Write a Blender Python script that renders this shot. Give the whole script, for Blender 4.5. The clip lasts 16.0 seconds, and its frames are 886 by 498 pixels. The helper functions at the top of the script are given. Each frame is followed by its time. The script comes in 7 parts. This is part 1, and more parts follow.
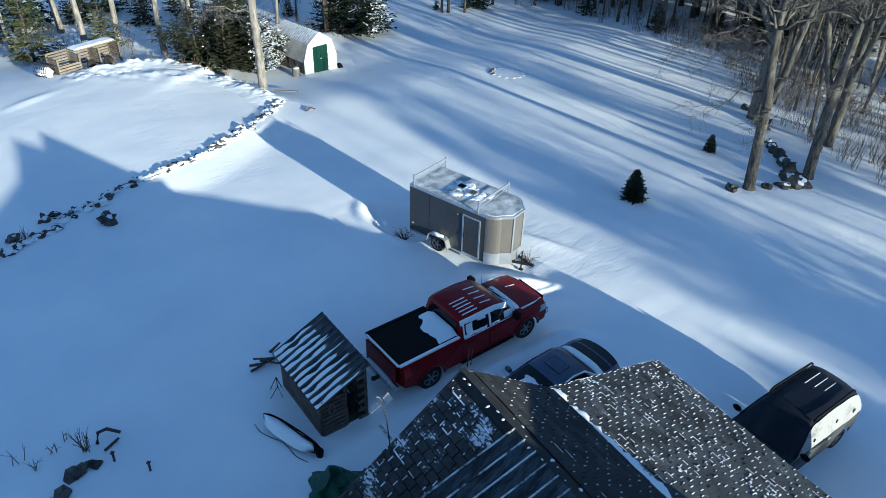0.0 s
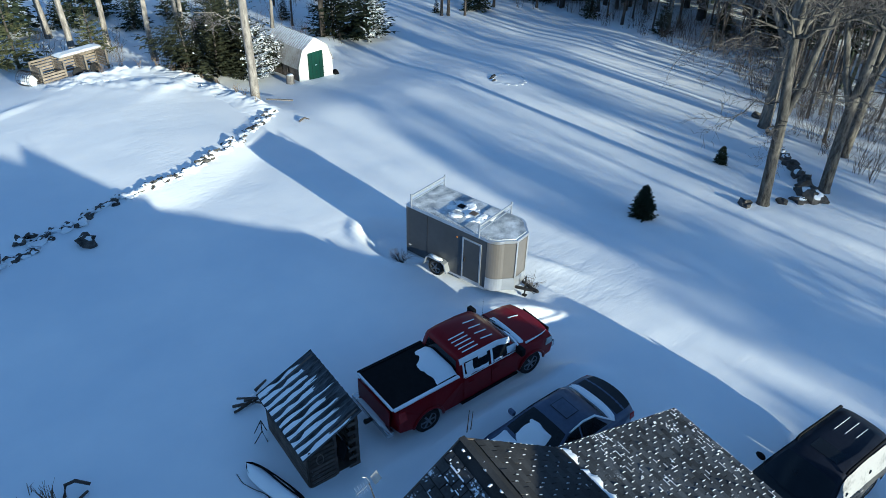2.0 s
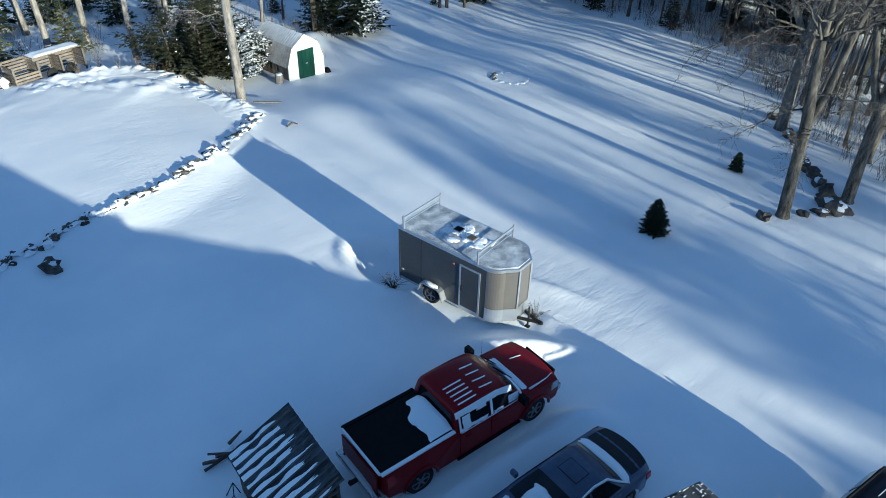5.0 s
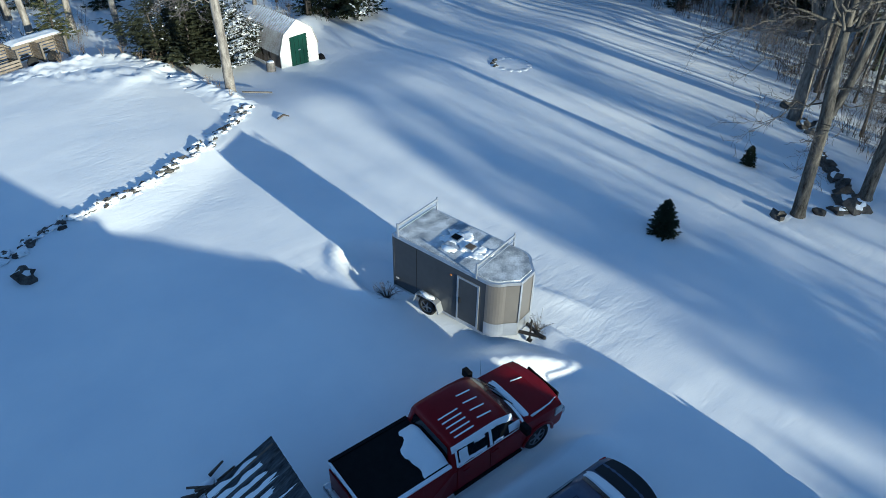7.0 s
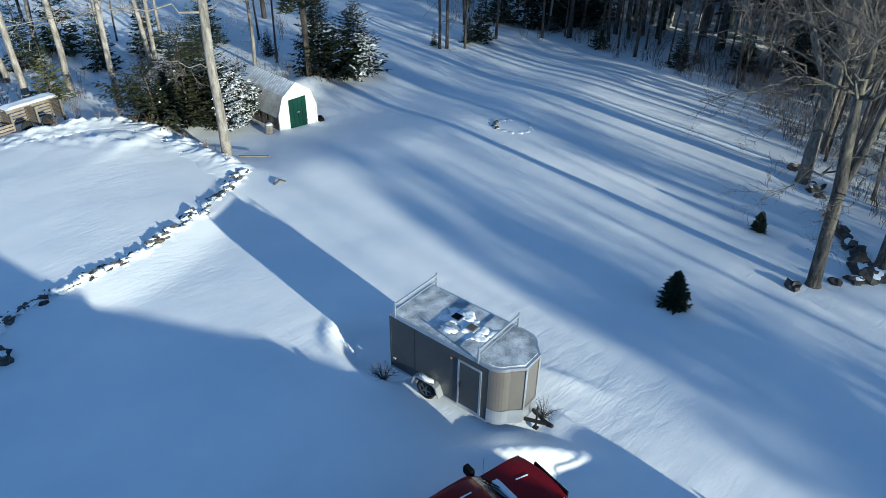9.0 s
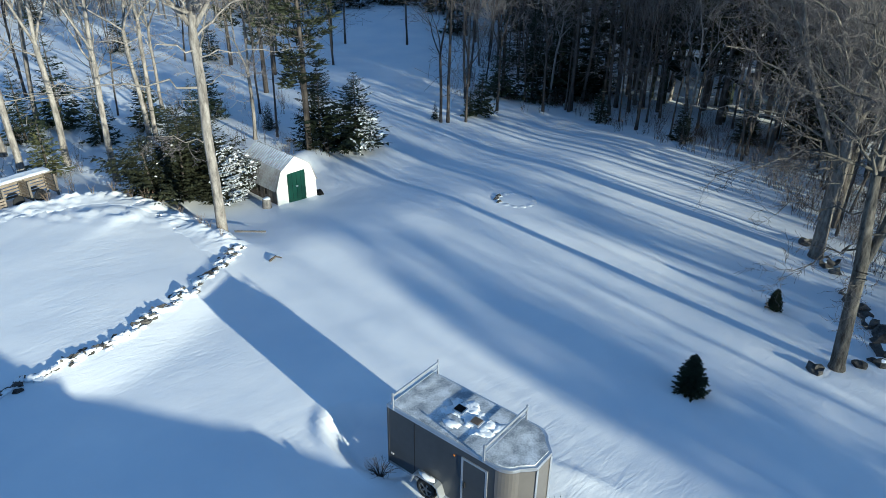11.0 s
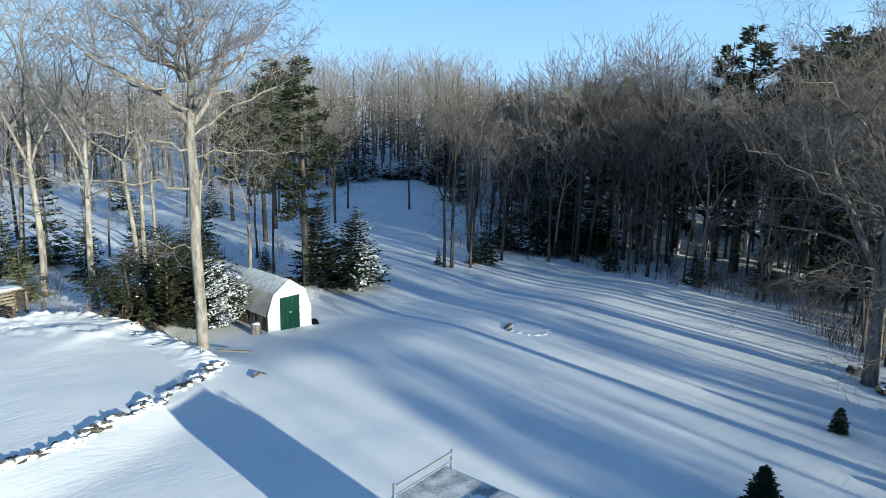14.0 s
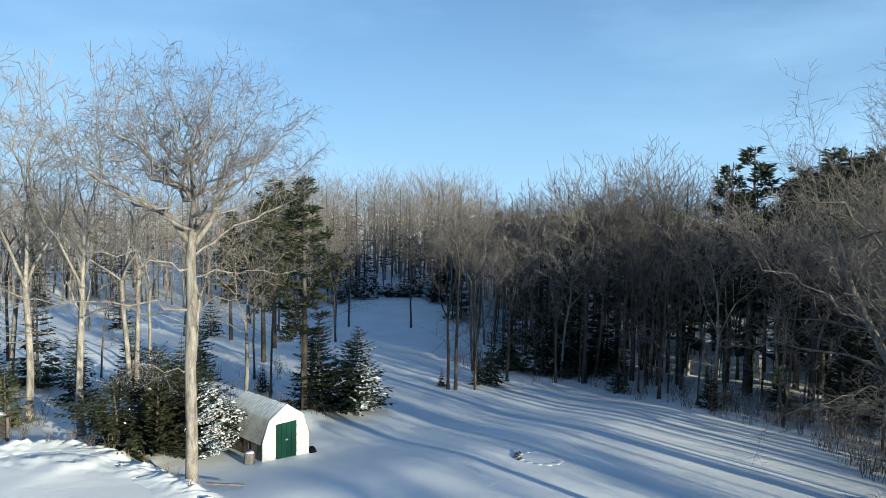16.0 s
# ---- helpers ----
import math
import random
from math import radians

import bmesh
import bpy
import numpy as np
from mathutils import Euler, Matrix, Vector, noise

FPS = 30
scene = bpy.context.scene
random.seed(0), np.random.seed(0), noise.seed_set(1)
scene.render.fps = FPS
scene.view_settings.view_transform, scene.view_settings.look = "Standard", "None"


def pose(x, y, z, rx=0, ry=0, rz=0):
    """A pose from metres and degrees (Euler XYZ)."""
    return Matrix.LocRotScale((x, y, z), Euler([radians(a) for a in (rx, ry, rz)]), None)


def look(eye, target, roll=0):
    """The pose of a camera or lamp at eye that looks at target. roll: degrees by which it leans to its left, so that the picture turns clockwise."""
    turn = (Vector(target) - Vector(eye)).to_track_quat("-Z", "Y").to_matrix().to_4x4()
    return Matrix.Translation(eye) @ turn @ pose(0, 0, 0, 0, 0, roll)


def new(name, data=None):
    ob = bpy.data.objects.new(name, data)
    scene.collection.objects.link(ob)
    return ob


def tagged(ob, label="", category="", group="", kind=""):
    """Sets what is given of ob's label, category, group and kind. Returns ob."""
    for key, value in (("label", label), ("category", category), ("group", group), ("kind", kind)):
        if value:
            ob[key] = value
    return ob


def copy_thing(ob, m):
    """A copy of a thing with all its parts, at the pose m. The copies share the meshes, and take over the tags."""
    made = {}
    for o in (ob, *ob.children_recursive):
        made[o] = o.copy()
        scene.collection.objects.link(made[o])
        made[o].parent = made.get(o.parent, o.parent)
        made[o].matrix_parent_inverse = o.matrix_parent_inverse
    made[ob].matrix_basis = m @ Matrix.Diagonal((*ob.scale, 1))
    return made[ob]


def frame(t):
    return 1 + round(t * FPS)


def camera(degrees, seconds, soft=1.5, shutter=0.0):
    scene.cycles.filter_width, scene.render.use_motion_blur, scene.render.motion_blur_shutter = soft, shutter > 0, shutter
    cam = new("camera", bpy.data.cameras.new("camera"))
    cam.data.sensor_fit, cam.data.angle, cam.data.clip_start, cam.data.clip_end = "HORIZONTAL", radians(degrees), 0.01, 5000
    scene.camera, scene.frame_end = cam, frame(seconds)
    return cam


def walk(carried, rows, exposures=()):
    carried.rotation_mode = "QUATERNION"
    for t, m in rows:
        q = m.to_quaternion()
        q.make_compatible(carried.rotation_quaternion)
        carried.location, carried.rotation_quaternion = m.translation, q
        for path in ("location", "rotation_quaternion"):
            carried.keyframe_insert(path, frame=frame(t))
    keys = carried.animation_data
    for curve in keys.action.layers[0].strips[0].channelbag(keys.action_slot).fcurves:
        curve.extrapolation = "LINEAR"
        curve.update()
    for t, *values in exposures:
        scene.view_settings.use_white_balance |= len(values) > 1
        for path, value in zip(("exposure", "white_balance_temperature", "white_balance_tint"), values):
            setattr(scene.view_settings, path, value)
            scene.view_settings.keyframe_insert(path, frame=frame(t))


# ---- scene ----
cam = camera(64.0, 16.0, soft=0.6)
EXPOSURE, KELVIN, TINT = 1.17, 4590, 8
METRES, EYE, TILT, LEAN, TURN = 15.17, 15.75, 0.0, 0.0, -44.8
ROWS = [
    (0.0, 0.0, 0.0, 0.0, 0.9, -34.27, -1.33),
    (0.5, 0.0005, 0.0313, -0.0017, 0.92, -34.31, -1.32),
    (1.0, 0.0012, 0.0618, -0.0043, 0.93, -34.34, -1.3),
    (1.5, 0.0023, 0.093, -0.0063, 0.92, -34.37, -1.28),
    (2.0, 0.0037, 0.1231, -0.0081, 0.93, -34.39, -1.24),
    (2.5, 0.0055, 0.1532, -0.0095, 0.93, -34.42, -1.22),
    (3.0, 0.0066, 0.1829, -0.0117, 0.92, -34.42, -1.19),
    (5.5, 0.0159, 0.3247, -0.0176, 0.94, -36.47, -1.01),
    (6.0, 0.0182, 0.3555, -0.019, 0.96, -37.56, -0.94),
    (6.5, 0.0208, 0.3845, -0.0204, 0.97, -37.83, -0.93),
    (7.0, 0.0227, 0.4118, -0.0186, 0.97, -37.34, -0.89),
    (7.5, 0.0239, 0.4372, -0.0186, 1.0, -36.54, -0.86),
    (8.0, 0.0235, 0.4622, -0.0178, 1.01, -35.65, -0.84),
    (8.5, 0.0238, 0.4867, -0.0174, 1.04, -34.66, -0.81),
    (9.0, 0.0246, 0.5089, -0.0165, 1.05, -33.37, -0.77),
    (11.5, 0.019, 0.6171, -0.0555, 1.09, -25.9, -0.69),
    (12.0, 0.0152, 0.6372, -0.0926, 1.08, -23.55, -0.72),
    (12.5, 0.0097, 0.6551, -0.1512, 1.04, -20.86, -0.77),
    (13.0, 0.0043, 0.6738, -0.2186, 1.03, -18.0, -0.83),
    (13.5, 0.002, 0.6942, -0.2857, 1.06, -15.15, -0.94),
    (14.0, -0.0036, 0.714, -0.3351, 1.02, -12.32, -0.95),
    (14.5, -0.0084, 0.7334, -0.3375, 1.0, -9.77, -0.89),
    (15.0, -0.012, 0.7539, -0.3328, 1.0, -7.18, -0.85),
    (15.5, -0.0176, 0.7701, -0.3317, 1.01, -4.56, -0.83),
    (16.0, -0.0237, 0.7848, -0.3329, 1.0, -2.93, -0.93),
]
walk(cam, [(t, pose(0, 0, EYE, TILT, LEAN, TURN) @ pose(METRES * x, METRES * y, METRES * z, 90 + pitch, roll, yaw)) for t, x, y, z, yaw, pitch, roll in ROWS],
     exposures=[(0.0, EXPOSURE, KELVIN - 150, TINT), (9.0, EXPOSURE - 0.22, KELVIN - 180, TINT), (12.5, EXPOSURE - 0.12, KELVIN - 80, TINT), (14.5, EXPOSURE - 0.12, KELVIN + 50, TINT), (16.0, EXPOSURE - 0.16, KELVIN + 220, TINT)])

# ---- world and sun ----
SUN_EL, SUN_AZ = radians(10.7), radians(181.5)
to_sun = Vector((math.sin(SUN_AZ) * math.cos(SUN_EL), math.cos(SUN_AZ) * math.cos(SUN_EL), math.sin(SUN_EL)))
world = bpy.data.worlds.new("world")
scene.world = world
world.use_nodes = True
wn, wl = world.node_tree.nodes, world.node_tree.links
wn.clear()
sky = wn.new("ShaderNodeTexSky")
sky.sky_type, sky.sun_disc = "NISHITA", False
sky.sun_elevation, sky.sun_rotation = SUN_EL, SUN_AZ
sky.air_density, sky.dust_density, sky.ozone_density = 1.0, 0.0, 3.5
wc = wn.new("ShaderNodeTexCoord")
wm = wn.new("ShaderNodeMapping")
wm.inputs["Scale"].default_value = (1.0, 1.0, 4.5)
wnoise = wn.new("ShaderNodeTexNoise")
wnoise.inputs["Scale"].default_value, wnoise.inputs["Detail"].default_value = 2.2, 6
wramp = wn.new("ShaderNodeValToRGB")
wramp.color_ramp.elements[0].position, wramp.color_ramp.elements[1].position = 0.42, 0.75
wramp.color_ramp.elements[0].color, wramp.color_ramp.elements[1].color = (0.06, 0.06, 0.06, 1), (0.42, 0.4, 0.4, 1)
wmix = wn.new("ShaderNodeMixRGB")
wmix.inputs[2].default_value = (6.1, 7.8, 8.2, 1)
wbg = wn.new("ShaderNodeBackground")
wbg.inputs["Strength"].default_value = 0.047
wout = wn.new("ShaderNodeOutputWorld")
wl.new(wc.outputs["Generated"], wm.inputs["Vector"])
wl.new(wm.outputs[0], wnoise.inputs["Vector"])
wl.new(wnoise.outputs["Fac"], wramp.inputs[0])
wsep = wn.new("ShaderNodeSeparateXYZ")
whz = wn.new("ShaderNodeMath")
whz.operation, whz.use_clamp = "SUBTRACT", True
whz.inputs[0].default_value = 1.0
wpow = wn.new("ShaderNodeMath")
wpow.operation = "POWER"
wpow.inputs[1].default_value = 3.3
wsum = wn.new("ShaderNodeMath")
wsum.operation, wsum.use_clamp = "MULTIPLY_ADD", True
wsum.inputs[1].default_value = 0.9
wl.new(wc.outputs["Generated"], wsep.inputs[0])
wl.new(wsep.outputs["Z"], whz.inputs[1])
wl.new(whz.outputs[0], wpow.inputs[0])
wl.new(wpow.outputs[0], wsum.inputs[0])
wl.new(wramp.outputs[0], wsum.inputs[2])
wl.new(wsum.outputs[0], wmix.inputs[0])
wl.new(sky.outputs[0], wmix.inputs[1])
wl.new(wmix.outputs[0], wbg.inputs["Color"])
wl.new(wbg.outputs[0], wout.inputs["Surface"])
sun = new("sun", bpy.data.lights.new("sun", "SUN"))
sun.data.energy, sun.data.angle, sun.data.color = 5.0, radians(0.6), (1.0, 0.78, 0.415)
sun.matrix_world = look(to_sun * 100, (0, 0, 0))


# ---- materials ----
def mat(name, a, b=None, rough=0.6, metal=0.0, scale=3.0, detail_scale=40.0, bump=0.15, bump_dist=0.01, stretch=(1, 1, 1), spec=0.25, lo=0.35, hi=0.65, coat=0.0, vary=0.0, mix3=None):
    """A surface of two colours mingled by large and fine noise, with fine relief."""
    b = b or tuple(c * 0.75 for c in a)
    m = bpy.data.materials.new(name)
    m.use_nodes = True
    nt, ln = m.node_tree.nodes, m.node_tree.links
    p = nt["Principled BSDF"]
    p.inputs["Roughness"].default_value, p.inputs["Metallic"].default_value = rough, metal
    p.inputs["Specular IOR Level"].default_value = spec
    p.inputs["Coat Weight"].default_value = coat
    geo = nt.new("ShaderNodeNewGeometry")
    mp = nt.new("ShaderNodeMapping")
    mp.inputs["Scale"].default_value = stretch
    ln.new(geo.outputs["Position"], mp.inputs["Vector"])
    n1, n2 = nt.new("ShaderNodeTexNoise"), nt.new("ShaderNodeTexNoise")
    n1.inputs["Scale"].default_value, n1.inputs["Detail"].default_value = scale, 6
    n2.inputs["Scale"].default_value, n2.inputs["Detail"].default_value = detail_scale, 4
    add = nt.new("ShaderNodeMath")
    add.operation = "MULTIPLY_ADD"
    add.inputs[1].default_value, add.inputs[2].default_value = 0.35, 0.0
    for n in (n1, n2):
        ln.new(mp.outputs[0], n.inputs["Vector"])
    ln.new(n2.outputs["Fac"], add.inputs[0])
    ad2 = nt.new("ShaderNodeMath")
    ad2.operation = "MULTIPLY_ADD"
    ad2.inputs[1].default_value = 0.65
    ln.new(n1.outputs["Fac"], ad2.inputs[0])
    ln.new(add.outputs[0], ad2.inputs[2])
    rp = nt.new("ShaderNodeValToRGB")
    rp.color_ramp.elements[0].position, rp.color_ramp.elements[1].position = lo, hi
    rp.color_ramp.elements[0].color, rp.color_ramp.elements[1].color = (*b, 1), (*a, 1)
    if mix3:
        e = rp.color_ramp.elements.new(min(0.98, hi + 0.04))
        e.color = (*mix3, 1)
    ln.new(ad2.outputs[0], rp.inputs[0])
    col = rp.outputs[0]
    if vary:
        oi = nt.new("ShaderNodeObjectInfo")
        hv = nt.new("ShaderNodeHueSaturation")
        mr = nt.new("ShaderNodeMapRange")
        mr.inputs["To Min"].default_value, mr.inputs["To Max"].default_value = 1 - vary, 1 + vary
        ln.new(oi.outputs["Random"], mr.inputs[0])
        ln.new(mr.outputs[0], hv.inputs["Value"])
        ln.new(col, hv.inputs["Color"])
        col = hv.outputs[0]
    ln.new(col, p.inputs["Base Color"])
    if bump:
        bp = nt.new("ShaderNodeBump")
        bp.inputs["Strength"].default_value, bp.inputs["Distance"].default_value = bump, bump_dist
        ln.new(ad2.outputs[0], bp.inputs["Height"])
        ln.new(bp.outputs[0], p.inputs["Normal"])
    return m


def snow_material():
    m = bpy.data.materials.new("snow")
    m.use_nodes = True
    nt, ln = m.node_tree.nodes, m.node_tree.links
    p = nt["Principled BSDF"]
    p.inputs["Roughness"].default_value = 0.65
    p.inputs["Specular IOR Level"].default_value = 0.25
    geo = nt.new("ShaderNodeNewGeometry")
    n0 = nt.new("ShaderNodeTexNoise")
    n0.inputs["Scale"].default_value, n0.inputs["Detail"].default_value = 0.25, 5
    rp = nt.new("ShaderNodeValToRGB")
    rp.color_ramp.elements[0].color, rp.color_ramp.elements[1].color = (0.79, 0.81, 0.85, 1), (0.89, 0.89, 0.9, 1)
    rp.color_ramp.elements[0].position, rp.color_ramp.elements[1].position = 0.35, 0.65
    mp = nt.new("ShaderNodeMapping")
    mp.inputs["Rotation"].default_value = (0, 0, 0.5)
    mp.inputs["Scale"].default_value = (0.5, 1.6, 1)
    n1, n2 = nt.new("ShaderNodeTexNoise"), nt.new("ShaderNodeTexNoise")
    n1.inputs["Scale"].default_value, n1.inputs["Detail"].default_value = 5.5, 8
    n2.inputs["Scale"].default_value, n2.inputs["Detail"].default_value = 0.45, 4
    ln.new(geo.outputs["Position"], n0.inputs["Vector"])
    ln.new(geo.outputs["Position"], mp.inputs["Vector"])
    ln.new(mp.outputs[0], n1.inputs["Vector"])
    ln.new(mp.outputs[0], n2.inputs["Vector"])
    ln.new(n0.outputs["Fac"], rp.inputs[0])
    ln.new(rp.outputs[0], p.inputs["Base Color"])
    # fine grain, soft wind ripple, and patches of crust broken into low ridges
    n3, n4, n5 = nt.new("ShaderNodeTexNoise"), nt.new("ShaderNodeTexNoise"), nt.new("ShaderNodeTexNoise")
    n3.inputs["Scale"].default_value, n3.inputs["Detail"].default_value = 22.0, 5
    n4.inputs["Scale"].default_value, n4.inputs["Detail"].default_value, n4.inputs["Distortion"].default_value = 1.7, 4, 0.6
    n5.inputs["Scale"].default_value, n5.inputs["Detail"].default_value = 0.11, 3
    ln.new(geo.outputs["Position"], n3.inputs["Vector"])
    ln.new(mp.outputs[0], n4.inputs["Vector"])
    ln.new(geo.outputs["Position"], n5.inputs["Vector"])
    half, ridge, patch, crust = (nt.new("ShaderNodeMath") for _ in range(4))
    half.operation, half.inputs[1].default_value = "SUBTRACT", 0.5
    ridge.operation = "ABSOLUTE"
    ln.new(n4.outputs["Fac"], half.inputs[0])
    ln.new(half.outputs[0], ridge.inputs[0])
    where = nt.new("ShaderNodeMapRange")
    where.inputs["From Min"].default_value, where.inputs["From Max"].default_value = 0.5, 0.62
    ln.new(n5.outputs["Fac"], where.inputs[0])
    patch.operation = "MULTIPLY"
    ln.new(ridge.outputs[0], patch.inputs[0])
    ln.new(where.outputs[0], patch.inputs[1])
    crust.operation, crust.inputs[1].default_value = "MULTIPLY_ADD", -1.6
    ln.new(patch.outputs[0], crust.inputs[0])
    ln.new(n2.outputs["Fac"], crust.inputs[2])
    b1, b2, b3 = (nt.new("ShaderNodeBump") for _ in range(3))
    b1.inputs["Strength"].default_value, b1.inputs["Distance"].default_value = 0.13, 0.03
    b2.inputs["Strength"].default_value, b2.inputs["Distance"].default_value = 0.28, 0.06
    b3.inputs["Strength"].default_value, b3.inputs["Distance"].default_value = 0.3, 0.008
    ln.new(n1.outputs["Fac"], b1.inputs["Height"])
    ln.new(crust.outputs[0], b2.inputs["Height"])
    ln.new(n3.outputs["Fac"], b3.inputs["Height"])
    ln.new(b2.outputs[0], b1.inputs["Normal"])
    ln.new(b1.outputs[0], b3.inputs["Normal"])
    ln.new(b3.outputs[0], p.inputs["Normal"])
    return m


SNOW = snow_material()
BARK_PALE = mat("pale grey bark", (0.34, 0.31, 0.275), (0.1, 0.088, 0.077), 0.9, scale=6, detail_scale=30, stretch=(1, 1, 0.3), bump=0.5, bump_dist=0.02, vary=0.15)
BARK_DARK = mat("dark grey-brown bark", (0.105, 0.09, 0.078), (0.04, 0.034, 0.029), 0.95, scale=5, detail_scale=40, stretch=(1, 1, 0.25), bump=0.6, bump_dist=0.025, vary=0.3)
TWIG = mat("grey-brown twigs", (0.215, 0.192, 0.176), (0.11, 0.097, 0.089), 0.9, scale=2, bump=0, vary=0.25)
TWIG_PALE = mat("pale twigs", (0.32, 0.285, 0.24), (0.19, 0.165, 0.14), 0.9, scale=2, bump=0, vary=0.15)
NEEDLE = mat("dark green needles", (0.034, 0.046, 0.025), (0.014, 0.02, 0.012), 0.7, scale=2.5, detail_scale=14, bump=0, vary=0.25)
NEEDLE_DARK = mat("blackish green needles", (0.024, 0.036, 0.018), (0.011, 0.017, 0.01), 0.75, scale=2.5, detail_scale=14, bump=0)
NEEDLE_OLIVE = mat("olive green needles", (0.105, 0.1, 0.04), (0.042, 0.052, 0.024), 0.7, scale=1.6, detail_scale=12, bump=0, vary=0.2)
TWIG_MAPLE = mat("purple-grey twigs", (0.19, 0.171, 0.176), (0.1, 0.088, 0.092), 0.9, scale=2, bump=0)
BARK_OAK = mat("rough grey oak bark", (0.17, 0.155, 0.13), (0.025, 0.022, 0.019), 0.95, scale=9, detail_scale=38, stretch=(1, 1, 0.22), bump=0.9, bump_dist=0.05, vary=0.15)
NEEDLE_PINE = mat("deep green pine needles", (0.052, 0.058, 0.027), (0.022, 0.028, 0.015), 0.7, scale=1.6, detail_scale=12, bump=0, vary=0.2)
# sunlight on the limbs is put into this paler oak bark colour
BARK_OAK_LIT = mat("sunlit grey oak bark", (0.25, 0.225, 0.19), (0.06, 0.052, 0.045), 0.95, scale=9, detail_scale=38, stretch=(1, 1, 0.22), bump=0.9, bump_dist=0.05)
NEEDLE_BUSH = mat("dark olive needles", (0.046, 0.048, 0.023), (0.017, 0.021, 0.012), 0.7, scale=1.3, detail_scale=9, bump=0, vary=0.25)
BRUSH = mat("dark brown brush", (0.12, 0.1, 0.085), (0.05, 0.041, 0.036), 0.9, scale=2, bump=0)
ROCK = mat("dark wet fieldstone", (0.13, 0.12, 0.108), (0.03, 0.028, 0.026), 0.85, scale=4, detail_scale=25, bump=0.7, bump_dist=0.03, vary=0.3)
WOOD_GREY = mat("weathered grey wood", (0.2, 0.175, 0.145), (0.1, 0.085, 0.07), 0.85, scale=4, detail_scale=50, stretch=(1, 1, 0.4), bump=0.4, vary=0.2)
WOOD_DARK = mat("dark weathered wood", (0.13, 0.105, 0.085), (0.06, 0.05, 0.043), 0.85, scale=4, detail_scale=50, bump=0.4, vary=0.25)
WOOD_TAN = mat("sun-bleached tan wood", (0.25, 0.21, 0.165), (0.13, 0.105, 0.082), 0.85, scale=4, detail_scale=50, bump=0.4, vary=0.2)
RED_PAINT = mat("dark red car paint", (0.155, 0.004, 0.008), (0.12, 0.003, 0.006), 0.32, 0.0, scale=1.5, detail_scale=9, bump=0, coat=0.12, spec=0.12)
# the sky's reflection is put into this paint as extra blue
GREY_PAINT = mat("grey car paint with sky-blue reflection", (0.085, 0.1, 0.16), (0.055, 0.066, 0.11), 0.45, 0.2, scale=1.2, detail_scale=8, bump=0, coat=0.4)
BLACK_PAINT = mat("frosted black car paint", (0.012, 0.013, 0.016), (0.007, 0.008, 0.01), 0.4, 0.0, scale=1.2, detail_scale=8, bump=0, coat=0.15)
GLASS_DARK = mat("dark car glass", (0.012, 0.014, 0.017), (0.008, 0.009, 0.011), 0.12, scale=2, bump=0, spec=0.35)
RUBBER = mat("black rubber", (0.022, 0.022, 0.023), (0.012, 0.012, 0.013), 0.85, scale=6, bump=0.2)
PLASTIC = mat("black plastic trim", (0.009, 0.009, 0.01), (0.005, 0.005, 0.006), 0.75, scale=6, bump=0.1, spec=0.1)
GREY_CLAD = mat("grey plastic cladding", (0.065, 0.067, 0.071), (0.04, 0.041, 0.044), 0.55, scale=3, bump=0.1)
SIDE_FROST = mat("thin packed frost over dark paint", (0.31, 0.31, 0.32), (0.13, 0.13, 0.135), 0.7, scale=2.2, detail_scale=14, lo=0.3, hi=0.5, bump=0.3)
ROOF_BLACK = mat("dusty black car roof", (0.014, 0.016, 0.026), (0.008, 0.009, 0.016), 0.42, scale=1.2, detail_scale=8, bump=0, coat=0.1, spec=0.15)
ALLOY = mat("grey alloy", (0.3, 0.31, 0.33), (0.17, 0.18, 0.19), 0.35, 0.85, scale=5, bump=0)
CHROME = mat("bright metal", (0.62, 0.63, 0.65), (0.45, 0.46, 0.48), 0.25, 0.9, scale=5, bump=0)
STEEL_BLACK = mat("black painted steel", (0.02, 0.02, 0.022), (0.03, 0.026, 0.023), 0.6, 0.3, scale=5, bump=0.2)
TRAILER_SKIN = mat("charcoal trailer skin", (0.098, 0.101, 0.107), (0.08, 0.083, 0.088), 0.38, 0.55, scale=0.8, detail_scale=5, bump=0.05)
TRAILER_NOSE = mat("pewter trailer skin", (0.25, 0.23, 0.205), (0.22, 0.2, 0.18), 0.36, 0.6, scale=0.8, detail_scale=5, bump=0.05)
ALU = mat("brushed aluminium", (0.66, 0.67, 0.69), (0.52, 0.53, 0.55), 0.35, 0.8, scale=3, detail_scale=60, bump=0.15)
ROOF_FROST = mat("frosted aluminium roof", (0.7, 0.72, 0.75), (0.24, 0.26, 0.29), 0.6, 0.15, scale=2.2, detail_scale=26, lo=0.4, hi=0.62, bump=0.3)
WHITE_PAINT = mat("white painted boards", (0.7, 0.69, 0.655), (0.6, 0.59, 0.56), 0.55, scale=2, detail_scale=20, bump=0.1)
GREEN_PAINT = mat("dark green paint", (0.006, 0.042, 0.028), (0.005, 0.032, 0.021), 0.5, scale=3, detail_scale=20, bump=0.1)
TIN = mat("weathered corrugated metal", (0.5, 0.48, 0.45), (0.3, 0.26, 0.22), 0.55, 0.45, scale=1.5, detail_scale=12, bump=0.1)
RIB = mat("dark metal rib edged with snow", (0.62, 0.64, 0.68), (0.035, 0.037, 0.04), 0.6, 0.1, scale=2.4, detail_scale=14, lo=0.4, hi=0.52, bump=0.1)
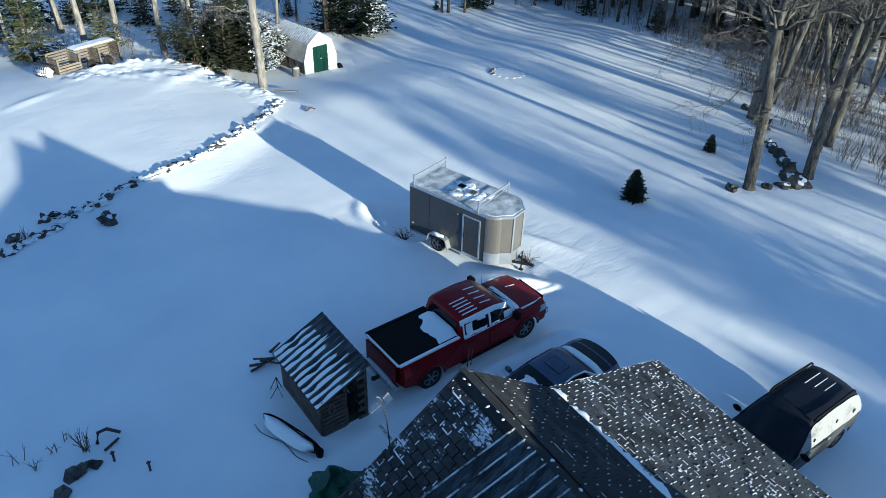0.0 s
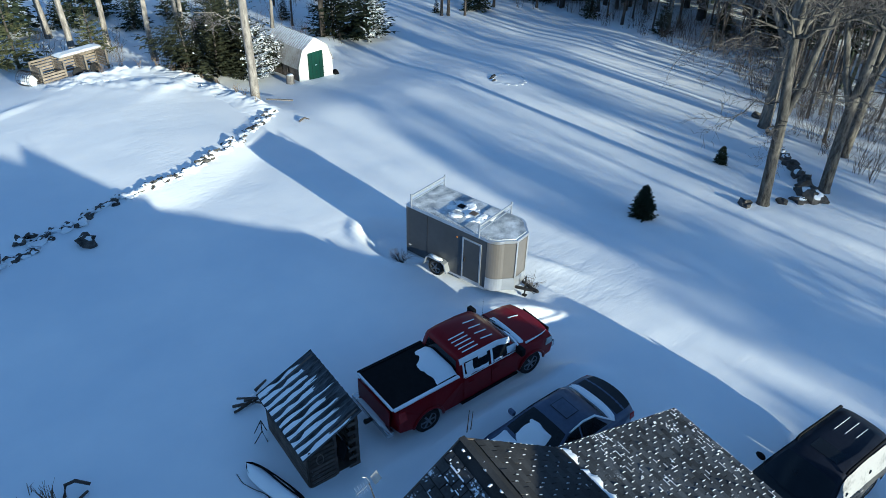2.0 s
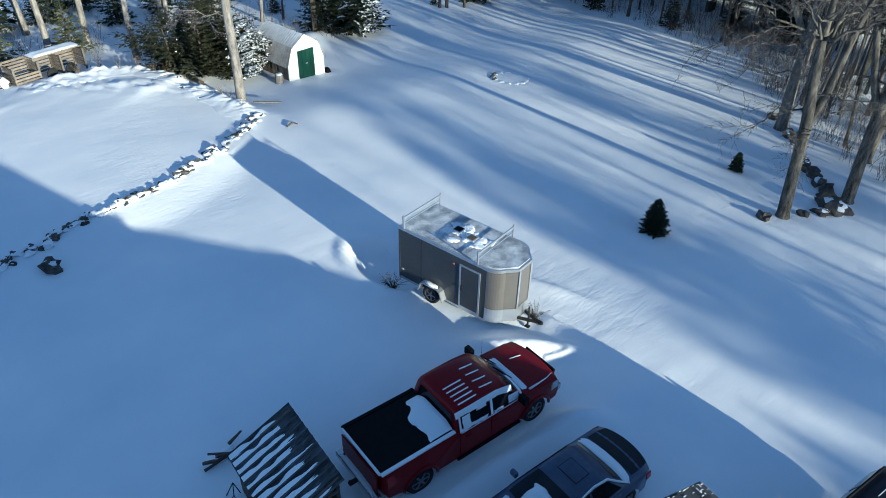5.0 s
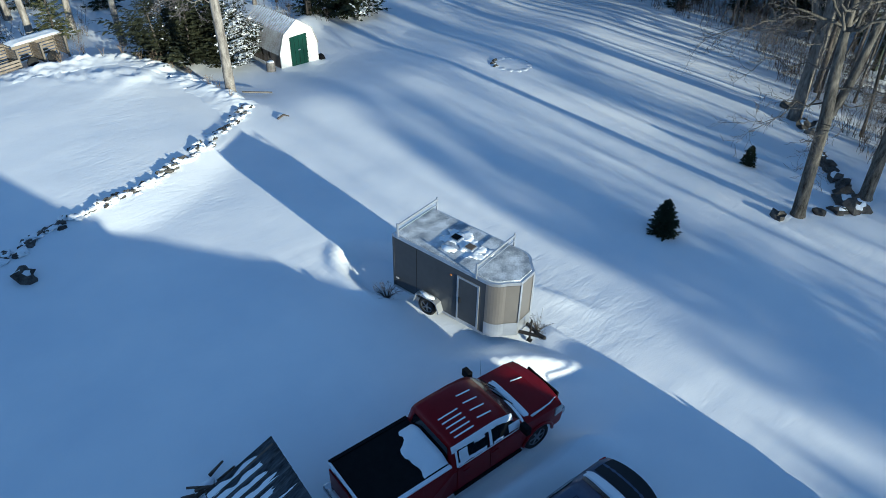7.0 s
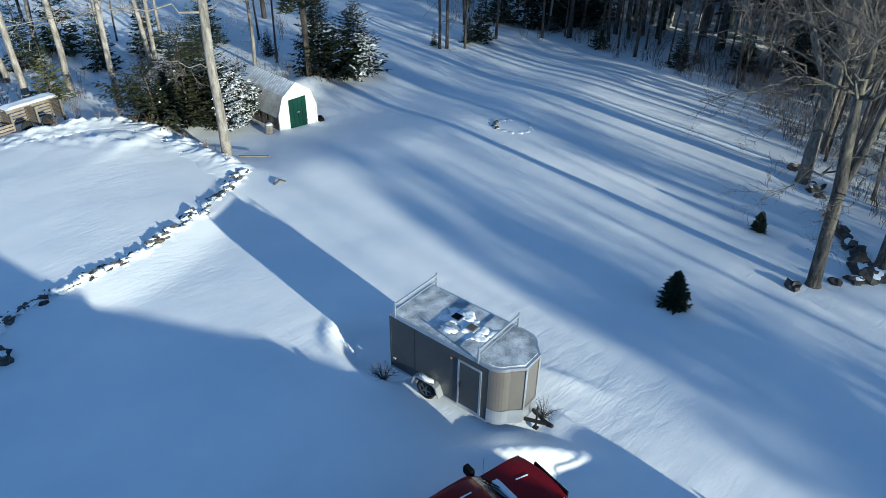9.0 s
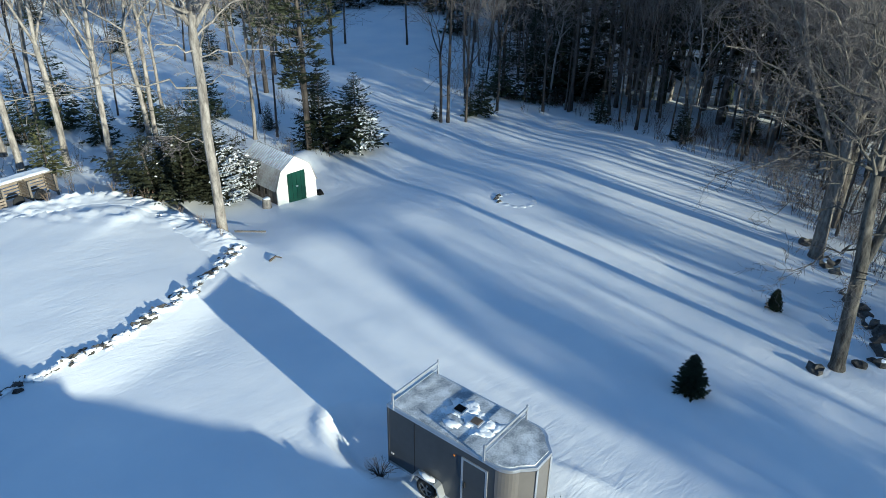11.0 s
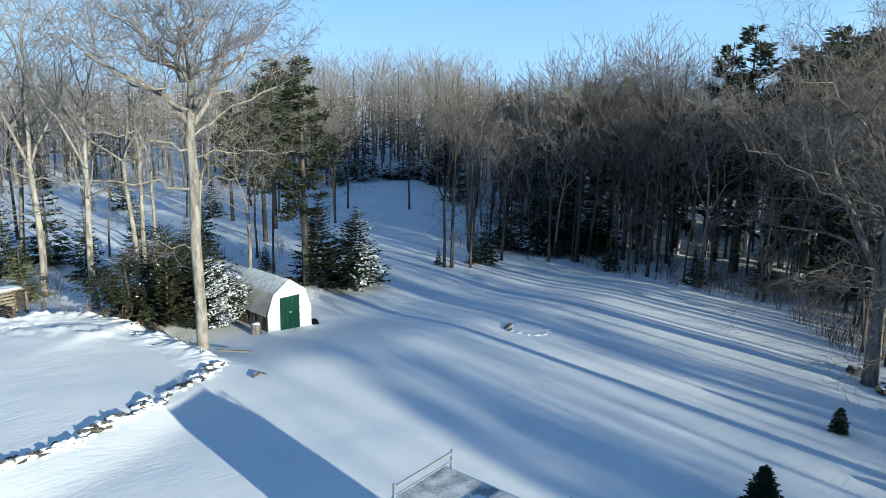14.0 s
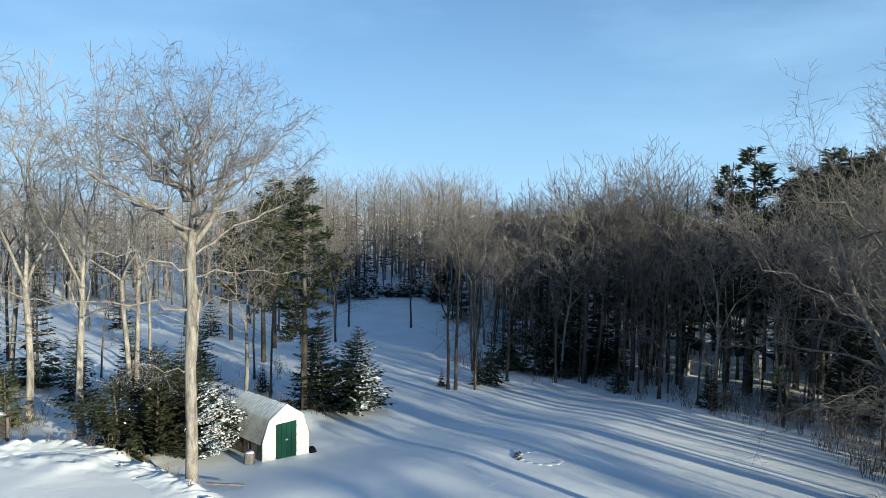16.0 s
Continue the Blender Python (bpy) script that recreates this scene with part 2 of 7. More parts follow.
TIN_DARK = mat("dark metal roof dusted with snow", (0.09, 0.097, 0.11), (0.018, 0.02, 0.023), 0.55, 0.1, scale=2.0, detail_scale=9, stretch=(0.7, 3.0, 1), lo=0.42, hi=0.66, bump=0.2, mix3=(0.7, 0.72, 0.76))
SHINGLE = mat("dark weathered shingle", (0.05, 0.049, 0.05), (0.024, 0.024, 0.025), 0.9, scale=1.2, detail_scale=30, bump=0.5, vary=0.28)
SHINGLE_SNOW = mat("shingle dusted with snow", (0.056, 0.056, 0.058), (0.02, 0.02, 0.021), 0.9, scale=2.2, detail_scale=24, bump=0.5, lo=0.3, hi=0.58, stretch=(1, 0.6, 1), mix3=(0.6, 0.62, 0.66), vary=0.25)
SHINGLE_LOW = mat("grey weathered shingle", (0.072, 0.077, 0.086), (0.03, 0.033, 0.038), 0.9, scale=1.3, detail_scale=34, bump=0.5, lo=0.3, hi=0.62, mix3=(0.26, 0.27, 0.29), vary=0.45)
SNOW_CRACKS = mat("snow caught between shingles", (0.82, 0.83, 0.86), (0.08, 0.075, 0.07), 0.8, scale=1.6, detail_scale=16, lo=0.38, hi=0.47, bump=0.2)
TARP = mat("dark green tarpaulin", (0.02, 0.07, 0.045), (0.012, 0.045, 0.03), 0.5, scale=3, detail_scale=18, bump=0.4)
SIDING = mat("grey house siding", (0.34, 0.32, 0.29), (0.25, 0.235, 0.21), 0.8, scale=2, detail_scale=25, bump=0.2)
LAMP_RED = mat("red lamp lens", (0.3, 0.03, 0.03), (0.2, 0.015, 0.015), 0.2, scale=5, bump=0)
LAMP_AMBER = mat("amber lamp lens", (0.65, 0.25, 0.04), (0.5, 0.18, 0.03), 0.25, scale=5, bump=0)
LAMP_CLEAR = mat("clear lamp lens", (0.55, 0.55, 0.54), (0.4, 0.4, 0.4), 0.15, scale=5, bump=0)
DRY_STALK = mat("dry brown stalks", (0.2, 0.15, 0.1), (0.11, 0.08, 0.055), 0.9, scale=5, bump=0)


# ---- building helpers ----
class Build:
    """Collects vertices and faces for one mesh."""

    def __init__(self):
        self.v, self.f = [], []

    def add(self, verts, faces):
        n = len(self.v)
        self.v.extend(verts)
        self.f.extend([tuple(i + n for i in f) for f in faces])
        return self

    def box(self, x0, x1, y0, y1, z0, z1, m=None):
        c = [Vector((x, y, z)) for z in (z0, z1) for y in (y0, y1) for x in (x0, x1)]
        if m:
            c = [m @ p for p in c]
        return self.add([tuple(p) for p in c], [(0, 2, 3, 1), (4, 5, 7, 6), (0, 1, 5, 4), (2, 6, 7, 3), (0, 4, 6, 2), (1, 3, 7, 5)])

    def beam(self, a, b, w, h):
        """A squared bar from a to b."""
        a, b = Vector(a), Vector(b)
        q = (b - a).to_track_quat("X", "Z").to_matrix().to_4x4()
        return self.box(0, (b - a).length, -w / 2, w / 2, -h / 2, h / 2, Matrix.Translation(a) @ q)

    def tube(self, pts, radii, sides=6, cap=True):
        pts = [Vector(p) for p in pts]
        n0 = len(self.v)
        ref = Vector((0.31, 0.17, 0.93))
        for i, p in enumerate(pts):
            d = pts[min(i + 1, len(pts) - 1)] - pts[max(i - 1, 0)]
            if d.length < 1e-9:
                d = Vector((0, 0, 1))
            d.normalize()
            u = d.cross(ref if abs(d.dot(ref)) < 0.97 else Vector((1, 0, 0)))
            u.normalize()
            w = d.cross(u)
            for k in range(sides):
                a = 2 * math.pi * k / sides
                q = p + (u * math.cos(a) + w * math.sin(a)) * radii[i]
                self.v.append((q.x, q.y, q.z))
        for i in range(len(pts) - 1):
            for k in range(sides):
                a, b = n0 + i * sides + k, n0 + i * sides + (k + 1) % sides
                self.f.append((a, b, b + sides, a + sides))
        if cap:
            self.f.append(tuple(n0 + k for k in range(sides))[::-1])
            self.f.append(tuple(n0 + (len(pts) - 1) * sides + k for k in range(sides)))
        return self

    def disc(self, c, axis, rings, sides=20):
        """A lathe round axis through c; rings of (offset along axis, radius)."""
        c, axis = Vector(c), Vector(axis).normalized()
        u = axis.cross(Vector((0, 0, 1)) if abs(axis.z) < 0.9 else Vector((1, 0, 0))).normalized()
        w = axis.cross(u)
        n0 = len(self.v)
        for o, r in rings:
            for k in range(sides):
                a = 2 * math.pi * k / sides
                q = c + axis * o + (u * math.cos(a) + w * math.sin(a)) * r
                self.v.append(tuple(q))
        for i in range(len(rings) - 1):
            for k in range(sides):
                a, b = n0 + i * sides + k, n0 + i * sides + (k + 1) % sides
                self.f.append((a, b, b + sides, a + sides))
        self.f.append(tuple(n0 + k for k in range(sides))[::-1])
        self.f.append(tuple(n0 + (len(rings) - 1) * sides + k for k in range(sides)))
        return self

    def grid(self, fn, nu, nv):
        n0 = len(self.v)
        for i in range(nu + 1):
            for j in range(nv + 1):
                self.v.append(tuple(fn(i / nu, j / nv)))
        for i in range(nu):
            for j in range(nv):
                a = n0 + i * (nv + 1) + j
                self.f.append((a, a + 1, a + nv + 2, a + nv + 1))
        return self

    def prism(self, poly, y0, y1):
        """An outline in x and z drawn out from y0 to y1."""
        n = len(poly)
        self.add([(x, y0, z) for x, z in poly] + [(x, y1, z) for x, z in poly],
                 [tuple(range(n)), tuple(range(2 * n - 1, n - 1, -1))] + [(i, i + n, (i + 1) % n + n, (i + 1) % n) for i in range(n)])
        return self

    def blob(self, c, r, seed=0, rough=0.25, flat=1.0, nu=8, nv=6):
        c, r = Vector(c), Vector(r)
        n0 = len(self.v)
        ring = []
        for j in range(1, nv):
            th = math.pi * j / nv
            for i in range(nu):
                ph = 2 * math.pi * i / nu
                d = Vector((math.sin(th) * math.cos(ph), math.sin(th) * math.sin(ph), math.cos(th)))
                k = 1 + rough * noise.noise(d * 1.7 + Vector((seed * 3.1, seed * 1.7, seed * 0.9))) * 1.6
                ring.append((c.x + d.x * r.x * k, c.y + d.y * r.y * k, c.z + d.z * r.z * k))
        self.v.extend([(c.x, c.y, c.z + r.z * flat)] + ring + [(c.x, c.y, c.z - r.z)])
        last = n0 + 1 + len(ring)
        for i in range(nu):
            k = (i + 1) % nu
            self.f.append((n0, n0 + 1 + i, n0 + 1 + k))
            self.f.append((last, n0 + 1 + (nv - 2) * nu + k, n0 + 1 + (nv - 2) * nu + i))
            for j in range(nv - 2):
                a, b = n0 + 1 + j * nu + i, n0 + 1 + j * nu + k
                self.f.append((a, a + nu, b + nu, b))
        return self

    def mesh(self, name, material, smooth=False, bevel=0.0, tidy=False):
        me = bpy.data.meshes.new(name)
        me.from_pydata(self.v, [], self.f)
        if bevel or tidy:
            bm = bmesh.new()
            bm.from_mesh(me)
            bmesh.ops.recalc_face_normals(bm, faces=bm.faces)
            if bevel:
                sharp = [e for e in bm.edges if len(e.link_faces) == 2 and e.calc_face_angle(0) > 0.6]
                bmesh.ops.bevel(bm, geom=sharp, offset=bevel, segments=2, affect="EDGES", profile=0.5, clamp_overlap=True)
            big = [f for f in bm.faces if len(f.verts) > 4]
            bmesh.ops.triangulate(bm, faces=big)
            bm.to_mesh(me)
            bm.free()
        me.materials.append(material)
        if smooth:
            me.polygons.foreach_set("use_smooth", [True] * len(me.polygons))
        me.update()
        return me


def part(name, b, material, parent, label="", smooth=False, bevel=0.0, tidy=False):
    """One mesh object under a thing or a part, in its parent's own coordinates."""
    ob = new(name, b.mesh(name, material, smooth, bevel, tidy) if isinstance(b, Build) else b)
    ob.parent = parent
    return tagged(ob, label)


def thing(name, m, label, category, group="", kind=""):
    ob = new(name)
    ob.empty_display_size = 0.2
    ob.matrix_world = m
    return tagged(ob, label, category, group, kind)


def single(name, b, material, m, label, category, group="", kind="", smooth=False, bevel=0.0, tidy=False):
    ob = new(name, b.mesh(name, material, smooth, bevel, tidy))
    ob.matrix_world = m
    return tagged(ob, label, category, group, kind)


def step(a, b, x):
    t = np.clip((x - a) / (b - a), 0, 1)
    return t * t * (3 - 2 * t)


# ---- ground ----
WALL = [(-12.0, 22.0), (2.9, 26.4), (6.8, 28.0), (9.6, 28.9), (12.4, 29.2), (15.7, 30.8), (18.2, 32.5), (20.2, 34.2)]


def wall_y(x):
    return np.interp(x, [p[0] for p in WALL], [p[1] for p in WALL])


def drift(x, y, cx, cy, ang, ln, wd, h, sharp=1.0):
    """A drift with a long lee tail."""
    c, s = math.cos(ang), math.sin(ang)
    a, b = (x - cx) * c + (y - cy) * s, -(x - cx) * s + (y - cy) * c
    return h * np.exp(-(a / ln) ** 2) * np.where(b < 0, np.exp(-(b / (wd * sharp)) ** 2), np.exp(-(b / wd) ** 2))


def height(x, y):
    x, y = np.asarray(x, float), np.asarray(y, float)
    z = -0.067 * (np.clip(x, 13, 62) - 13)
    z = z - 0.75 * step(42 - 10 * step(17, 22, x), 54 - 14 * step(17, 22, x), y) * (1 - 0.4 * step(30, 38, x))
    far = np.hypot(x - 8, y - 8)
    z = z + 6.5 * step(72, 250, far)
    # terrace beyond the stone wall
    over = y - wall_y(x)
    terrace = step(-2.6, 0.4, over) * (1 - step(16, 20.5, x)) * (1 - step(10, 22, over))
    z = z + 0.32 * terrace + 0.07 * drift(x, y, 17.5, 41.5, 0.75, 5.0, 1.6, 1.0) * (1 - step(20.5, 23.5, x))
    z = z + drift(x, y, 9.3, 41.2, 0.35, 1.5, 0.35, 0.09, 0.5) + drift(x, y, 18.6, 40.6, 0.5, 3.2, 0.9, 0.12, 0.35)
    # drifts round and under the parked things
    z = z + drift(x, y, 17.5, 15.3, 1.45, 1.7, 0.7, 0.24) + drift(x, y, 16.7, 2.95, -0.17, 2.1, 0.6, 0.3)
    r_ = np.hypot((x - 16.9) / 1.35, (y - 19.4) / 2.0)
    z = z - 0.55 * (1 - step(0.6, 1.12, r_)) * step(17.2, 18.4, y) + drift(x, y, 16.85, 13.0, -0.8, 1.9, 0.5, 0.44, 0.8)
    z = z + 0.1 * (1 - step(0.0, 0.25, np.abs(r_ - 1.2))) * (1 - step(15.5, 17.0, x)) * step(17.5, 18.6, y)
    z = z + drift(x, y, 13.2, 10.3, -0.12, 3.6, 0.4, 0.32) + drift(x, y, 15.9, 9.9, -0.7, 0.9, 0.3, 0.25)
    z = z + drift(x, y, 20.3, 14.6, 1.9, 1.5, 0.5, 0.1, 0.4)
    z = z + drift(x, y, 31.0, 45.3, 0.6, 2.2, 1.2, 0.5) + drift(x, y, 8.8, 10.9, 0.1, 1.4, 0.45, 0.15)
    return z


def rolling(x, y):
    v = Vector((x, y, 0))
    near = 0.022 * noise.noise(v * 0.35) + 0.007 * noise.noise(Vector((x * 0.9, y * 1.7, 3.0)))
    wood = max(0.0, min(1.0, (math.hypot(x - 20, y - 22) - 32) / 15))
    # the rough drifted bank between the bins and the maple
    along, off = (x - 13.0) * 0.8 - (y - 43.6) * 0.6, (x - 13.0) * 0.6 + (y - 43.6) * 0.8
    if -3 < along < 10 and abs(off) < 4:
        near += (0.1 * noise.noise(v * 1.1) + 0.1 * noise.noise(v * 2.7) + 0.06 * noise.noise(v * 6.0) + 0.05) * math.exp(-(off / 1.1) ** 2) * min(1, (along + 3) / 2) * min(1, (10 - along) / 2)
    return near + 0.1 * noise.noise(v * 0.1) + wood * (0.5 * noise.noise(v * 0.06 + Vector((9, 2, 0))) + 0.16 * noise.noise(v * 0.45))


def ground(x, y):
    return float(height(x, y)) + rolling(x, y)


def axis_steps(lo, hi, fine, far):
    out = list(np.arange(lo, hi + 1e-6, fine))
    s, p = fine, hi
    while p < far:
        s *= 1.13
        p += s
        out.append(p)
    s, p, left = fine, lo, []
    while p > -far:
        s *= 1.13
        p -= s
        left.append(p)
    return np.array(left[::-1] + out)


gx, gy = axis_steps(-2, 46, 0.28, 2500), axis_steps(0, 52, 0.28, 2500)
gx, gy = (np.unique(np.concatenate([g, np.arange(a, b, 0.19)]).round(3)) for g, a, b in ((gx, 14.0, 22.0), (gy, 3.6, 22.4)))
GX, GY = np.meshgrid(gx, gy, indexing="ij")
GZ = height(GX, GY)
nx, ny = GX.shape
verts = [(a, b, c + rolling(a, b)) for a, b, c in zip(GX.ravel().tolist(), GY.ravel().tolist(), GZ.ravel().tolist())]
ids = np.arange(nx * ny).reshape(nx, ny)
quads = np.stack([ids[:-1, :-1], ids[1:, :-1], ids[1:, 1:], ids[:-1, 1:]], -1).reshape(-1, 4)
gme = bpy.data.meshes.new("ground")
gme.from_pydata(verts, [], quads.tolist())
gme.materials.append(SNOW)
gme.polygons.foreach_set("use_smooth", [True] * len(gme.polygons))
tagged(new("ground", gme), "wind-drifted white snow over a sloping yard and field", "snow ground", kind="structure")


# ---- trees ----
def grow(rng, out, p, d, length, r, level, spec):
    """One stem and, along it, the stems of the next level; out takes (points, radii, level)."""
    n = spec["segs"][level]
    pts, rad = [p.copy()], [r]
    wob, lift = spec["wob"][level], spec["lift"][level]
    end = spec["tip"][level]
    for i in range(n):
        d = d + Vector((rng.gauss(0, wob), rng.gauss(0, wob), rng.gauss(0, wob) + lift))
        d.normalize()
        p = p + d * (length / n)
        pts.append(p.copy())
        rad.append(r * (1 - (1 - end) * ((i + 1) / n) ** 0.9))
    out.append((pts, rad, level))
    if level + 1 >= len(spec["kids"]) + 1 or level >= spec["depth"]:
        return
    k = spec["kids"][level]
    lo = spec["from"][level]
    for j in range(k):
        f = lo + (1 - lo) * ((j + rng.random()) / k)
        at = f * n
        i = min(int(at), n - 1)
        q = pts[i].lerp(pts[i + 1], at - i)
        rr = rad[i] + (rad[i + 1] - rad[i]) * (at - i)
        base = (pts[i + 1] - pts[i]).normalized()
        side = base.cross(Vector((rng.gauss(0, 1), rng.gauss(0, 1), rng.gauss(0, 1)))).normalized()
        ang = radians(rng.uniform(*spec["angle"][level]))
        nd = base * math.cos(ang) + side * math.sin(ang)
        ln = length * rng.uniform(*spec["ratio"][level]) * (1 - spec["shrink"][level] * (f - lo) / max(1e-6, 1 - lo))
        grow(rng, out, q, nd, ln, max(rr * rng.uniform(*spec.get("thick", ((0.5, 0.72),) * 5)[level]), spec["thin"]), level + 1, spec)


def fork(rng, out, p, d, ln, r, level, last, angle, lift):
    """A stem that parts again and again into slimmer ones; out takes (points, radii, level)."""
    n = 3 if level < 3 else (2 if level < last else 1)
    pts, rad = [p.copy()], [r]
    for i in range(n):
        d = (d + Vector((rng.gauss(0, 0.13), rng.gauss(0, 0.13), rng.gauss(0, 0.09) + lift))).normalized()
        p = p + d * (ln / n)
        pts.append(p.copy())
        rad.append(r * (1 - 0.32 * (i + 1) / n) if level < last else r * (1 - 0.6 * (i + 1) / n))
    out.append((pts, rad, level))
    if level >= last:
        return
    turn = rng.random() * 6.283
    kids = 2 if rng.random() < 0.55 else 3
    for k in range(kids):
        side = d.orthogonal()
        side.rotate(Matrix.Rotation(turn + 6.283 * k / kids + rng.uniform(-0.5, 0.5), 3, d))
        a = radians(rng.uniform(*angle)) * (0.55 if k == 0 else 1.0)
        fork(rng, out, p, d * math.cos(a) + side * math.sin(a), ln * rng.uniform(0.55, 0.82), rad[-1] * rng.uniform(0.62, 0.86), level + 1, last, angle, lift)
    # a side twig from the middle of the stem
    if level >= 1 and rng.random() < 0.75:
        side = d.orthogonal()
        side.rotate(Matrix.Rotation(rng.random() * 6.283, 3, d))
        fork(rng, out, pts[len(pts) // 2], (d * 0.6 + side * 0.8).normalized(), ln * rng.uniform(0.4, 0.7), rad[-1] * 0.45, min(last, level + 2), last, angle, lift)


def stems_of(rng, h, r, low, last, angle, lift, lean=(0, 0), base=-0.4):
    """A trunk bare to low * h, then the forking crown."""
    out = []
    d = Vector((lean[0], lean[1], 1)).normalized()
    p, n = Vector((0, 0, base)), 5
    pts, rad = [p.copy()], [r * 1.35]
    for i in range(n):
        d = (d + Vector((rng.gauss(0, 0.035), rng.gauss(0, 0.035), 0.02))).normalized()
        p = p + d * (h * low / n)
        pts.append(p.copy())
        rad.append(r * (1.02 - 0.26 * (i + 1) / n))
    out.append((pts, rad, 0))
    first = h * (1 - low) / sum(0.76 ** k for k in range(last))
    turn = rng.random() * 6.283
    for k in range(3):
        side = d.orthogonal()
        side.rotate(Matrix.Rotation(turn + 2.094 * k, 3, d))
        a = radians(rng.uniform(*angle)) * (0.3 if k == 0 else 0.9)
        fork(rng, out, p, d * math.cos(a) + side * math.sin(a), first * (1.15 if k == 0 else rng.uniform(0.75, 1.0)), rad[-1] * (0.85 if k == 0 else 0.6), 1, last, angle, lift)
    # thin limbs below the crown
    for k in range(4):
        i = rng.randrange(2, n)
        a = rng.random() * 6.283
        fork(rng, out, pts[i].lerp(pts[i + 1], rng.random()), Vector((math.cos(a), math.sin(a), rng.uniform(0.0, 0.7))).normalized(), first * rng.uniform(0.35, 0.75), r * 0.2, max(2, last - 2), last, angle, lift * 0.5)
    return out


def bare_tree(name, seed, h, r, bark, twig, label, low=0.42, last=6, angle=(16, 36), lift=0.05, lean=(0, 0), fine=0.013, skip=0.0):
    """A leafless tree: a trunk that forks into ascending limbs and a crown of twigs."""
    rng = random.Random(seed)
    ob = thing(name, Matrix.Identity(4), label, "tree")
    trunk, crown = Build(), Build()
    for pts, rad, lv in stems_of(rng, h, r, low, last, angle, lift, lean):
        if lv == last and rng.random() < skip:
            continue
        if lv <= 2:
            trunk.tube(pts, rad, (7, 5, 4)[lv], cap=lv == 0)
        else:
            crown.tube(pts, [max(q, fine) for q in rad], 3, cap=False)
    part("trunk", trunk, bark, ob, smooth=True)
    part("crown", crown, twig, ob, smooth=True)
    return ob


def blade(b, p, d, side, w, ln):
    """A flat needle spray: a pointed four-cornered leaf."""
    q = p + d * ln
    m = p + d * (ln * 0.45)
    b.add([tuple(p), tuple(m + side * w), tuple(q), tuple(m - side * w)], [(0, 1, 2, 3)])


def spruce(name, seed, h, r, needle, label, whorls=16, per=8, blades=7, fine=1.0, ragged=0.0, base=0.04, droop=0.3, snow=0.0, snow_dir=(0.6, -0.8), trunk_r=0.09, taper=0.85):
    """A conifer with whorls of drooping boughs set with needle sprays."""
    rng = random.Random(seed)
    ob = thing(name, Matrix.Identity(4), label, "conifer")
    tr, nd, sn = Build(), Build(), Build()
    tr.tube([(0, 0, -0.3), (0, 0, h * 0.5), (0, 0, h * 0.98)], [trunk_r * 1.2, trunk_r * 0.7, 0.012], 6)
    sd = Vector((snow_dir[0], snow_dir[1], 0)).normalized()
    for k in range(whorls):
        f = (k + rng.random() * 0.7) / whorls
        z = h * (base + (0.97 - base) * f)
        reach = r * (1 - f) ** taper + 0.06 * r
        m = max(4, int(per * (1 - 0.5 * f)))
        off = rng.random() * 6.28
        for j in range(m):
            a = off + 2 * math.pi * (j + rng.uniform(-0.3, 0.3)) / m
            out = Vector((math.cos(a), math.sin(a), 0))
            ln = reach * rng.uniform(0.72, 1.12) * (1 + ragged * 1.6 * noise.noise(Vector((math.cos(a) * 1.3 + seed, math.sin(a) * 1.3, z * 0.7))))
            rise = 0.25 - droop * (1 - f) * rng.uniform(0.7, 1.5)
            tang = Vector((-out.y, out.x, 0))
            pts = []
            for i in range(4):
                t = i / 3
                pts.append(Vector((0, 0, z)) + out * (ln * t) + Vector((0, 0, ln * (rise * t + 0.12 * t * t))))
            if ln > 0.35:
                nd.tube([pts[0], pts[2]], [0.014, 0.006], 3, cap=False)
            for i in range(blades):
                t = 0.18 + 0.82 * (i + rng.random() * 0.6) / blades
                s = t * 3
                ii = min(int(s), 2)
                p = pts[ii].lerp(pts[ii + 1], s - ii)
                spread = (0.52 - 0.2 * t) * ln
                for sg in (-1, 1):
                    d = (out * rng.uniform(0.5, 0.9) + tang * sg * rng.uniform(0.5, 1.0) + Vector((0, 0, rng.uniform(-0.4, 0.12)))).normalized()
                    sl = max(0.1, spread * rng.uniform(0.55, 1.0)) * fine
                    sdv = d.cross(Vector((rng.gauss(0, 0.6), rng.gauss(0, 0.6), 1))).normalized()
                    blade(nd, p, d, sdv, sl * 0.2, sl)
                    if snow and rng.random() < snow * max(0.0, 0.25 + out.dot(sd)) and t > 0.35:
                        c = p + Vector((0, 0, 0.03))
                        blade(sn, c, d, sdv, sl * 0.24, sl)
                        blade(sn, c + Vector((0, 0, 0.025)), (d + Vector((0, 0, 0.1))).normalized(), sdv, sl * 0.14, sl * 0.8)
            blade(nd, pts[3] - out * 0.1, out, tang, 0.05, ln * 0.22 + 0.06)
    part("trunk", tr, BARK_DARK, ob, smooth=True)
    part("crown", nd, needle, ob)
    if sn.v:
        part("snow_cap", sn, SNOW, ob, "clumps of snow on the boughs", smooth=True)["kind"] = "stuff"
    return ob


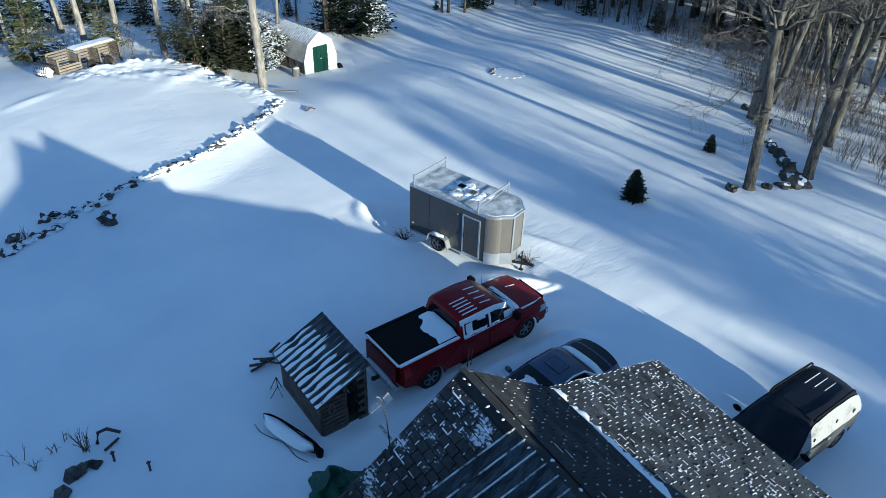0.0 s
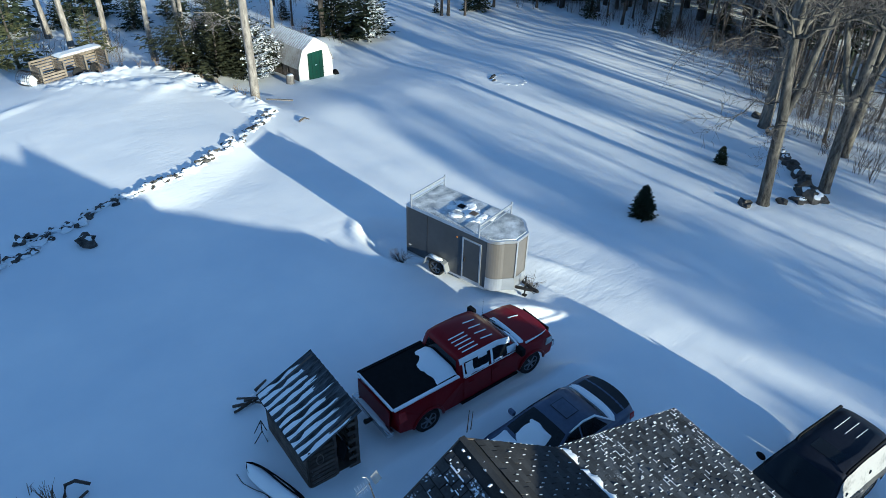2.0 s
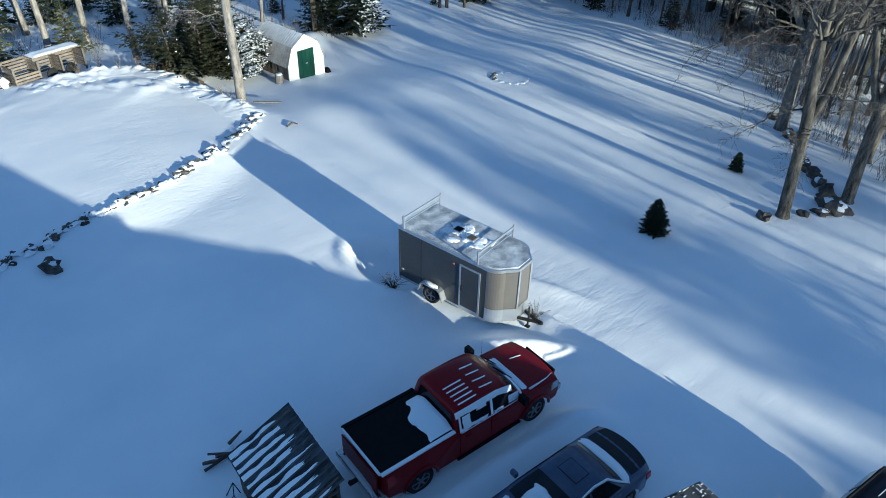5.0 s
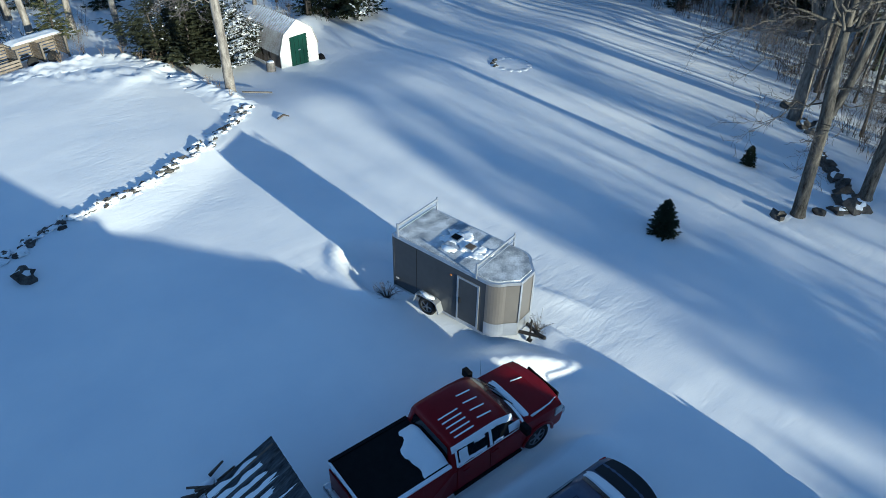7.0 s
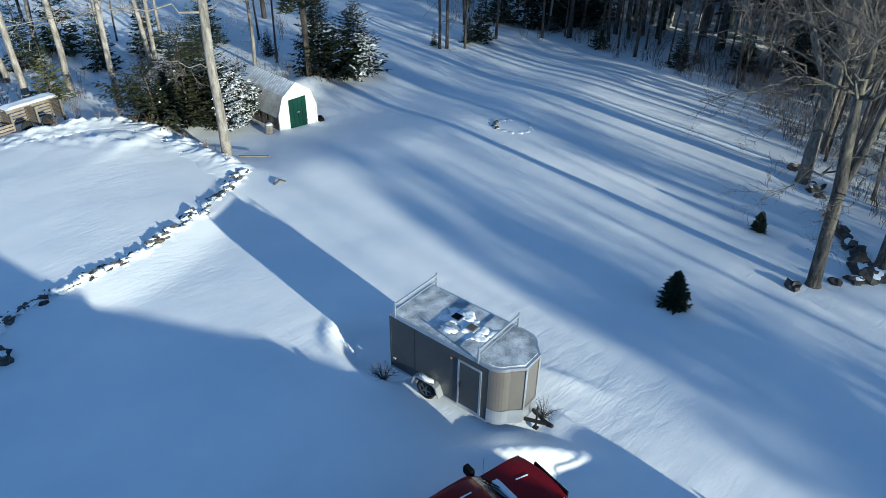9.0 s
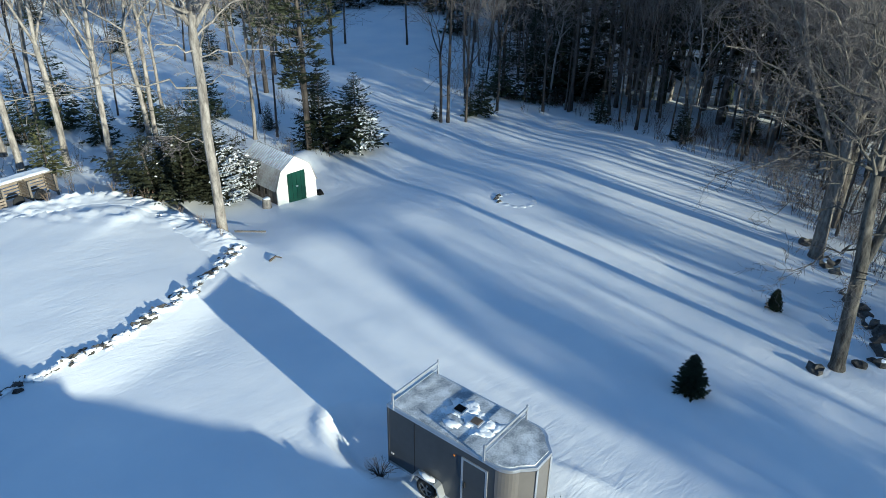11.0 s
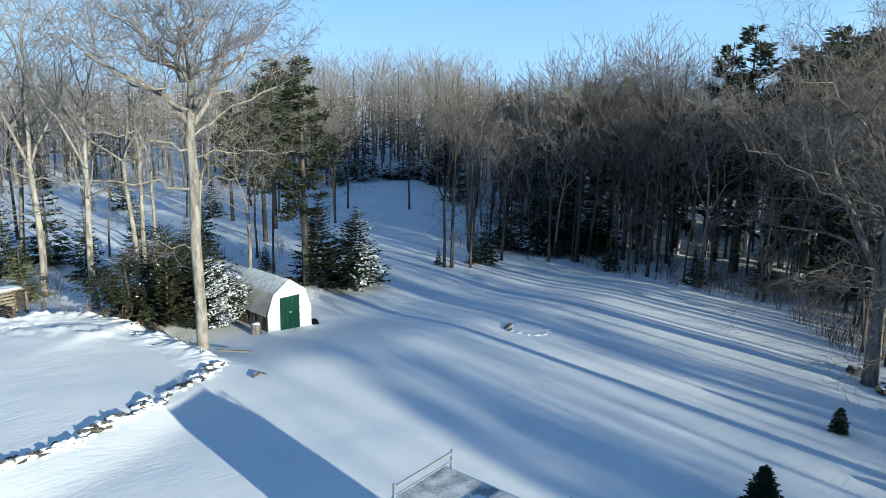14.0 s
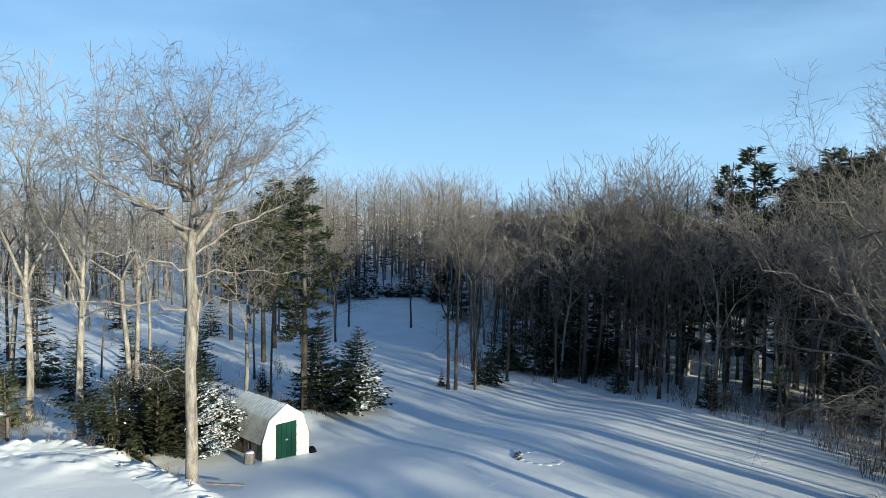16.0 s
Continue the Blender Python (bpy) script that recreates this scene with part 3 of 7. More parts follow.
def pine(name, seed, h, r, needle, label, limbs=48, low=0.4, trunk_r=0.22, sprays=7):
    """A tall pine: bare below, flat ragged layers of sprays above."""
    rng = random.Random(seed)
    ob = thing(name, Matrix.Identity(4), label, "pine")
    tr, nd = Build(), Build()
    tr.tube([(0, 0, -0.4), (0.1, 0, h * 0.4), (0.0, 0.1, h * 0.75), (0, 0, h)], [trunk_r * 1.25, trunk_r * 0.85, trunk_r * 0.5, 0.03], 7)
    for k in range(limbs):
        f = (k // 2 * 2 + 2 * rng.random()) / limbs
        z = h * (low + (0.97 - low) * f)
        prof = (0.5 + 0.8 * f if f < 0.45 else 0.86 - 1.3 * (f - 0.45)) * rng.uniform(0.5, 1.2)
        ln = r * max(0.1, prof)
        a = rng.random() * 6.283
        out, tang = Vector((math.cos(a), math.sin(a), 0)), Vector((-math.sin(a), math.cos(a), 0))
        rise = rng.uniform(-0.25, 0.15) + 0.45 * f
        line = [Vector((0, 0, z)) + out * (ln * t) + Vector((0, 0, ln * (rise * t + 0.14 * t * t))) for t in (0, 0.35, 0.7, 1.0)]
        tr.tube(line, [0.05, 0.036, 0.022, 0.008], 3, cap=False)
        m = max(3, int(sprays * (0.4 + 0.25 * ln)))
        for i in range(m):
            t = 0.25 + 0.75 * (i + rng.random()) / m
            at = min(t * 3, 2.999)
            p = line[int(at)].lerp(line[int(at) + 1], at - int(at))
            for sg in (-1, 1):
                sd = (out * rng.uniform(0.4, 0.9) + tang * sg).normalized()
                reach = ln * rng.uniform(0.12, 0.34) * (1.15 - 0.6 * t) + 0.15
                for q in range(4):
                    c = p + sd * (reach * (0.2 + 0.27 * q)) + Vector((0, 0, rng.uniform(-0.18, 0.22)))
                    for e in range(2):
                        d = (sd + Vector((rng.gauss(0, 0.55), rng.gauss(0, 0.55), rng.uniform(-0.05, 0.5)))).normalized()
                        s = d.cross(Vector((rng.gauss(0, 1), rng.gauss(0, 1), rng.gauss(0, 1)))).normalized()
                        blade(nd, c, d, s, rng.uniform(0.035, 0.07), rng.uniform(0.35, 0.75))
        for e in range(5):
            d = (out + Vector((rng.gauss(0, 0.4), rng.gauss(0, 0.4), rng.uniform(0, 0.5)))).normalized()
            blade(nd, line[3] - out * 0.1, d, d.cross(Vector((0.2, 0.1, 1))).normalized(), 0.08, rng.uniform(0.35, 0.6))
    part("trunk", tr, BARK_DARK, ob, smooth=True)
    part("crown", nd, needle, ob)
    return ob


def put(ob, x, y, scale=1.0, turn=0.0, group="", label="", sink=0.0, tilt=(0, 0)):
    m = pose(x, y, ground(x, y) - sink, tilt[0], tilt[1], turn)
    o = copy_thing(ob, m)
    o.scale = (scale, scale, scale)
    return tagged(o, label, "", group)


def discard(ob):
    for o in (*ob.children_recursive, ob):
        bpy.data.objects.remove(o)


# the large leafless trees by the yard
BIG = dict(depth=4, segs=(10, 7, 4, 3, 2), wob=(0.03, 0.13, 0.2, 0.26, 0.25), lift=(0.01, 0.05, 0.03, 0.03, 0.04), tip=(0.3, 0.25, 0.3, 0.35, 0.4),
           kids=(12, 9, 6, 3), angle=((30, 58), (28, 62), (30, 65), (28, 62)), ratio=((0.44, 0.6), (0.4, 0.62), (0.36, 0.62), (0.4, 0.7)), shrink=(0.22, 0.25, 0.2, 0.2), thin=0.0085)
BIG["from"] = (0.66, 0.25, 0.12, 0.12)
BIG["thick"] = ((0.5, 0.72), (0.4, 0.6), (0.36, 0.52), (0.5, 0.7))


def crooked(rng, a, c, bend, n, jit):
    """A crooked line from a to c that sets off along bend."""
    a, c, bend = Vector(a), Vector(c), Vector(bend)
    m = a + bend * ((c - a).length * 0.5)
    pts = []
    for i in range(n + 1):
        t = i / n
        p = a * (1 - t) ** 2 + m * (2 * t * (1 - t)) + c * t * t
        if 0 < i < n:
            p += Vector((rng.gauss(0, jit), rng.gauss(0, jit), rng.gauss(0, jit)))
        pts.append(p)
    return pts


def spread_tree(name, seed, place, label, trunk, radii, dome, limbs, extra=(), kids=12, bark=None, twig=None, limb_r=0.07, forks=(), group=""):
    """A large open tree: trunk, heavy crooked limbs to a domed crown (centre height, width, height), and a haze of fine twigs."""
    rng = random.Random(seed)
    ob = tagged(thing(name, place, label, "tree"), group=group)
    fine = Build()
    tr = Build().tube(trunk, radii, 12)
    for line, rads in forks:
        tr.tube(line, rads, 9)
    part("trunk", tr, bark, ob, smooth=True)
    cz, w, hh = dome
    lines = []
    starts = [Vector(p) for p in trunk[-4:]]
    for k in range(limbs):
        a = k * 2.39996 + rng.uniform(-0.25, 0.25)
        el = math.asin(min(0.99, 0.04 + 0.96 * (k + 0.5) / limbs))
        rad = rng.uniform(0.82, 1.02)
        end = Vector((w * rad * math.cos(el) * math.cos(a), w * rad * math.cos(el) * math.sin(a), cz + hh * rad * math.sin(el)))
        p0 = min(starts, key=lambda q: abs(q.z - (cz - 2.4 + 2.8 * k / limbs)) + rng.random())
        bend = (Vector((math.cos(a), math.sin(a), 0.1 + math.degrees(el) / 50)).normalized() * 0.45 + (end - p0).normalized()).normalized()
        lines.append((crooked(rng, p0, end, bend, 10, 0.17), limb_r * rng.uniform(0.75, 1.15), kids))
    for line, rads in forks:
        far = Vector(line[-1]) + Vector((line[-1][0], line[-1][1], 0)) * 0.35 + Vector((0, 0, 1.2))
        lines.append((crooked(rng, Vector(line[-2]), far, (far - Vector(line[-2])).normalized(), 8, 0.12), rads[-1] * 1.2, kids))
    for az, z0, z1, ln, r in extra:
        a = radians(az)
        lines.append((crooked(rng, (0, 0, z0), (ln * math.cos(a), ln * math.sin(a), z1), (math.cos(a), math.sin(a), 0.25), 9, 0.16), r, 9))
    for line, r, count in lines:
        lb = Build()
        n = len(line) - 1
        rads = [r * (1 - 0.78 * (i / n) ** 0.8) for i in range(n + 1)]
        lb.tube(line, rads, 7)
        for q in range(count):
            f = (0.22 + 0.78 * (q + rng.random()) / count) * n
            i = min(int(f), n - 1)
            p = line[i].lerp(line[i + 1], f - i)
            d = (line[i + 1] - line[i]).normalized()
            out = (p - Vector((0, 0, cz - 2.5))).normalized()
            d = (d * 0.45 + out * 0.55 + Vector((rng.gauss(0, 0.5), rng.gauss(0, 0.5), rng.gauss(0.1, 0.4)))).normalized()
            stems = []
            grow(rng, stems, p, d, w * rng.uniform(0.2, 0.4) * (0.7 if count < 10 else 1), min(rads[i] * 0.5, 0.034), 2, BIG)
            for sp, sr, lv in stems:
                (lb if lv == 2 else fine).tube(sp, sr, 4 if lv == 2 else 3, cap=False)
        part("limb", lb, bark, ob, smooth=True)
    part("crown", fine, twig, ob, smooth=True)
    return ob


maple = spread_tree("maple_tree", 71, pose(20.7, 36.6, ground(20.7, 36.6)), "tall leafless maple with pale sunlit bark beside the stone wall",
                    [(0, 0, -0.4), (0.02, 0, 0.1), (0.04, 0.03, 2.4), (-0.02, 0.05, 5.0), (0.05, 0.0, 7.6), (0.0, 0.05, 9.4), (0.06, -0.03, 10.6), (0.12, -0.05, 11.8), (0.05, 0.1, 13.2)], [0.42, 0.27, 0.235, 0.225, 0.215, 0.2, 0.17, 0.12, 0.06],
                    (12.7, 5.2, 4.0), 26, ((156, 7.3, 7.6, 7.0, 0.06), (152, 4.9, 5.0, 2.7, 0.032), (-30, 8.6, 8.9, 4.2, 0.04), (170, 9.0, 9.9, 4.2, 0.05), (-20, 7.4, 8.4, 3.0, 0.03)),
                    bark=BARK_PALE, twig=TWIG_MAPLE,
                    forks=(([(0, 0.03, 10.0), (-0.9, 0.4, 11.3), (-2.2, 0.95, 11.9), (-3.4, 1.5, 12.7)], [0.13, 0.1, 0.08, 0.045]), ([(0, 0, 9.8), (0.7, -0.3, 10.9), (1.2, -0.5, 12.2), (2.2, -1.0, 13.0)], [0.13, 0.105, 0.08, 0.045])))
oak = spread_tree("oak_tree", 23, pose(32.75, 11.45, ground(32.75, 11.45), -3.0, -3.0, 0), "large leafless oak with a forked trunk by the field",
                  [(0, 0, -0.4), (0, 0, 0.2), (0.03, 0.02, 2.2), (0.0, 0.0, 4.4), (-0.12, 0.1, 6.2), (-0.2, 0.15, 8.0), (-0.1, 0.1, 10.0)], [0.42, 0.28, 0.25, 0.235, 0.2, 0.15, 0.09],
                  (10.0, 5.0, 5.0), 13, ((150, 5.2, 4.7, 3.2, 0.04), (-60, 5.6, 5.0, 3.6, 0.04), (100, 6.4, 5.9, 3.4, 0.04), (190, 4.2, 3.9, 2.0, 0.028), (330, 4.8, 4.4, 2.8, 0.03)), kids=12, bark=BARK_OAK, twig=TWIG,
                  forks=(([(0, 0, 4.3), (0.5, -0.3, 5.8), (0.9, -0.5, 7.6), (1.3, -0.8, 9.6)], [0.18, 0.16, 0.13, 0.08]),), limb_r=0.07)
for x, y, s, tn, tl in ((36.7, 10.1, 1.0, 130, (0, 2)), (42.4, 11.2, 0.95, 250, (1, 1)), (48.9, 17.2, 0.8, 200, (0, 0))):
    put(oak, x, y, s, tn, "oaks at the field edge", "large dark leafless oak at the edge of the woods", tilt=tl)
spread_tree("oak_tree", 29, pose(42.8, 16.0, ground(42.8, 16.0)), "tall spreading leafless oak with long limbs coloured as sunlit over the field edge",
            [(0, 0, -0.4), (0, 0, 0.2), (0.05, 0.05, 2.5), (0.1, 0.0, 5.0), (0.0, 0.1, 7.5), (0.1, 0.1, 10.0), (0.0, 0.2, 12.5)], [0.5, 0.36, 0.32, 0.3, 0.24, 0.17, 0.09],
            (10.2, 7.4, 8.6), 20, ((101, 6.2, 6.6, 7.2, 0.075), (120, 4.6, 3.8, 5.6, 0.06), (85, 7.4, 8.0, 6.6, 0.06), (140, 5.4, 4.8, 5.0, 0.05), (60, 4.0, 3.2, 4.6, 0.045), (200, 5.0, 4.6, 4.6, 0.045)), kids=12, bark=BARK_OAK_LIT, twig=TWIG,
            forks=(([(0.08, 0, 4.6), (-0.4, 1.2, 7.0), (-0.8, 2.4, 9.6), (-1.1, 3.2, 12.5)], [0.2, 0.17, 0.13, 0.07]), ([(0, 0.1, 6.5), (0.9, -0.6, 9.0), (1.4, -1.2, 12.0)], [0.17, 0.13, 0.07])), limb_r=0.08, group="oaks at the field edge")

# copies of these stand through the woods
protos = [bare_tree("bare_tree", 40 + i, 16.0, 0.12, BARK_DARK, TWIG, "slender leafless tree standing in snow", (0.4, 0.46, 0.34, 0.5)[i], 6, (18, 40), 0.035, skip=0.4) for i in range(4)]
slims = [bare_tree("bare_tree", 60 + i, 14.5, 0.08, BARK_DARK, TWIG, "thin leafless tree standing in snow", (0.46, 0.38, 0.52)[i], 5, (14, 32)) for i in range(3)]
pales = [bare_tree("bare_tree", 80 + i, 15.5, 0.15, BARK_PALE, TWIG_PALE, "pale-barked leafless tree standing in snow", (0.46, 0.52, 0.36)[i], 6, (18, 42), 0.03, fine=0.011, skip=0.2) for i in range(3)]
firs = [spruce("spruce_tree", 100 + i, 9.0, 2.3, NEEDLE, "dark green spruce standing in snow", whorls=20, per=8, blades=6, trunk_r=0.13) for i in range(2)]
pines = [pine("pine_tree", 120 + i, 17.0, 3.0, NEEDLE_PINE, "tall green pine rising over bare trees", limbs=62, low=0.3) for i in range(2)]

rnd = random.Random(5)
CAM = (8.4, 8.6)


def bearing(x, y):
    """Degrees to the right of the way the camera heads, and the distance."""
    dx, dy = x - CAM[0], y - CAM[1]
    return math.degrees(math.atan2(dx, dy)) - 43.8, math.hypot(dx, dy)


def rx(kind, *rows):
    for x, y, s in rows:
        put(kind[rnd.randrange(len(kind))], x, y, s, rnd.random() * 360, "trees of the woods", tilt=(rnd.uniform(-2, 2), rnd.uniform(-2, 2)))


# trees whose places show well
rx(pales, (19.9, 47.9, 1.35), (18.5, 52.2, 1.42), (15.4, 49.8, 1.4), (16.0, 56.0, 1.45), (24.4, 53.5, 1.15), (25.2, 54.6, 1.1), (22.7, 57.0, 1.0), (29.2, 62.5, 0.95), (27.5, 51.5, 1.0), (30.9, 51.0, 0.95), (11.9, 53.6, 1.05), (12.8, 60.0, 1.1), (20.0, 63.0, 1.15))
rx(slims, (32.5, 50.6, 1.0), (25.4, 61.9, 0.9), (32.0, 45.9, 0.85), (34.6, 56.5, 1.05))
rx(protos, (65.0, 73.3, 1.05), (60.4, 79.8, 1.05), (58.7, 80.2, 0.95), (45.1, 46.4, 1.05), (45.6, 46.1, 1.1), (47.1, 45.5, 0.9), (52.3, 46.8, 1.05), (56.0, 44.6, 1.1), (62.3, 24.5, 1.1), (51.5, 70.0, 1.0), (50.0, 79.0, 1.0))
put(pines[0], 32.3, 46.2, 0.86, 40, "pines", "tall thin pine behind the small barn")
put(pines[1], 38.5, 62.0, 0.85, 140, "pines")
put(pines[0], 43.0, 68.0, 0.95, 250, "pines")

# the dense woods to the right of the field
EDGE = [(38.0, 2.0), (41.0, 11.0), (47.5, 18.5), (54.5, 24.0), (55.0, 30.0), (56.0, 36.0), (58.0, 41.5), (52.0, 47.5), (50.0, 52.0), (66.0, 62.0), (78.0, 84.0), (95.0, 110.0)]


def inside_right(x, y):
    """How far a place lies within the woods right of the field."""
    ex = np.interp(y, [p[1] for p in EDGE], [p[0] for p in EDGE])
    return x - ex


count = 0
tries = 0
taken = []
while count < 175 and tries < 20000:
    tries += 1
    x, y = rnd.uniform(38, 118), rnd.uniform(-4, 100)
    dep = inside_right(x, y)
    bg, ds = bearing(x, y)
    if dep < 0.3 or bg > 42 or bg < -2 or ds > 118:
        continue
    if rnd.random() > math.exp(-dep / 16) * (0.5 if dep < 5 else 1.0):
        continue
    if any((x - a) ** 2 + (y - b) ** 2 < 1.2 for a, b in taken):
        continue
    taken.append((x, y))
    count += 1
    kind = rnd.random()
    if kind < 0.13 and dep > 2 and y > 22:
        put(firs[rnd.randrange(2)], x, y, rnd.uniform(0.55, 1.15), rnd.random() * 360, "spruces of the woods")
    elif kind < 0.2 and dep > 10:
        put(pines[rnd.randrange(2)], x, y, rnd.uniform(0.72, 0.95), rnd.random() * 360, "pines")
    else:
        pick = rnd.random()
        kk = slims if pick < 0.42 else (pales if pick < 0.56 else protos)
        put(kk[rnd.randrange(len(kk))], x, y, rnd.uniform(0.92, 1.18) * (0.85 if kk is pales else 1.0), rnd.random() * 360, "trees of the woods", tilt=(rnd.uniform(-3, 3), rnd.uniform(-3, 3)))
for x, y, s in ((58.5, 48.0, 0.95), (60.5, 46.5, 1.05), (62.5, 48.0, 0.9), (57.0, 50.5, 0.8), (64.5, 46.0, 0.9), (50.0, 46.5, 0.55), (57.5, 39.5, 0.4), (56.8, 31.5, 0.42), (60.5, 28.0, 0.55), (45.3, 47.3, 0.17), (48.6, 46.6, 0.28), (33.0, 52.5, 0.25)):
    put(firs[rnd.randrange(2)], x, y, s, rnd.random() * 360, "spruces of the woods")
for x, y, s in ((22.0, 55.8, 0.55), (26.0, 57.5, 0.6), (21.0, 60.5, 0.8), (28.4, 55.2, 0.45), (14.4, 58.0, 0.9), (9.0, 57.0, 0.95), (31.0, 58.0, 0.6), (24.0, 49.2, 0.4), (18.0, 58.5, 0.6)):
    put(firs[rnd.randrange(2)], x, y, s, rnd.random() * 360, "spruces of the woods")
# low snow-laden spruces at the far end of the clearing
laden = spruce("spruce_tree", 260, 3.4, 1.9, NEEDLE, "low spruce heavy with snow beyond the clearing", whorls=10, per=8, blades=5, fine=1.2, snow=2.2, ragged=0.4, taper=0.5)
for bg, ds, s in ((-7.7, 113, 1.1), (-7.0, 115, 1.0), (-6.4, 112, 0.8), (-5.8, 115, 1.1), (-4.4, 114, 0.7), (-3.2, 113, 0.9), (-2.3, 115, 1.1), (-1.5, 113, 0.9), (-0.8, 112, 1.0), (-8.6, 108, 0.8)):
    an = radians(43.8 + bg)
    put(laden, CAM[0] + ds * math.sin(an), CAM[1] + ds * math.cos(an), s, rnd.random() * 360, "snow-laden spruces")
discard(laden)
for x, y, s in ((76.0, 33.0, 1.1), (79.0, 31.0, 1.2), (82.0, 35.0, 1.08), (78.0, 27.5, 1.14), (84.0, 30.0, 1.15), (88.0, 26.0, 1.15), (64.0, 32.0, 1.15), (67.0, 35.0, 1.1), (63.5, 27.0, 1.05), (66.0, 22.0, 1.1)):
    put(pines[rnd.randrange(2)], x, y, s, rnd.random() * 360, "pines")

# the tallest stand, whose crowns swell over the skyline
for k in range(24):
    bg, ds = rnd.uniform(10.5, 19.5), rnd.uniform(60, 84)
    an = radians(43.8 + bg)
    put(protos[k % 4], CAM[0] + ds * math.sin(an), CAM[1] + ds * math.cos(an), rnd.uniform(1.2, 1.36), rnd.random() * 360, "trees of the woods", tilt=(rnd.uniform(-3, 3), rnd.uniform(-3, 3)))

# the open woods to the left
count = 0
while count < 42:
    x, y = rnd.uniform(-12, 75), rnd.uniform(47, 135)
    bg, ds = bearing(x, y)
    if bg < -40 or bg > -8.6 or ds < 45 or ds > 125 or (ds < 75 and rnd.random() < 0.75):
        continue
    count += 1
    kind = rnd.random()
    if kind < 0.16:
        put(firs[rnd.randrange(2)], x, y, rnd.uniform(0.35, 0.8), rnd.random() * 360, "spruces of the woods")
    elif kind < 0.26:
        put(pines[rnd.randrange(2)], x, y, rnd.uniform(0.65, 0.9), rnd.random() * 360, "pines")
    else:
        kk = (pales, protos, slims)[rnd.randrange(3)]
        put(kk[rnd.randrange(len(kk))], x, y, rnd.uniform(0.8, 1.1), rnd.random() * 360, "trees of the woods", tilt=(rnd.uniform(-4, 4), rnd.uniform(-4, 4)))

# unseen trees added south of the yard, whose long shadows cross the field
for x, y, s in ((21.5, -62, 1.3), (23.6, -47, 1.2), (24.5, -38, 1.2), (26.4, -66, 1.3), (27.0, -30, 1.1), (28.8, -44, 1.2), (31.0, -70, 1.3), (33.6, -58, 1.2), (38.0, -60, 1.3), (29.5, -24, 1.2), (31.5, -32, 1.15), (34.5, -18, 1.1), (37.0, -26, 1.2), (40.0, -12, 1.15), (41.5, -22, 1.2), (44.0, -6, 1.1), (46.0, -16, 1.2), (48.5, -9, 1.1), (50.0, -20, 1.2), (52.0, -3, 1.2), (54.0, -13, 1.1), (57.0, -8, 1.2), (60.0, -16, 1.2), (39.0, 2.0, 1.0), (43.5, 4.5, 1.1), (47.5, 6.5, 1.1), (51.0, 3.0, 1.1), (55.0, 9.0, 1.1), (50.5, 12.0, 1.0)):
    kk = (protos, slims)[rnd.random() < 0.85]
    put(kk[rnd.randrange(len(kk))], x, y, s, rnd.random() * 360, "trees of the woods")
for x, y, s in ((22.4, -68, 1.15), (24.2, -76, 1.2), (36.0, -50, 1.1), (57.0, -25, 1.1), (61.0, -30, 1.2)):
    put(pines[rnd.randrange(2)], x, y, s, rnd.random() * 360, "pines")

# more unseen firs, added for the shade they throw on the snow
for x, y, s in ((23.4, -28, 1.2), (25.0, -34, 1.3), (26.6, -26, 1.15), (28.0, -31, 1.2), (24.4, -41, 1.4), (27.2, -43, 1.35), (29.4, -37, 1.2)):
    put(firs[rnd.randrange(2)], x, y, s, rnd.random() * 360, "spruces of the woods")
# unseen firs added to keep the woods floor on the right in shade
for k in range(8):
    put(firs[rnd.randrange(2)], rnd.uniform(58, 100), rnd.uniform(-28, 6), rnd.uniform(1.2, 1.7), rnd.random() * 360, "spruces of the woods")

# thirteen unseen firs added to shade the snow beside the SUV
for k in range(13):
    put(firs[rnd.randrange(2)], 17.0 + 0.58 * k, -45 + rnd.uniform(-1.5, 1.5), rnd.uniform(0.96, 1.06), rnd.random() * 360, "spruces of the woods")
for k in range(7):
    put(firs[rnd.randrange(2)], rnd.uniform(68, 90), rnd.uniform(14, 36), rnd.uniform(1.2, 1.5), rnd.random() * 360, "spruces of the woods")
for k in range(8):
    put(pines[rnd.randrange(2)], rnd.uniform(64, 84), rnd.uniform(14, 34), rnd.uniform(1.0, 1.15), rnd.random() * 360, "pines")

for k in range(30):
    y = rnd.uniform(7, 27)
    x = float(np.interp(y, [p[1] for p in EDGE], [p[0] for p in EDGE])) + rnd.uniform(1.0, 13.0)
    put(slims[rnd.randrange(3)], x, y, rnd.uniform(0.85, 1.2), rnd.random() * 360, "trees of the woods", tilt=(rnd.uniform(-4, 4), rnd.uniform(-4, 4)))

# unseen blunt row, added to block the sun from the snow south of the SUV
shade_row = spruce("spruce_tree", 270, 9.2, 2.3, NEEDLE, "unseen blunt spruce in a row added to shade the snow", whorls=26, per=11, blades=6, fine=1.3, taper=0.22, base=0.3)
for k in range(8):
    put(shade_row, 13.6 + 0.75 * k, -45 + rnd.uniform(-1.0, 1.0), rnd.uniform(0.96, 1.0), rnd.random() * 360, "spruces of the woods")
discard(shade_row)

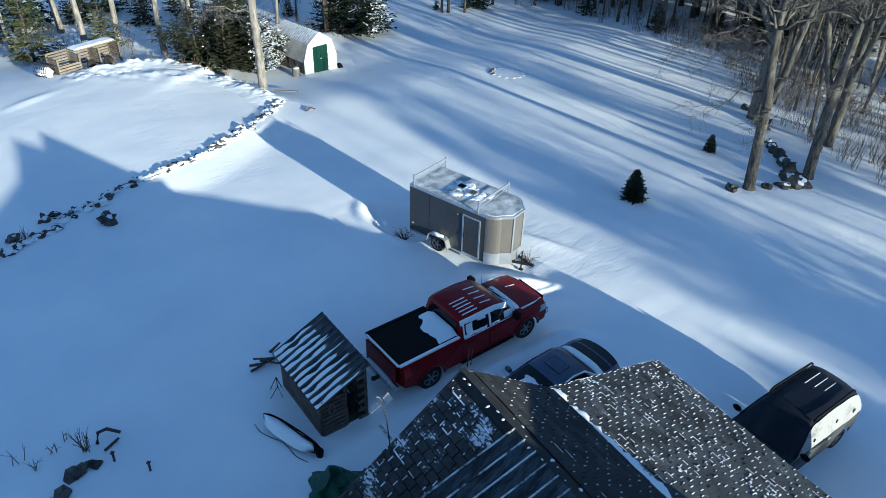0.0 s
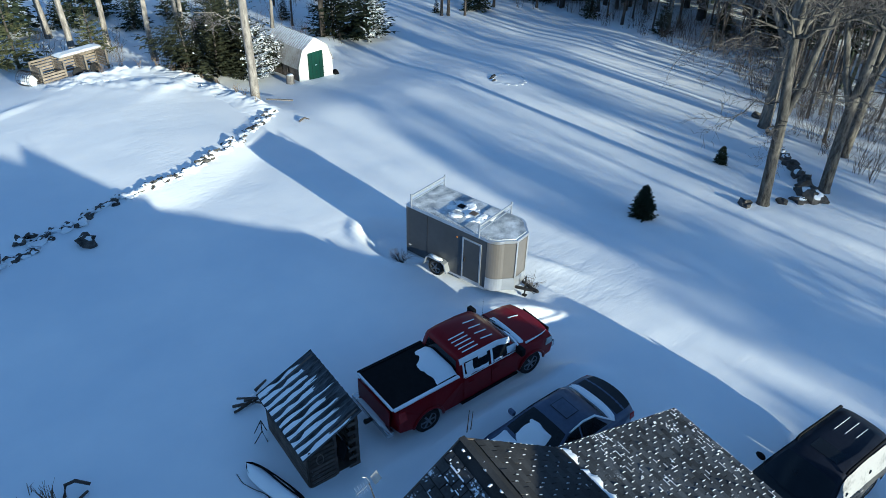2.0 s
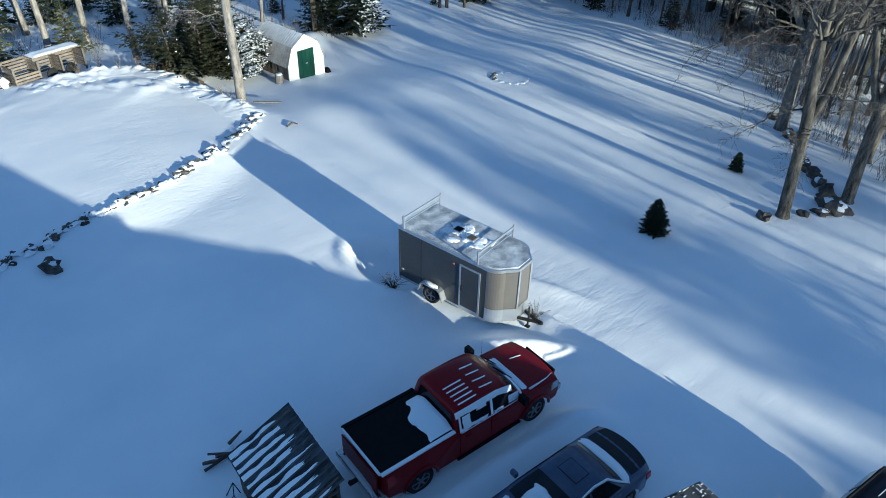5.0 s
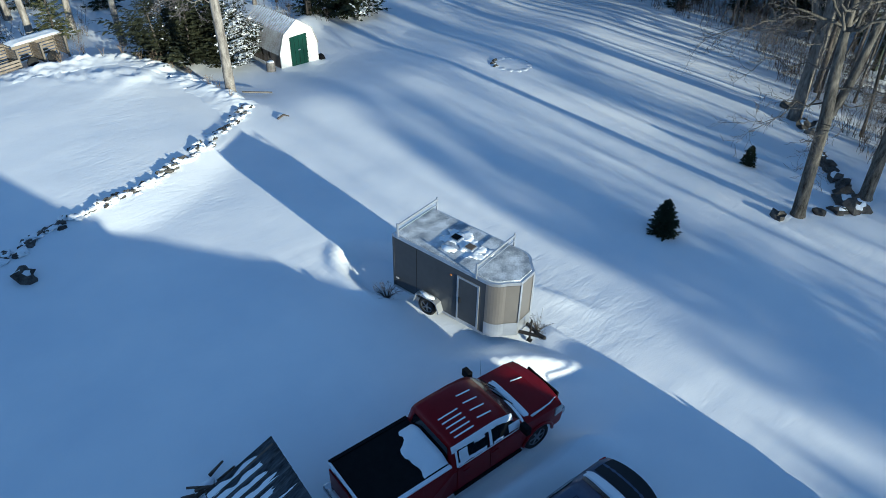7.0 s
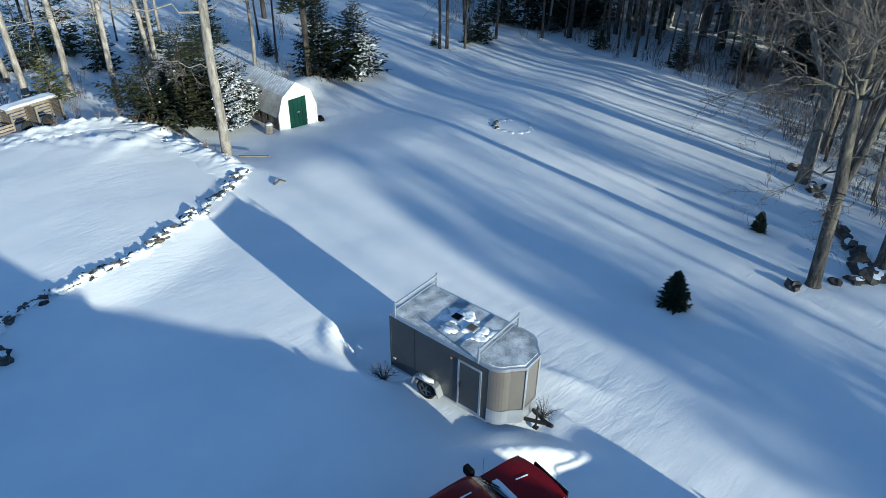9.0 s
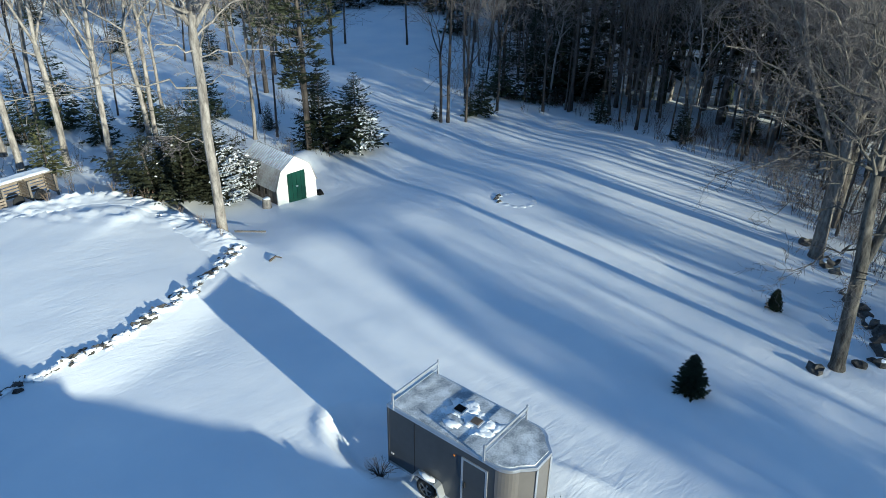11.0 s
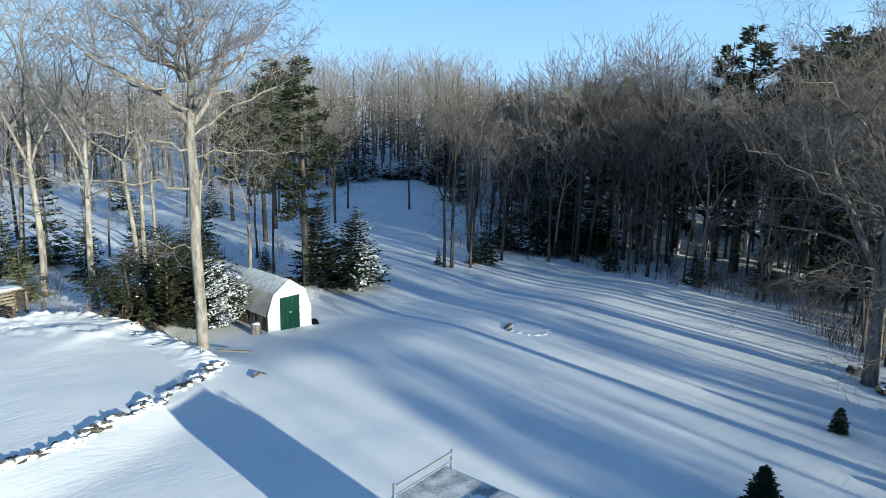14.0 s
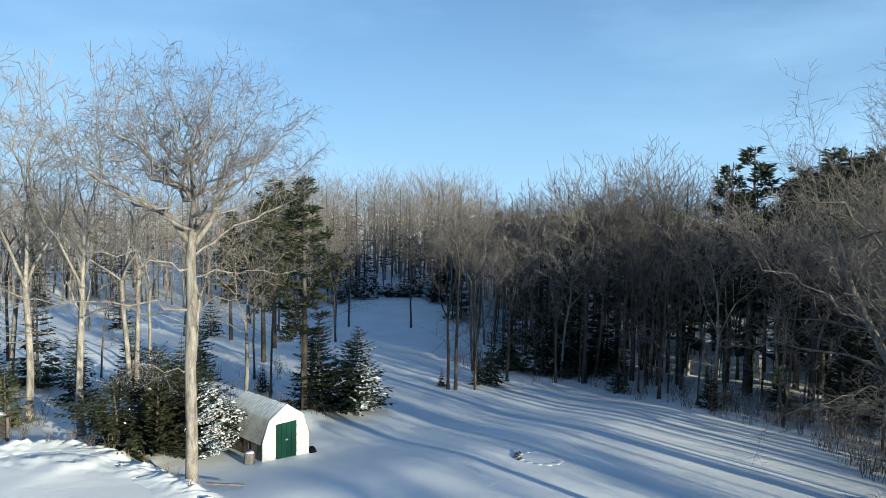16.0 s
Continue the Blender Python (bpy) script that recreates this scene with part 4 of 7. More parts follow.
# spruces near the small barn
spruce("spruce_tree", 201, 5.6, 1.9, NEEDLE, "dark spruce with snow caked on one side behind the small barn", whorls=28, per=13, blades=12, fine=0.62, ragged=0.5, snow=0.3, taper=0.65).matrix_world = pose(35.2, 44.6, ground(35.2, 44.6), 0, 0, 0)
spruce("spruce_tree", 202, 6.4, 1.7, NEEDLE, "dark spruce behind the small barn", whorls=28, per=13, blades=12, fine=0.62, ragged=0.5, taper=0.65).matrix_world = pose(33.4, 46.3, ground(33.4, 46.3), 0, 0, 0)
for i, (x, y, h, r, sn, nd) in enumerate(((20.3, 43.4, 3.9, 1.9, 0.05, NEEDLE_BUSH), (21.6, 42.6, 4.9, 1.8, 0.0, NEEDLE_BUSH), (22.9, 41.0, 3.9, 1.5, 0.75, NEEDLE_BUSH), (23.6, 43.0, 4.6, 1.8, 0.0, NEEDLE_BUSH), (22.6, 44.4, 5.2, 1.7, 0.0, NEEDLE_BUSH), (24.3, 41.8, 3.2, 1.2, 0.35, NEEDLE_BUSH))):
    spruce("spruce_tree", 210 + i, h, r, nd, "bushy dark spruce with clumps of snow near the stone wall" if sn > 0.2 else "bushy dark green spruce near the stone wall", whorls=24, per=12, blades=12, fine=0.5, ragged=0.8, snow=sn, taper=0.42, droop=0.1).matrix_world = pose(x, y, ground(x, y), (i * 37) % 9 - 4, (i * 53) % 11 - 5, 0)
for i, (x, y, h, r) in enumerate(((17.0, 50.6, 3.4, 1.3), (12.2, 50.0, 5.5, 1.7), (11.0, 56.0, 6.0, 2.0))):
    spruce("spruce_tree", 230 + i, h, r, NEEDLE_OLIVE, "thin olive green spruce in the open woods", whorls=15, per=7, blades=6).matrix_world = pose(x, y, ground(x, y), 0, 0, 0)
spruce("young_fir", 241, 1.62, 0.54, NEEDLE_DARK, "small dark fir standing alone in the snow field", whorls=24, per=15, blades=12, fine=0.72, ragged=0.3, trunk_r=0.03, taper=0.62).matrix_world = pose(26.8, 14.4, ground(26.8, 14.4) - 0.05, 0, 0, 0)
spruce("young_fir", 242, 1.1, 0.34, NEEDLE_DARK, "tiny dark fir standing alone in the snow field", whorls=18, per=13, blades=10, fine=0.72, ragged=0.4, trunk_r=0.025, taper=0.6).matrix_world = pose(35.4, 15.0, ground(35.4, 15.0) - 0.05, 0, 0, 0)
for o in protos + slims + pales + firs + pines:
    discard(o)


# far woods, too many to count
def far_woods():
    bare, green = Build(), Build()
    rg = random.Random(77)
    kinds = []
    for i in range(5):
        b = Build()
        for pts, rad, lv in stems_of(rg, 15.5, 0.13, rg.uniform(0.3, 0.45), 4, (16, 38), 0.04):
            if lv == 4 and rg.random() < 0.75:
                continue
            b.tube(pts[::2] if len(pts) > 2 else pts, [max(q, 0.014) for q in (rad[::2] if len(pts) > 2 else rad)], 3, cap=False)
        kinds.append((np.array(b.v), b.f))
    cones = []
    for i in range(3):
        b = Build()
        for k in range(46):
            f = (k + rg.random()) / 46
            a = rg.random() * 6.28
            ln = (2.6 * (1 - f) ** 0.8 + 0.2) * rg.uniform(0.6, 1.2)
            out = Vector((math.cos(a), math.sin(a), rg.uniform(-0.35, 0.1)))
            p = Vector((0, 0, 3 + 12 * f))
            tang = Vector((-out.y, out.x, 0))
            for q in range(4):
                blade(b, p + out * ln * 0.2 * q, (out + tang * rg.uniform(-0.8, 0.8)).normalized(), (tang + Vector((0, 0, rg.uniform(-0.5, 0.5)))).normalized(), ln * 0.16, ln * 0.5)
        b.tube([(0, 0, -0.5), (0, 0, 15)], [0.2, 0.03], 4, cap=False)
        cones.append((np.array(b.v), b.f))
    n = 0
    while n < 1120:
        bg = rg.uniform(-43, 43)
        if n < 420:
            # the depths of the woods right of the field
            x, y = rg.uniform(48, 150), rg.uniform(-15, 105)
            if inside_right(x, y) < 9 or bearing(x, y)[0] > 44 or bearing(x, y)[0] < 0 or bearing(x, y)[1] > 135:
                continue
            share = 0.3
        else:
            ds = 104 + 120 * rg.random() ** 1.4
            an = radians(43.8 + bg)
            x, y = CAM[0] + ds * math.sin(an), CAM[1] + ds * math.cos(an)
            if -8.8 < bg < -0.3 and ds < 117:
                continue
            share = 0.34
        n += 1
        which, dest = (kinds, bare) if rg.random() > share else (cones, green)
        v, f = which[rg.randrange(len(which))]
        s = rg.uniform(0.85, 1.15) if n <= 420 else rg.uniform(0.75, 1.15)
        an2 = rg.random() * 6.28
        c, si = math.cos(an2), math.sin(an2)
        w = np.stack([x + s * (v[:, 0] * c - v[:, 1] * si), y + s * (v[:, 0] * si + v[:, 1] * c), float(height(x, y)) + s * v[:, 2]], 1)
        dest.add([tuple(q) for q in w.tolist()], f)
    # a dense stand closes the far end of the clearing and the left skyline
    for k in range(380):
        if k >= 240:
            bg, ds, s = rg.uniform(-14, 3), rg.uniform(150, 205), rg.uniform(1.2, 1.5)
        elif k < 100:
            bg, ds, s = rg.uniform(-13, 2), rg.uniform(119, 150), rg.uniform(0.95, 1.3)
        else:
            bg, ds, s = rg.uniform(-42, -11), rg.uniform(100, 135), rg.uniform(0.85, 1.15)
        an = radians(43.8 + bg)
        x, y = CAM[0] + ds * math.sin(an), CAM[1] + ds * math.cos(an)
        v, f = kinds[k % 5]
        c, si = math.cos(k * 1.7), math.sin(k * 1.7)
        z = float(height(x, y))
        bare.add([(x + s * (q[0] * c - q[1] * si), y + s * (q[0] * si + q[1] * c), z + s * q[2]) for q in v.tolist()], f)
    for k in range(34):
        bg, ds = rg.uniform(-12, 1.5), rg.uniform(117, 150)
        an = radians(43.8 + bg)
        x, y = CAM[0] + ds * math.sin(an), CAM[1] + ds * math.cos(an)
        v, f = cones[k % 3]
        s = rg.uniform(0.3, 0.85)
        green.add([(x + s * q[0], y + s * q[1], float(height(x, y)) + s * (q[2] - 2)) for q in v.tolist()], f)
    single("far_bare_woods", bare, TWIG, Matrix.Identity(4), "distant leafless grey-brown woods", "woods", kind="stuff")
    single("far_pine_woods", green, NEEDLE, Matrix.Identity(4), "distant dark green pines among bare woods", "woods", kind="stuff")


far_woods()


def undergrowth():
    b = Build()
    rg = random.Random(9)
    n = 0
    while n < 520:
        x, y = (rg.uniform(14, 84), rg.uniform(6, 75)) if n < 330 else (rg.uniform(38, 62), rg.uniform(6, 32))
        bg, ds = bearing(x, y)
        dep = inside_right(x, y)
        left = 44 < y < 62 and bg < -9
        if not ((-0.8 < dep < 9 and bg > -1) or (left and rg.random() < 0.4)):
            continue
        n += 1
        z = ground(x, y)
        for k in range(rg.randrange(4, 11)):
            a, t = rg.random() * 6.28, rg.uniform(0.1, 0.5)
            h = rg.uniform(0.5, 2.0)
            p = Vector((x + rg.gauss(0, 0.25), y + rg.gauss(0, 0.25), z - 0.05))
            d = Vector((math.cos(a) * t, math.sin(a) * t, 1)).normalized()
            q = p + d * h
            b.tube([p, p.lerp(q, 0.5), q + Vector((rg.gauss(0, 0.1), rg.gauss(0, 0.1), 0))], [0.014, 0.01, 0.004], 3, cap=False)
            for j in range(3):
                s = p.lerp(q, rg.uniform(0.4, 0.95))
                b.tube([s, s + Vector((rg.gauss(0, 0.2), rg.gauss(0, 0.2), rg.uniform(0.1, 0.4)))], [0.007, 0.003], 3, cap=False)
    single("undergrowth", b, BRUSH, Matrix.Identity(4), "leafless brown brush along the edge of the woods", "brush", kind="stuff")


undergrowth()


# ---- house ----
HOUSE = pose(7.5, 6.9, 0, 0, 0, -11.3)
RIDGE, SLOPE = 5.95, 0.735


def roof_slab(x0, z0, x1, z1, y0, y1, t):
    """A roof plate from its upper edge (x0, z0) to its lower edge (x1, z1)."""
    b = Build()
    b.prism([(x0, z0), (x1, z1), (x1, z1 - t), (x0, z0 - t)], y0, y1)
    return b


house = thing("house", HOUSE, "grey house with shingled gable roof and a metal-roofed dormer", "house")
body = Build().prism([(-4.3, -0.3), (2.4, -0.3), (2.4, 4.0), (0, 5.72), (-4.3, 2.6)], -14.0, -0.35)
part("wall", body, SIDING, house, tidy=True)
part("side_wall", Build().box(2.4, 5.95, -13.8, -0.35, -0.3, 2.9), SIDING, house)
# unseen left wing, added so that its shade reaches the lower left snow
wing = Build().prism([(-15.0, -0.3), (-4.3, -0.3), (-4.3, 3.9), (-9.6, 4.6), (-15.0, 2.6)], -12.0, -1.9)
part("wing_wall", wing, SIDING, house, tidy=True)
part("right_roof", roof_slab(0, RIDGE, 2.5, RIDGE - SLOPE * 2.5, -14.2, 0, 0.12), SHINGLE, house, "dark shingled slope", tidy=True)
part("left_roof", roof_slab(0, RIDGE, -4.7, RIDGE - SLOPE * 4.7, -14.2, 0, 0.12), SHINGLE, house, "dark shingled slope dusted with snow", tidy=True)
part("low_roof", roof_slab(2.36, 4.06, 6.3, 3.04, -14.0, 0.12, 0.12), SHINGLE, house, "shingled low side roof dusted with snow", tidy=True)
part("fascia", Build().beam((6.32, -14.0, 2.96), (6.32, 0.13, 2.96), 0.03, 0.16), WOOD_DARK, house)
part("rake_board", Build().beam((2.3, 0.14, 4.0), (6.33, 0.14, 2.96), 0.03, 0.15).beam((0, 0.02, RIDGE - 0.08), (2.5, 0.02, RIDGE - 0.08 - SLOPE * 2.5), 0.03, 0.16).beam((0, 0.02, RIDGE - 0.08), (-4.7, 0.02, RIDGE - 0.08 - SLOPE * 4.7), 0.03, 0.16), WOOD_DARK, house)
# unseen rear blocks and side wing added to the house to shade the yard
unseen_rear = Build().prism([(-4.3, -0.3), (3.8, -0.3), (3.8, 5.84), (2.5, 6.3), (0, 7.35), (-4.3, 4.1)], -16.0, -8.0)
part("rear_wall", unseen_rear, SIDING, house, tidy=True)
part("rear_roof", roof_slab(0, 7.45, 3.9, 5.9, -16.3, -7.8, 0.1), SHINGLE, house, tidy=True)
part("rear_wing_wall", Build().prism([(7.9, -0.3), (10.4, -0.3), (10.4, 2.45), (9.3, 3.7), (7.9, 4.3)], -16.0, -8.0), SIDING, house, tidy=True)
part("rear_roof", roof_slab(7.8, 4.46, 9.3, 3.82, -16.3, -7.8, 0.1), SHINGLE, house, tidy=True)
part("rear_roof", roof_slab(9.3, 3.82, 10.5, 2.45, -16.3, -7.8, 0.1), SHINGLE, house, tidy=True)
part("rear_roof", roof_slab(0, 7.33, -4.6, 3.95, -16.3, -7.8, 0.1), SHINGLE, house, tidy=True)
part("wing_roof", roof_slab(-9.6, 4.68, -15.3, 2.56, -12.2, -1.7, 0.1), SHINGLE, house, tidy=True)
part("wing_roof", roof_slab(-9.6, 4.68, -4.31, 3.98, -12.2, -1.96, 0.1), SHINGLE, house, tidy=True)
# the dormer on the left slope, with a ribbed metal roof
DS = 0.3
part("dormer_cheek", Build().prism([(-0.3, RIDGE - 0.1), (-4.6, RIDGE - 0.1 - DS * 4.6), (-4.6, RIDGE - SLOPE * 4.6)], -1.95, -1.75), WOOD_DARK, house, tidy=True)
part("dormer_roof", roof_slab(-0.02, RIDGE + 0.03, -5.0, RIDGE + 0.03 - DS * 5.0, -12.0, -1.7, 0.05), TIN_DARK, house, "ribbed dark metal dormer roof dusted with snow", tidy=True)
for k in range(16):
    y = -1.74 - k * 0.3
    part("rib", Build().beam((-0.05, y, RIDGE + 0.04), (-4.98, y, RIDGE + 0.04 - DS * 4.98), 0.022, 0.035), RIB, house)
part("ridge_cap", Build().beam((0, 0.02, RIDGE + 0.03), (0, -8.0, RIDGE + 0.02), 0.12, 0.02), SHINGLE, house)
snow = Build()
rg = random.Random(31)
for k in range(46):
    y = -0.15 - k * 0.21 + rg.uniform(-0.08, 0.08)
    snow.blob((rg.uniform(-0.16, 0.1), y, RIDGE + 0.03), (rg.uniform(0.015, 0.045), rg.uniform(0.015, 0.045), 0.01), k, 0.5, nu=6, nv=4)
snow.grid(lambda u, v: Vector((2.44 + v * (0.34 + 0.16 * noise.noise(Vector((u * 30, 1, 0))) + 0.1 * noise.noise(Vector((u * 90, 4, 0))) - 0.12 * (1 - min(1, 3 * u))), 0.02 - 11 * u, 4.13 - 0.33 * v * 0.3 + 0.02 * (1 - (2 * v - 1) ** 2))), 200, 4)
part("roof_snow", snow, SNOW, house, "snow caught along the valley and ridge", smooth=True)


# ---- vehicles ----
class Shell:
    """A car body skin: a side outline swept across the car, narrowing as width(x, z) tells."""

    def __init__(self, chain, width, bow=0.0, crown=0.03, xmid=0.0, xend=1.0, n=10):
        self.chain, self.width, self.bow, self.crown, self.xmid, self.xend, self.n = chain, width, bow, crown, xmid, xend, n

    def at(self, x, z, s, lift=0.0):
        w = self.width(x, z)
        end = max(0.0, abs(x - self.xmid) / self.xend)
        bx = x - math.copysign(self.bow * end ** 4 * s * s, x - self.xmid)
        return Vector((bx, w * s, z - self.crown * s ** 4 + lift))

    def build(self, bottom=()):
        b = Build()
        n, m = self.n, len(self.chain)
        for x, z in self.chain:
            for j in range(n + 1):
                s = 2 * j / n - 1
                s = math.copysign(abs(s) ** 0.8, s)
                b.v.append(tuple(self.at(x, z, s)))
        for i in range(m - 1):
            for j in range(n):
                a = i * (n + 1) + j
                b.f.append((a, a + 1, a + n + 2, a + n + 1))
        for side, j in ((1, n), (-1, 0)):
            idx = [i * (n + 1) + j for i in range(m)]
            k0 = len(b.v)
            for x, z in bottom:
                b.v.append((x, side * self.width(x, z), z))
            idx += list(range(k0, k0 + len(bottom)))
            b.f.append(tuple(idx if side > 0 else idx[::-1]))
        return b

    def side_panel(self, poly, side, out=0.006):
        """A thin panel on the flank, from an outline in x and z."""
        b = Build()
        n = len(poly)
        for o in (out, -0.02):
            for x, z in poly:
                b.v.append((x, side * (self.width(x, z) + o), z))
        b.f.append(tuple(range(n)) if side > 0 else tuple(range(n))[::-1])
        for i in range(n):
            k = (i + 1) % n
            b.f.append((i, i + n, k + n, k))
        return b

    def top_panel(self, a, c, s0, s1, out=0.008, na=6, ns=8, thick=0.0):
        """A panel laid on the skin between the outline points a and c."""
        (x0, z0), (x1, z1) = a, c
        nrm = Vector((-(z1 - z0), 0, x1 - x0)).normalized()
        if nrm.z < 0:
            nrm = -nrm
        b = Build()
        b.grid(lambda u, v: self.at(x0 + (x1 - x0) * u, z0 + (z1 - z0) * u, s0 + (s1 - s0) * v) + nrm * (out + thick * max(0.0, 1 - (2 * v - 1) ** 4) * max(0.0, 1 - (2 * u - 1) ** 4)), na, ns)
        return b


def arch(x, r, zc=0.38, z0=0.42, n=9):
    """The points of a wheel arch, front to rear, over the axle at x."""
    a0 = math.asin(max(-1, min(1, (z0 - zc) / r)))
    return [(x + r * math.cos(a0 + (math.pi - 2 * a0) * i / n), zc + r * math.sin(a0 + (math.pi - 2 * a0) * i / n)) for i in range(n + 1)]


def wheel(parent, x, y, r, w, rim=ALLOY, spokes=6, name="wheel"):
    sg = 1 if y > 0 else -1
    hub = new(name)
    hub.parent = parent
    hub.location = (x, y, r)
    hub.empty_display_size = 0.1
    ax = (0, sg, 0)
    part("tyre", Build().disc((0, 0, 0), ax, [(-w, r * 0.6), (-w, r * 0.93), (-w * 0.75, r), (-w * 0.2, r), (0, r * 0.94), (0.01, r * 0.68), (-0.02, r * 0.66)], 28), RUBBER, hub, smooth=True, tidy=True)
    rm = Build().disc((0, 0, 0), ax, [(-0.08, r * 0.66), (-0.01, r * 0.67), (-0.015, r * 0.6), (-0.07, r * 0.58)], 28).disc((0, 0, 0), ax, [(-0.06, r * 0.17), (-0.005, r * 0.16), (0.0, r * 0.1)], 14)
    for k in range(spokes):
        a = 2 * math.pi * k / spokes
        rm.beam((math.cos(a) * r * 0.12, -0.02 * sg, math.sin(a) * r * 0.12), (math.cos(a) * r * 0.62, -0.025 * sg, math.sin(a) * r * 0.62), 0.03, r * 0.15)
    part("rim", rm, rim, hub, tidy=True)
    return hub


def snow_patch(sh, a, c, s0, s1, thick, seed, na=10, ns=12):
    """An uneven bank of snow lying on the skin between two outline points."""
    (x0, z0), (x1, z1) = a, c
    b = Build()

    def fn(u, v):
        q = sh.at(x0 + (x1 - x0) * u, z0 + (z1 - z0) * u, s0 + (s1 - s0) * v)
        e = min(u, 1 - u, v, 1 - v) * 4
        k = noise.noise(Vector((u * 4 + seed, v * 4, seed)))
        wob = noise.noise(Vector((u * 3, v * 3 + seed, 1.5 + seed)))
        return q + Vector(((x1 - x0) * 0.12 * wob, 0.05 * wob, thick * min(1, e) * (0.75 + 0.6 * k) + (0.012 if e > 0 else -0.02)))
    b.grid(fn, na, ns)
    return b


def make_truck():
    t = thing("pickup_truck", pose(12.84, 12.0, ground(12.75, 12.0) - 0.0, 0, 0, -6.3) @ Matrix.Diagonal((1.04, 1.02, 1.02, 1)), "dark red pickup truck with a black bed cover, dusted with snow", "truck")

    def w_body(x, z):
        k = 1.0 - 0.05 * max(0.0, (z - 0.75) / 0.5) ** 2 - 0.04 * max(0.0, (0.6 - z) / 0.4)
        return 0.99 * k - 0.07 * max(0.0, (x - 2.4) / 0.6) ** 2
    chain = [(2.93, 0.45), (2.97, 0.7), (2.95, 0.98), (2.86, 1.1), (2.5, 1.17), (1.95, 1.21), (1.6, 1.24), (1.3, 1.26), (0.6, 1.24), (-0.65, 1.24), (-0.72, 1.36), (-1.6, 1.37), (-2.9, 1.38), (-2.96, 1.3), (-2.95, 0.6)]
    bottom = [(-2.62, 0.52)] + arch(-1.85, 0.47)[::-1] + [(-1.2, 0.42), (0.0, 0.4), (1.35, 0.42)] + arch(1.93, 0.47)[::-1] + [(2.7, 0.45)]
    sh = Shell(chain, w_body, 0.16, 0.03, 0.0, 2.97)
    part("body", sh.build(bottom), RED_PAINT, t, smooth=False, tidy=True, bevel=0.0)
    # cab
    def w_cab(x, z):
        return 0.95 - 0.19 * max(0.0, (z - 1.22) / 0.76) ** 1.2
    cab_chain = [(1.66, 1.2), (1.34, 1.46), (1.02, 1.75), (0.82, 1.86), (0.35, 1.94), (-0.35, 1.94), (-0.62, 1.9), (-0.7, 1.8), (-0.78, 1.2)]
    cab = Shell(cab_chain, w_cab, 0.06, 0.05, 0.2, 1.2)
    part("cab", cab.build(), RED_PAINT, t, smooth=True, tidy=True)
    part("windshield", cab.top_panel((1.6, 1.25), (1.05, 1.722), -0.9, 0.9), GLASS_DARK, t, smooth=True)
    rear = Build().grid(lambda u, v: Vector((-0.775 + 0.062 * u, (-0.78 + 1.56 * v) * (0.94 - 0.12 * u), 1.32 + 0.42 * u)), 2, 6)
    part("rear_window", rear, GLASS_DARK, t)
    for sd in (1, -1):
        part("front_window", cab.side_panel([(0.42, 1.3), (1.3, 1.3), (1.24, 1.42), (0.92, 1.72), (0.44, 1.77)], sd), GLASS_DARK, t, tidy=True)
        part("rear_side_window", cab.side_panel([(-0.6, 1.3), (0.3, 1.3), (0.32, 1.77), (-0.54, 1.76)], sd), GLASS_DARK, t, tidy=True)
        hd = part("front_door", sh.side_panel([(0.36, 0.52), (1.3, 0.52), (1.4, 1.1), (1.36, 1.2), (0.36, 1.2)], sd, 0.008), RED_PAINT, t, tidy=True)
        part("door_handle", Build().beam((0.38, sd * 1.0, 1.08), (0.56, sd * 1.0, 1.08), 0.03, 0.03), RED_PAINT, hd)
        rd = part("rear_door", sh.side_panel([(-0.64, 0.52), (0.33, 0.52), (0.33, 1.2), (-0.64, 1.2)], sd, 0.008), RED_PAINT, t, tidy=True)
        part("door_handle", Build().beam((-0.5, sd * 1.0, 1.08), (-0.32, sd * 1.0, 1.08), 0.03, 0.03), RED_PAINT, rd)
        mir = Build().box(1.2, 1.36, 0.98 if sd > 0 else -1.26, 1.26 if sd > 0 else -0.98, 1.26, 1.5)
        part("side_mirror", mir, PLASTIC, t, bevel=0.03)
        part("running_board", Build().box(-0.75, 1.35, min(sd * 0.88, sd * 1.04), max(sd * 0.88, sd * 1.04), 0.38, 0.44), PLASTIC, t, bevel=0.01)
        part("tail_light", sh.side_panel([(-2.81, 0.92), (-2.56, 0.95), (-2.6, 1.24), (-2.8, 1.27)], sd, 0.012), LAMP_RED, t, tidy=True)
        part("headlight", sh.side_panel([(2.46, 0.86), (2.72, 0.86), (2.74, 1.06), (2.5, 1.08)], sd, 0.012), LAMP_CLEAR, t, tidy=True)
        part("bed_rail", Build().beam((-0.78, sd * 0.88, 1.395), (-2.92, sd * 0.88, 1.4), 0.1, 0.05), SNOW if sd < 0 else PLASTIC, t, "bed rail rimmed with snow" if sd < 0 else "", bevel=0.01)
        for ax_x in (-1.85, 1.93):
            fl = Build()
            ring = arch(ax_x, 0.5, n=12)
            fl.tube([(x, sd * (w_body(x, z) + 0.005), z) for x, z in ring], [0.045] * len(ring), 6)
            part("wheel_flare", fl, RED_PAINT, t, smooth=True)
        for ax_x in (-1.85, 1.93):
            wheel(t, ax_x, sd * 0.97, 0.4, 0.26)
            part("wheel_well", Build().box(ax_x - 0.44, ax_x + 0.44, min(sd * 0.5, sd * 0.78), max(sd * 0.5, sd * 0.78), 0.4, 0.84), PLASTIC, t)
    # black cover over the bed with a white rim and a bank of snow behind the cab
    part("bed_cover", Build().box(-2.88, -0.8, -0.83, 0.83, 1.36, 1.405), PLASTIC, t, "black bed cover", bevel=0.015)
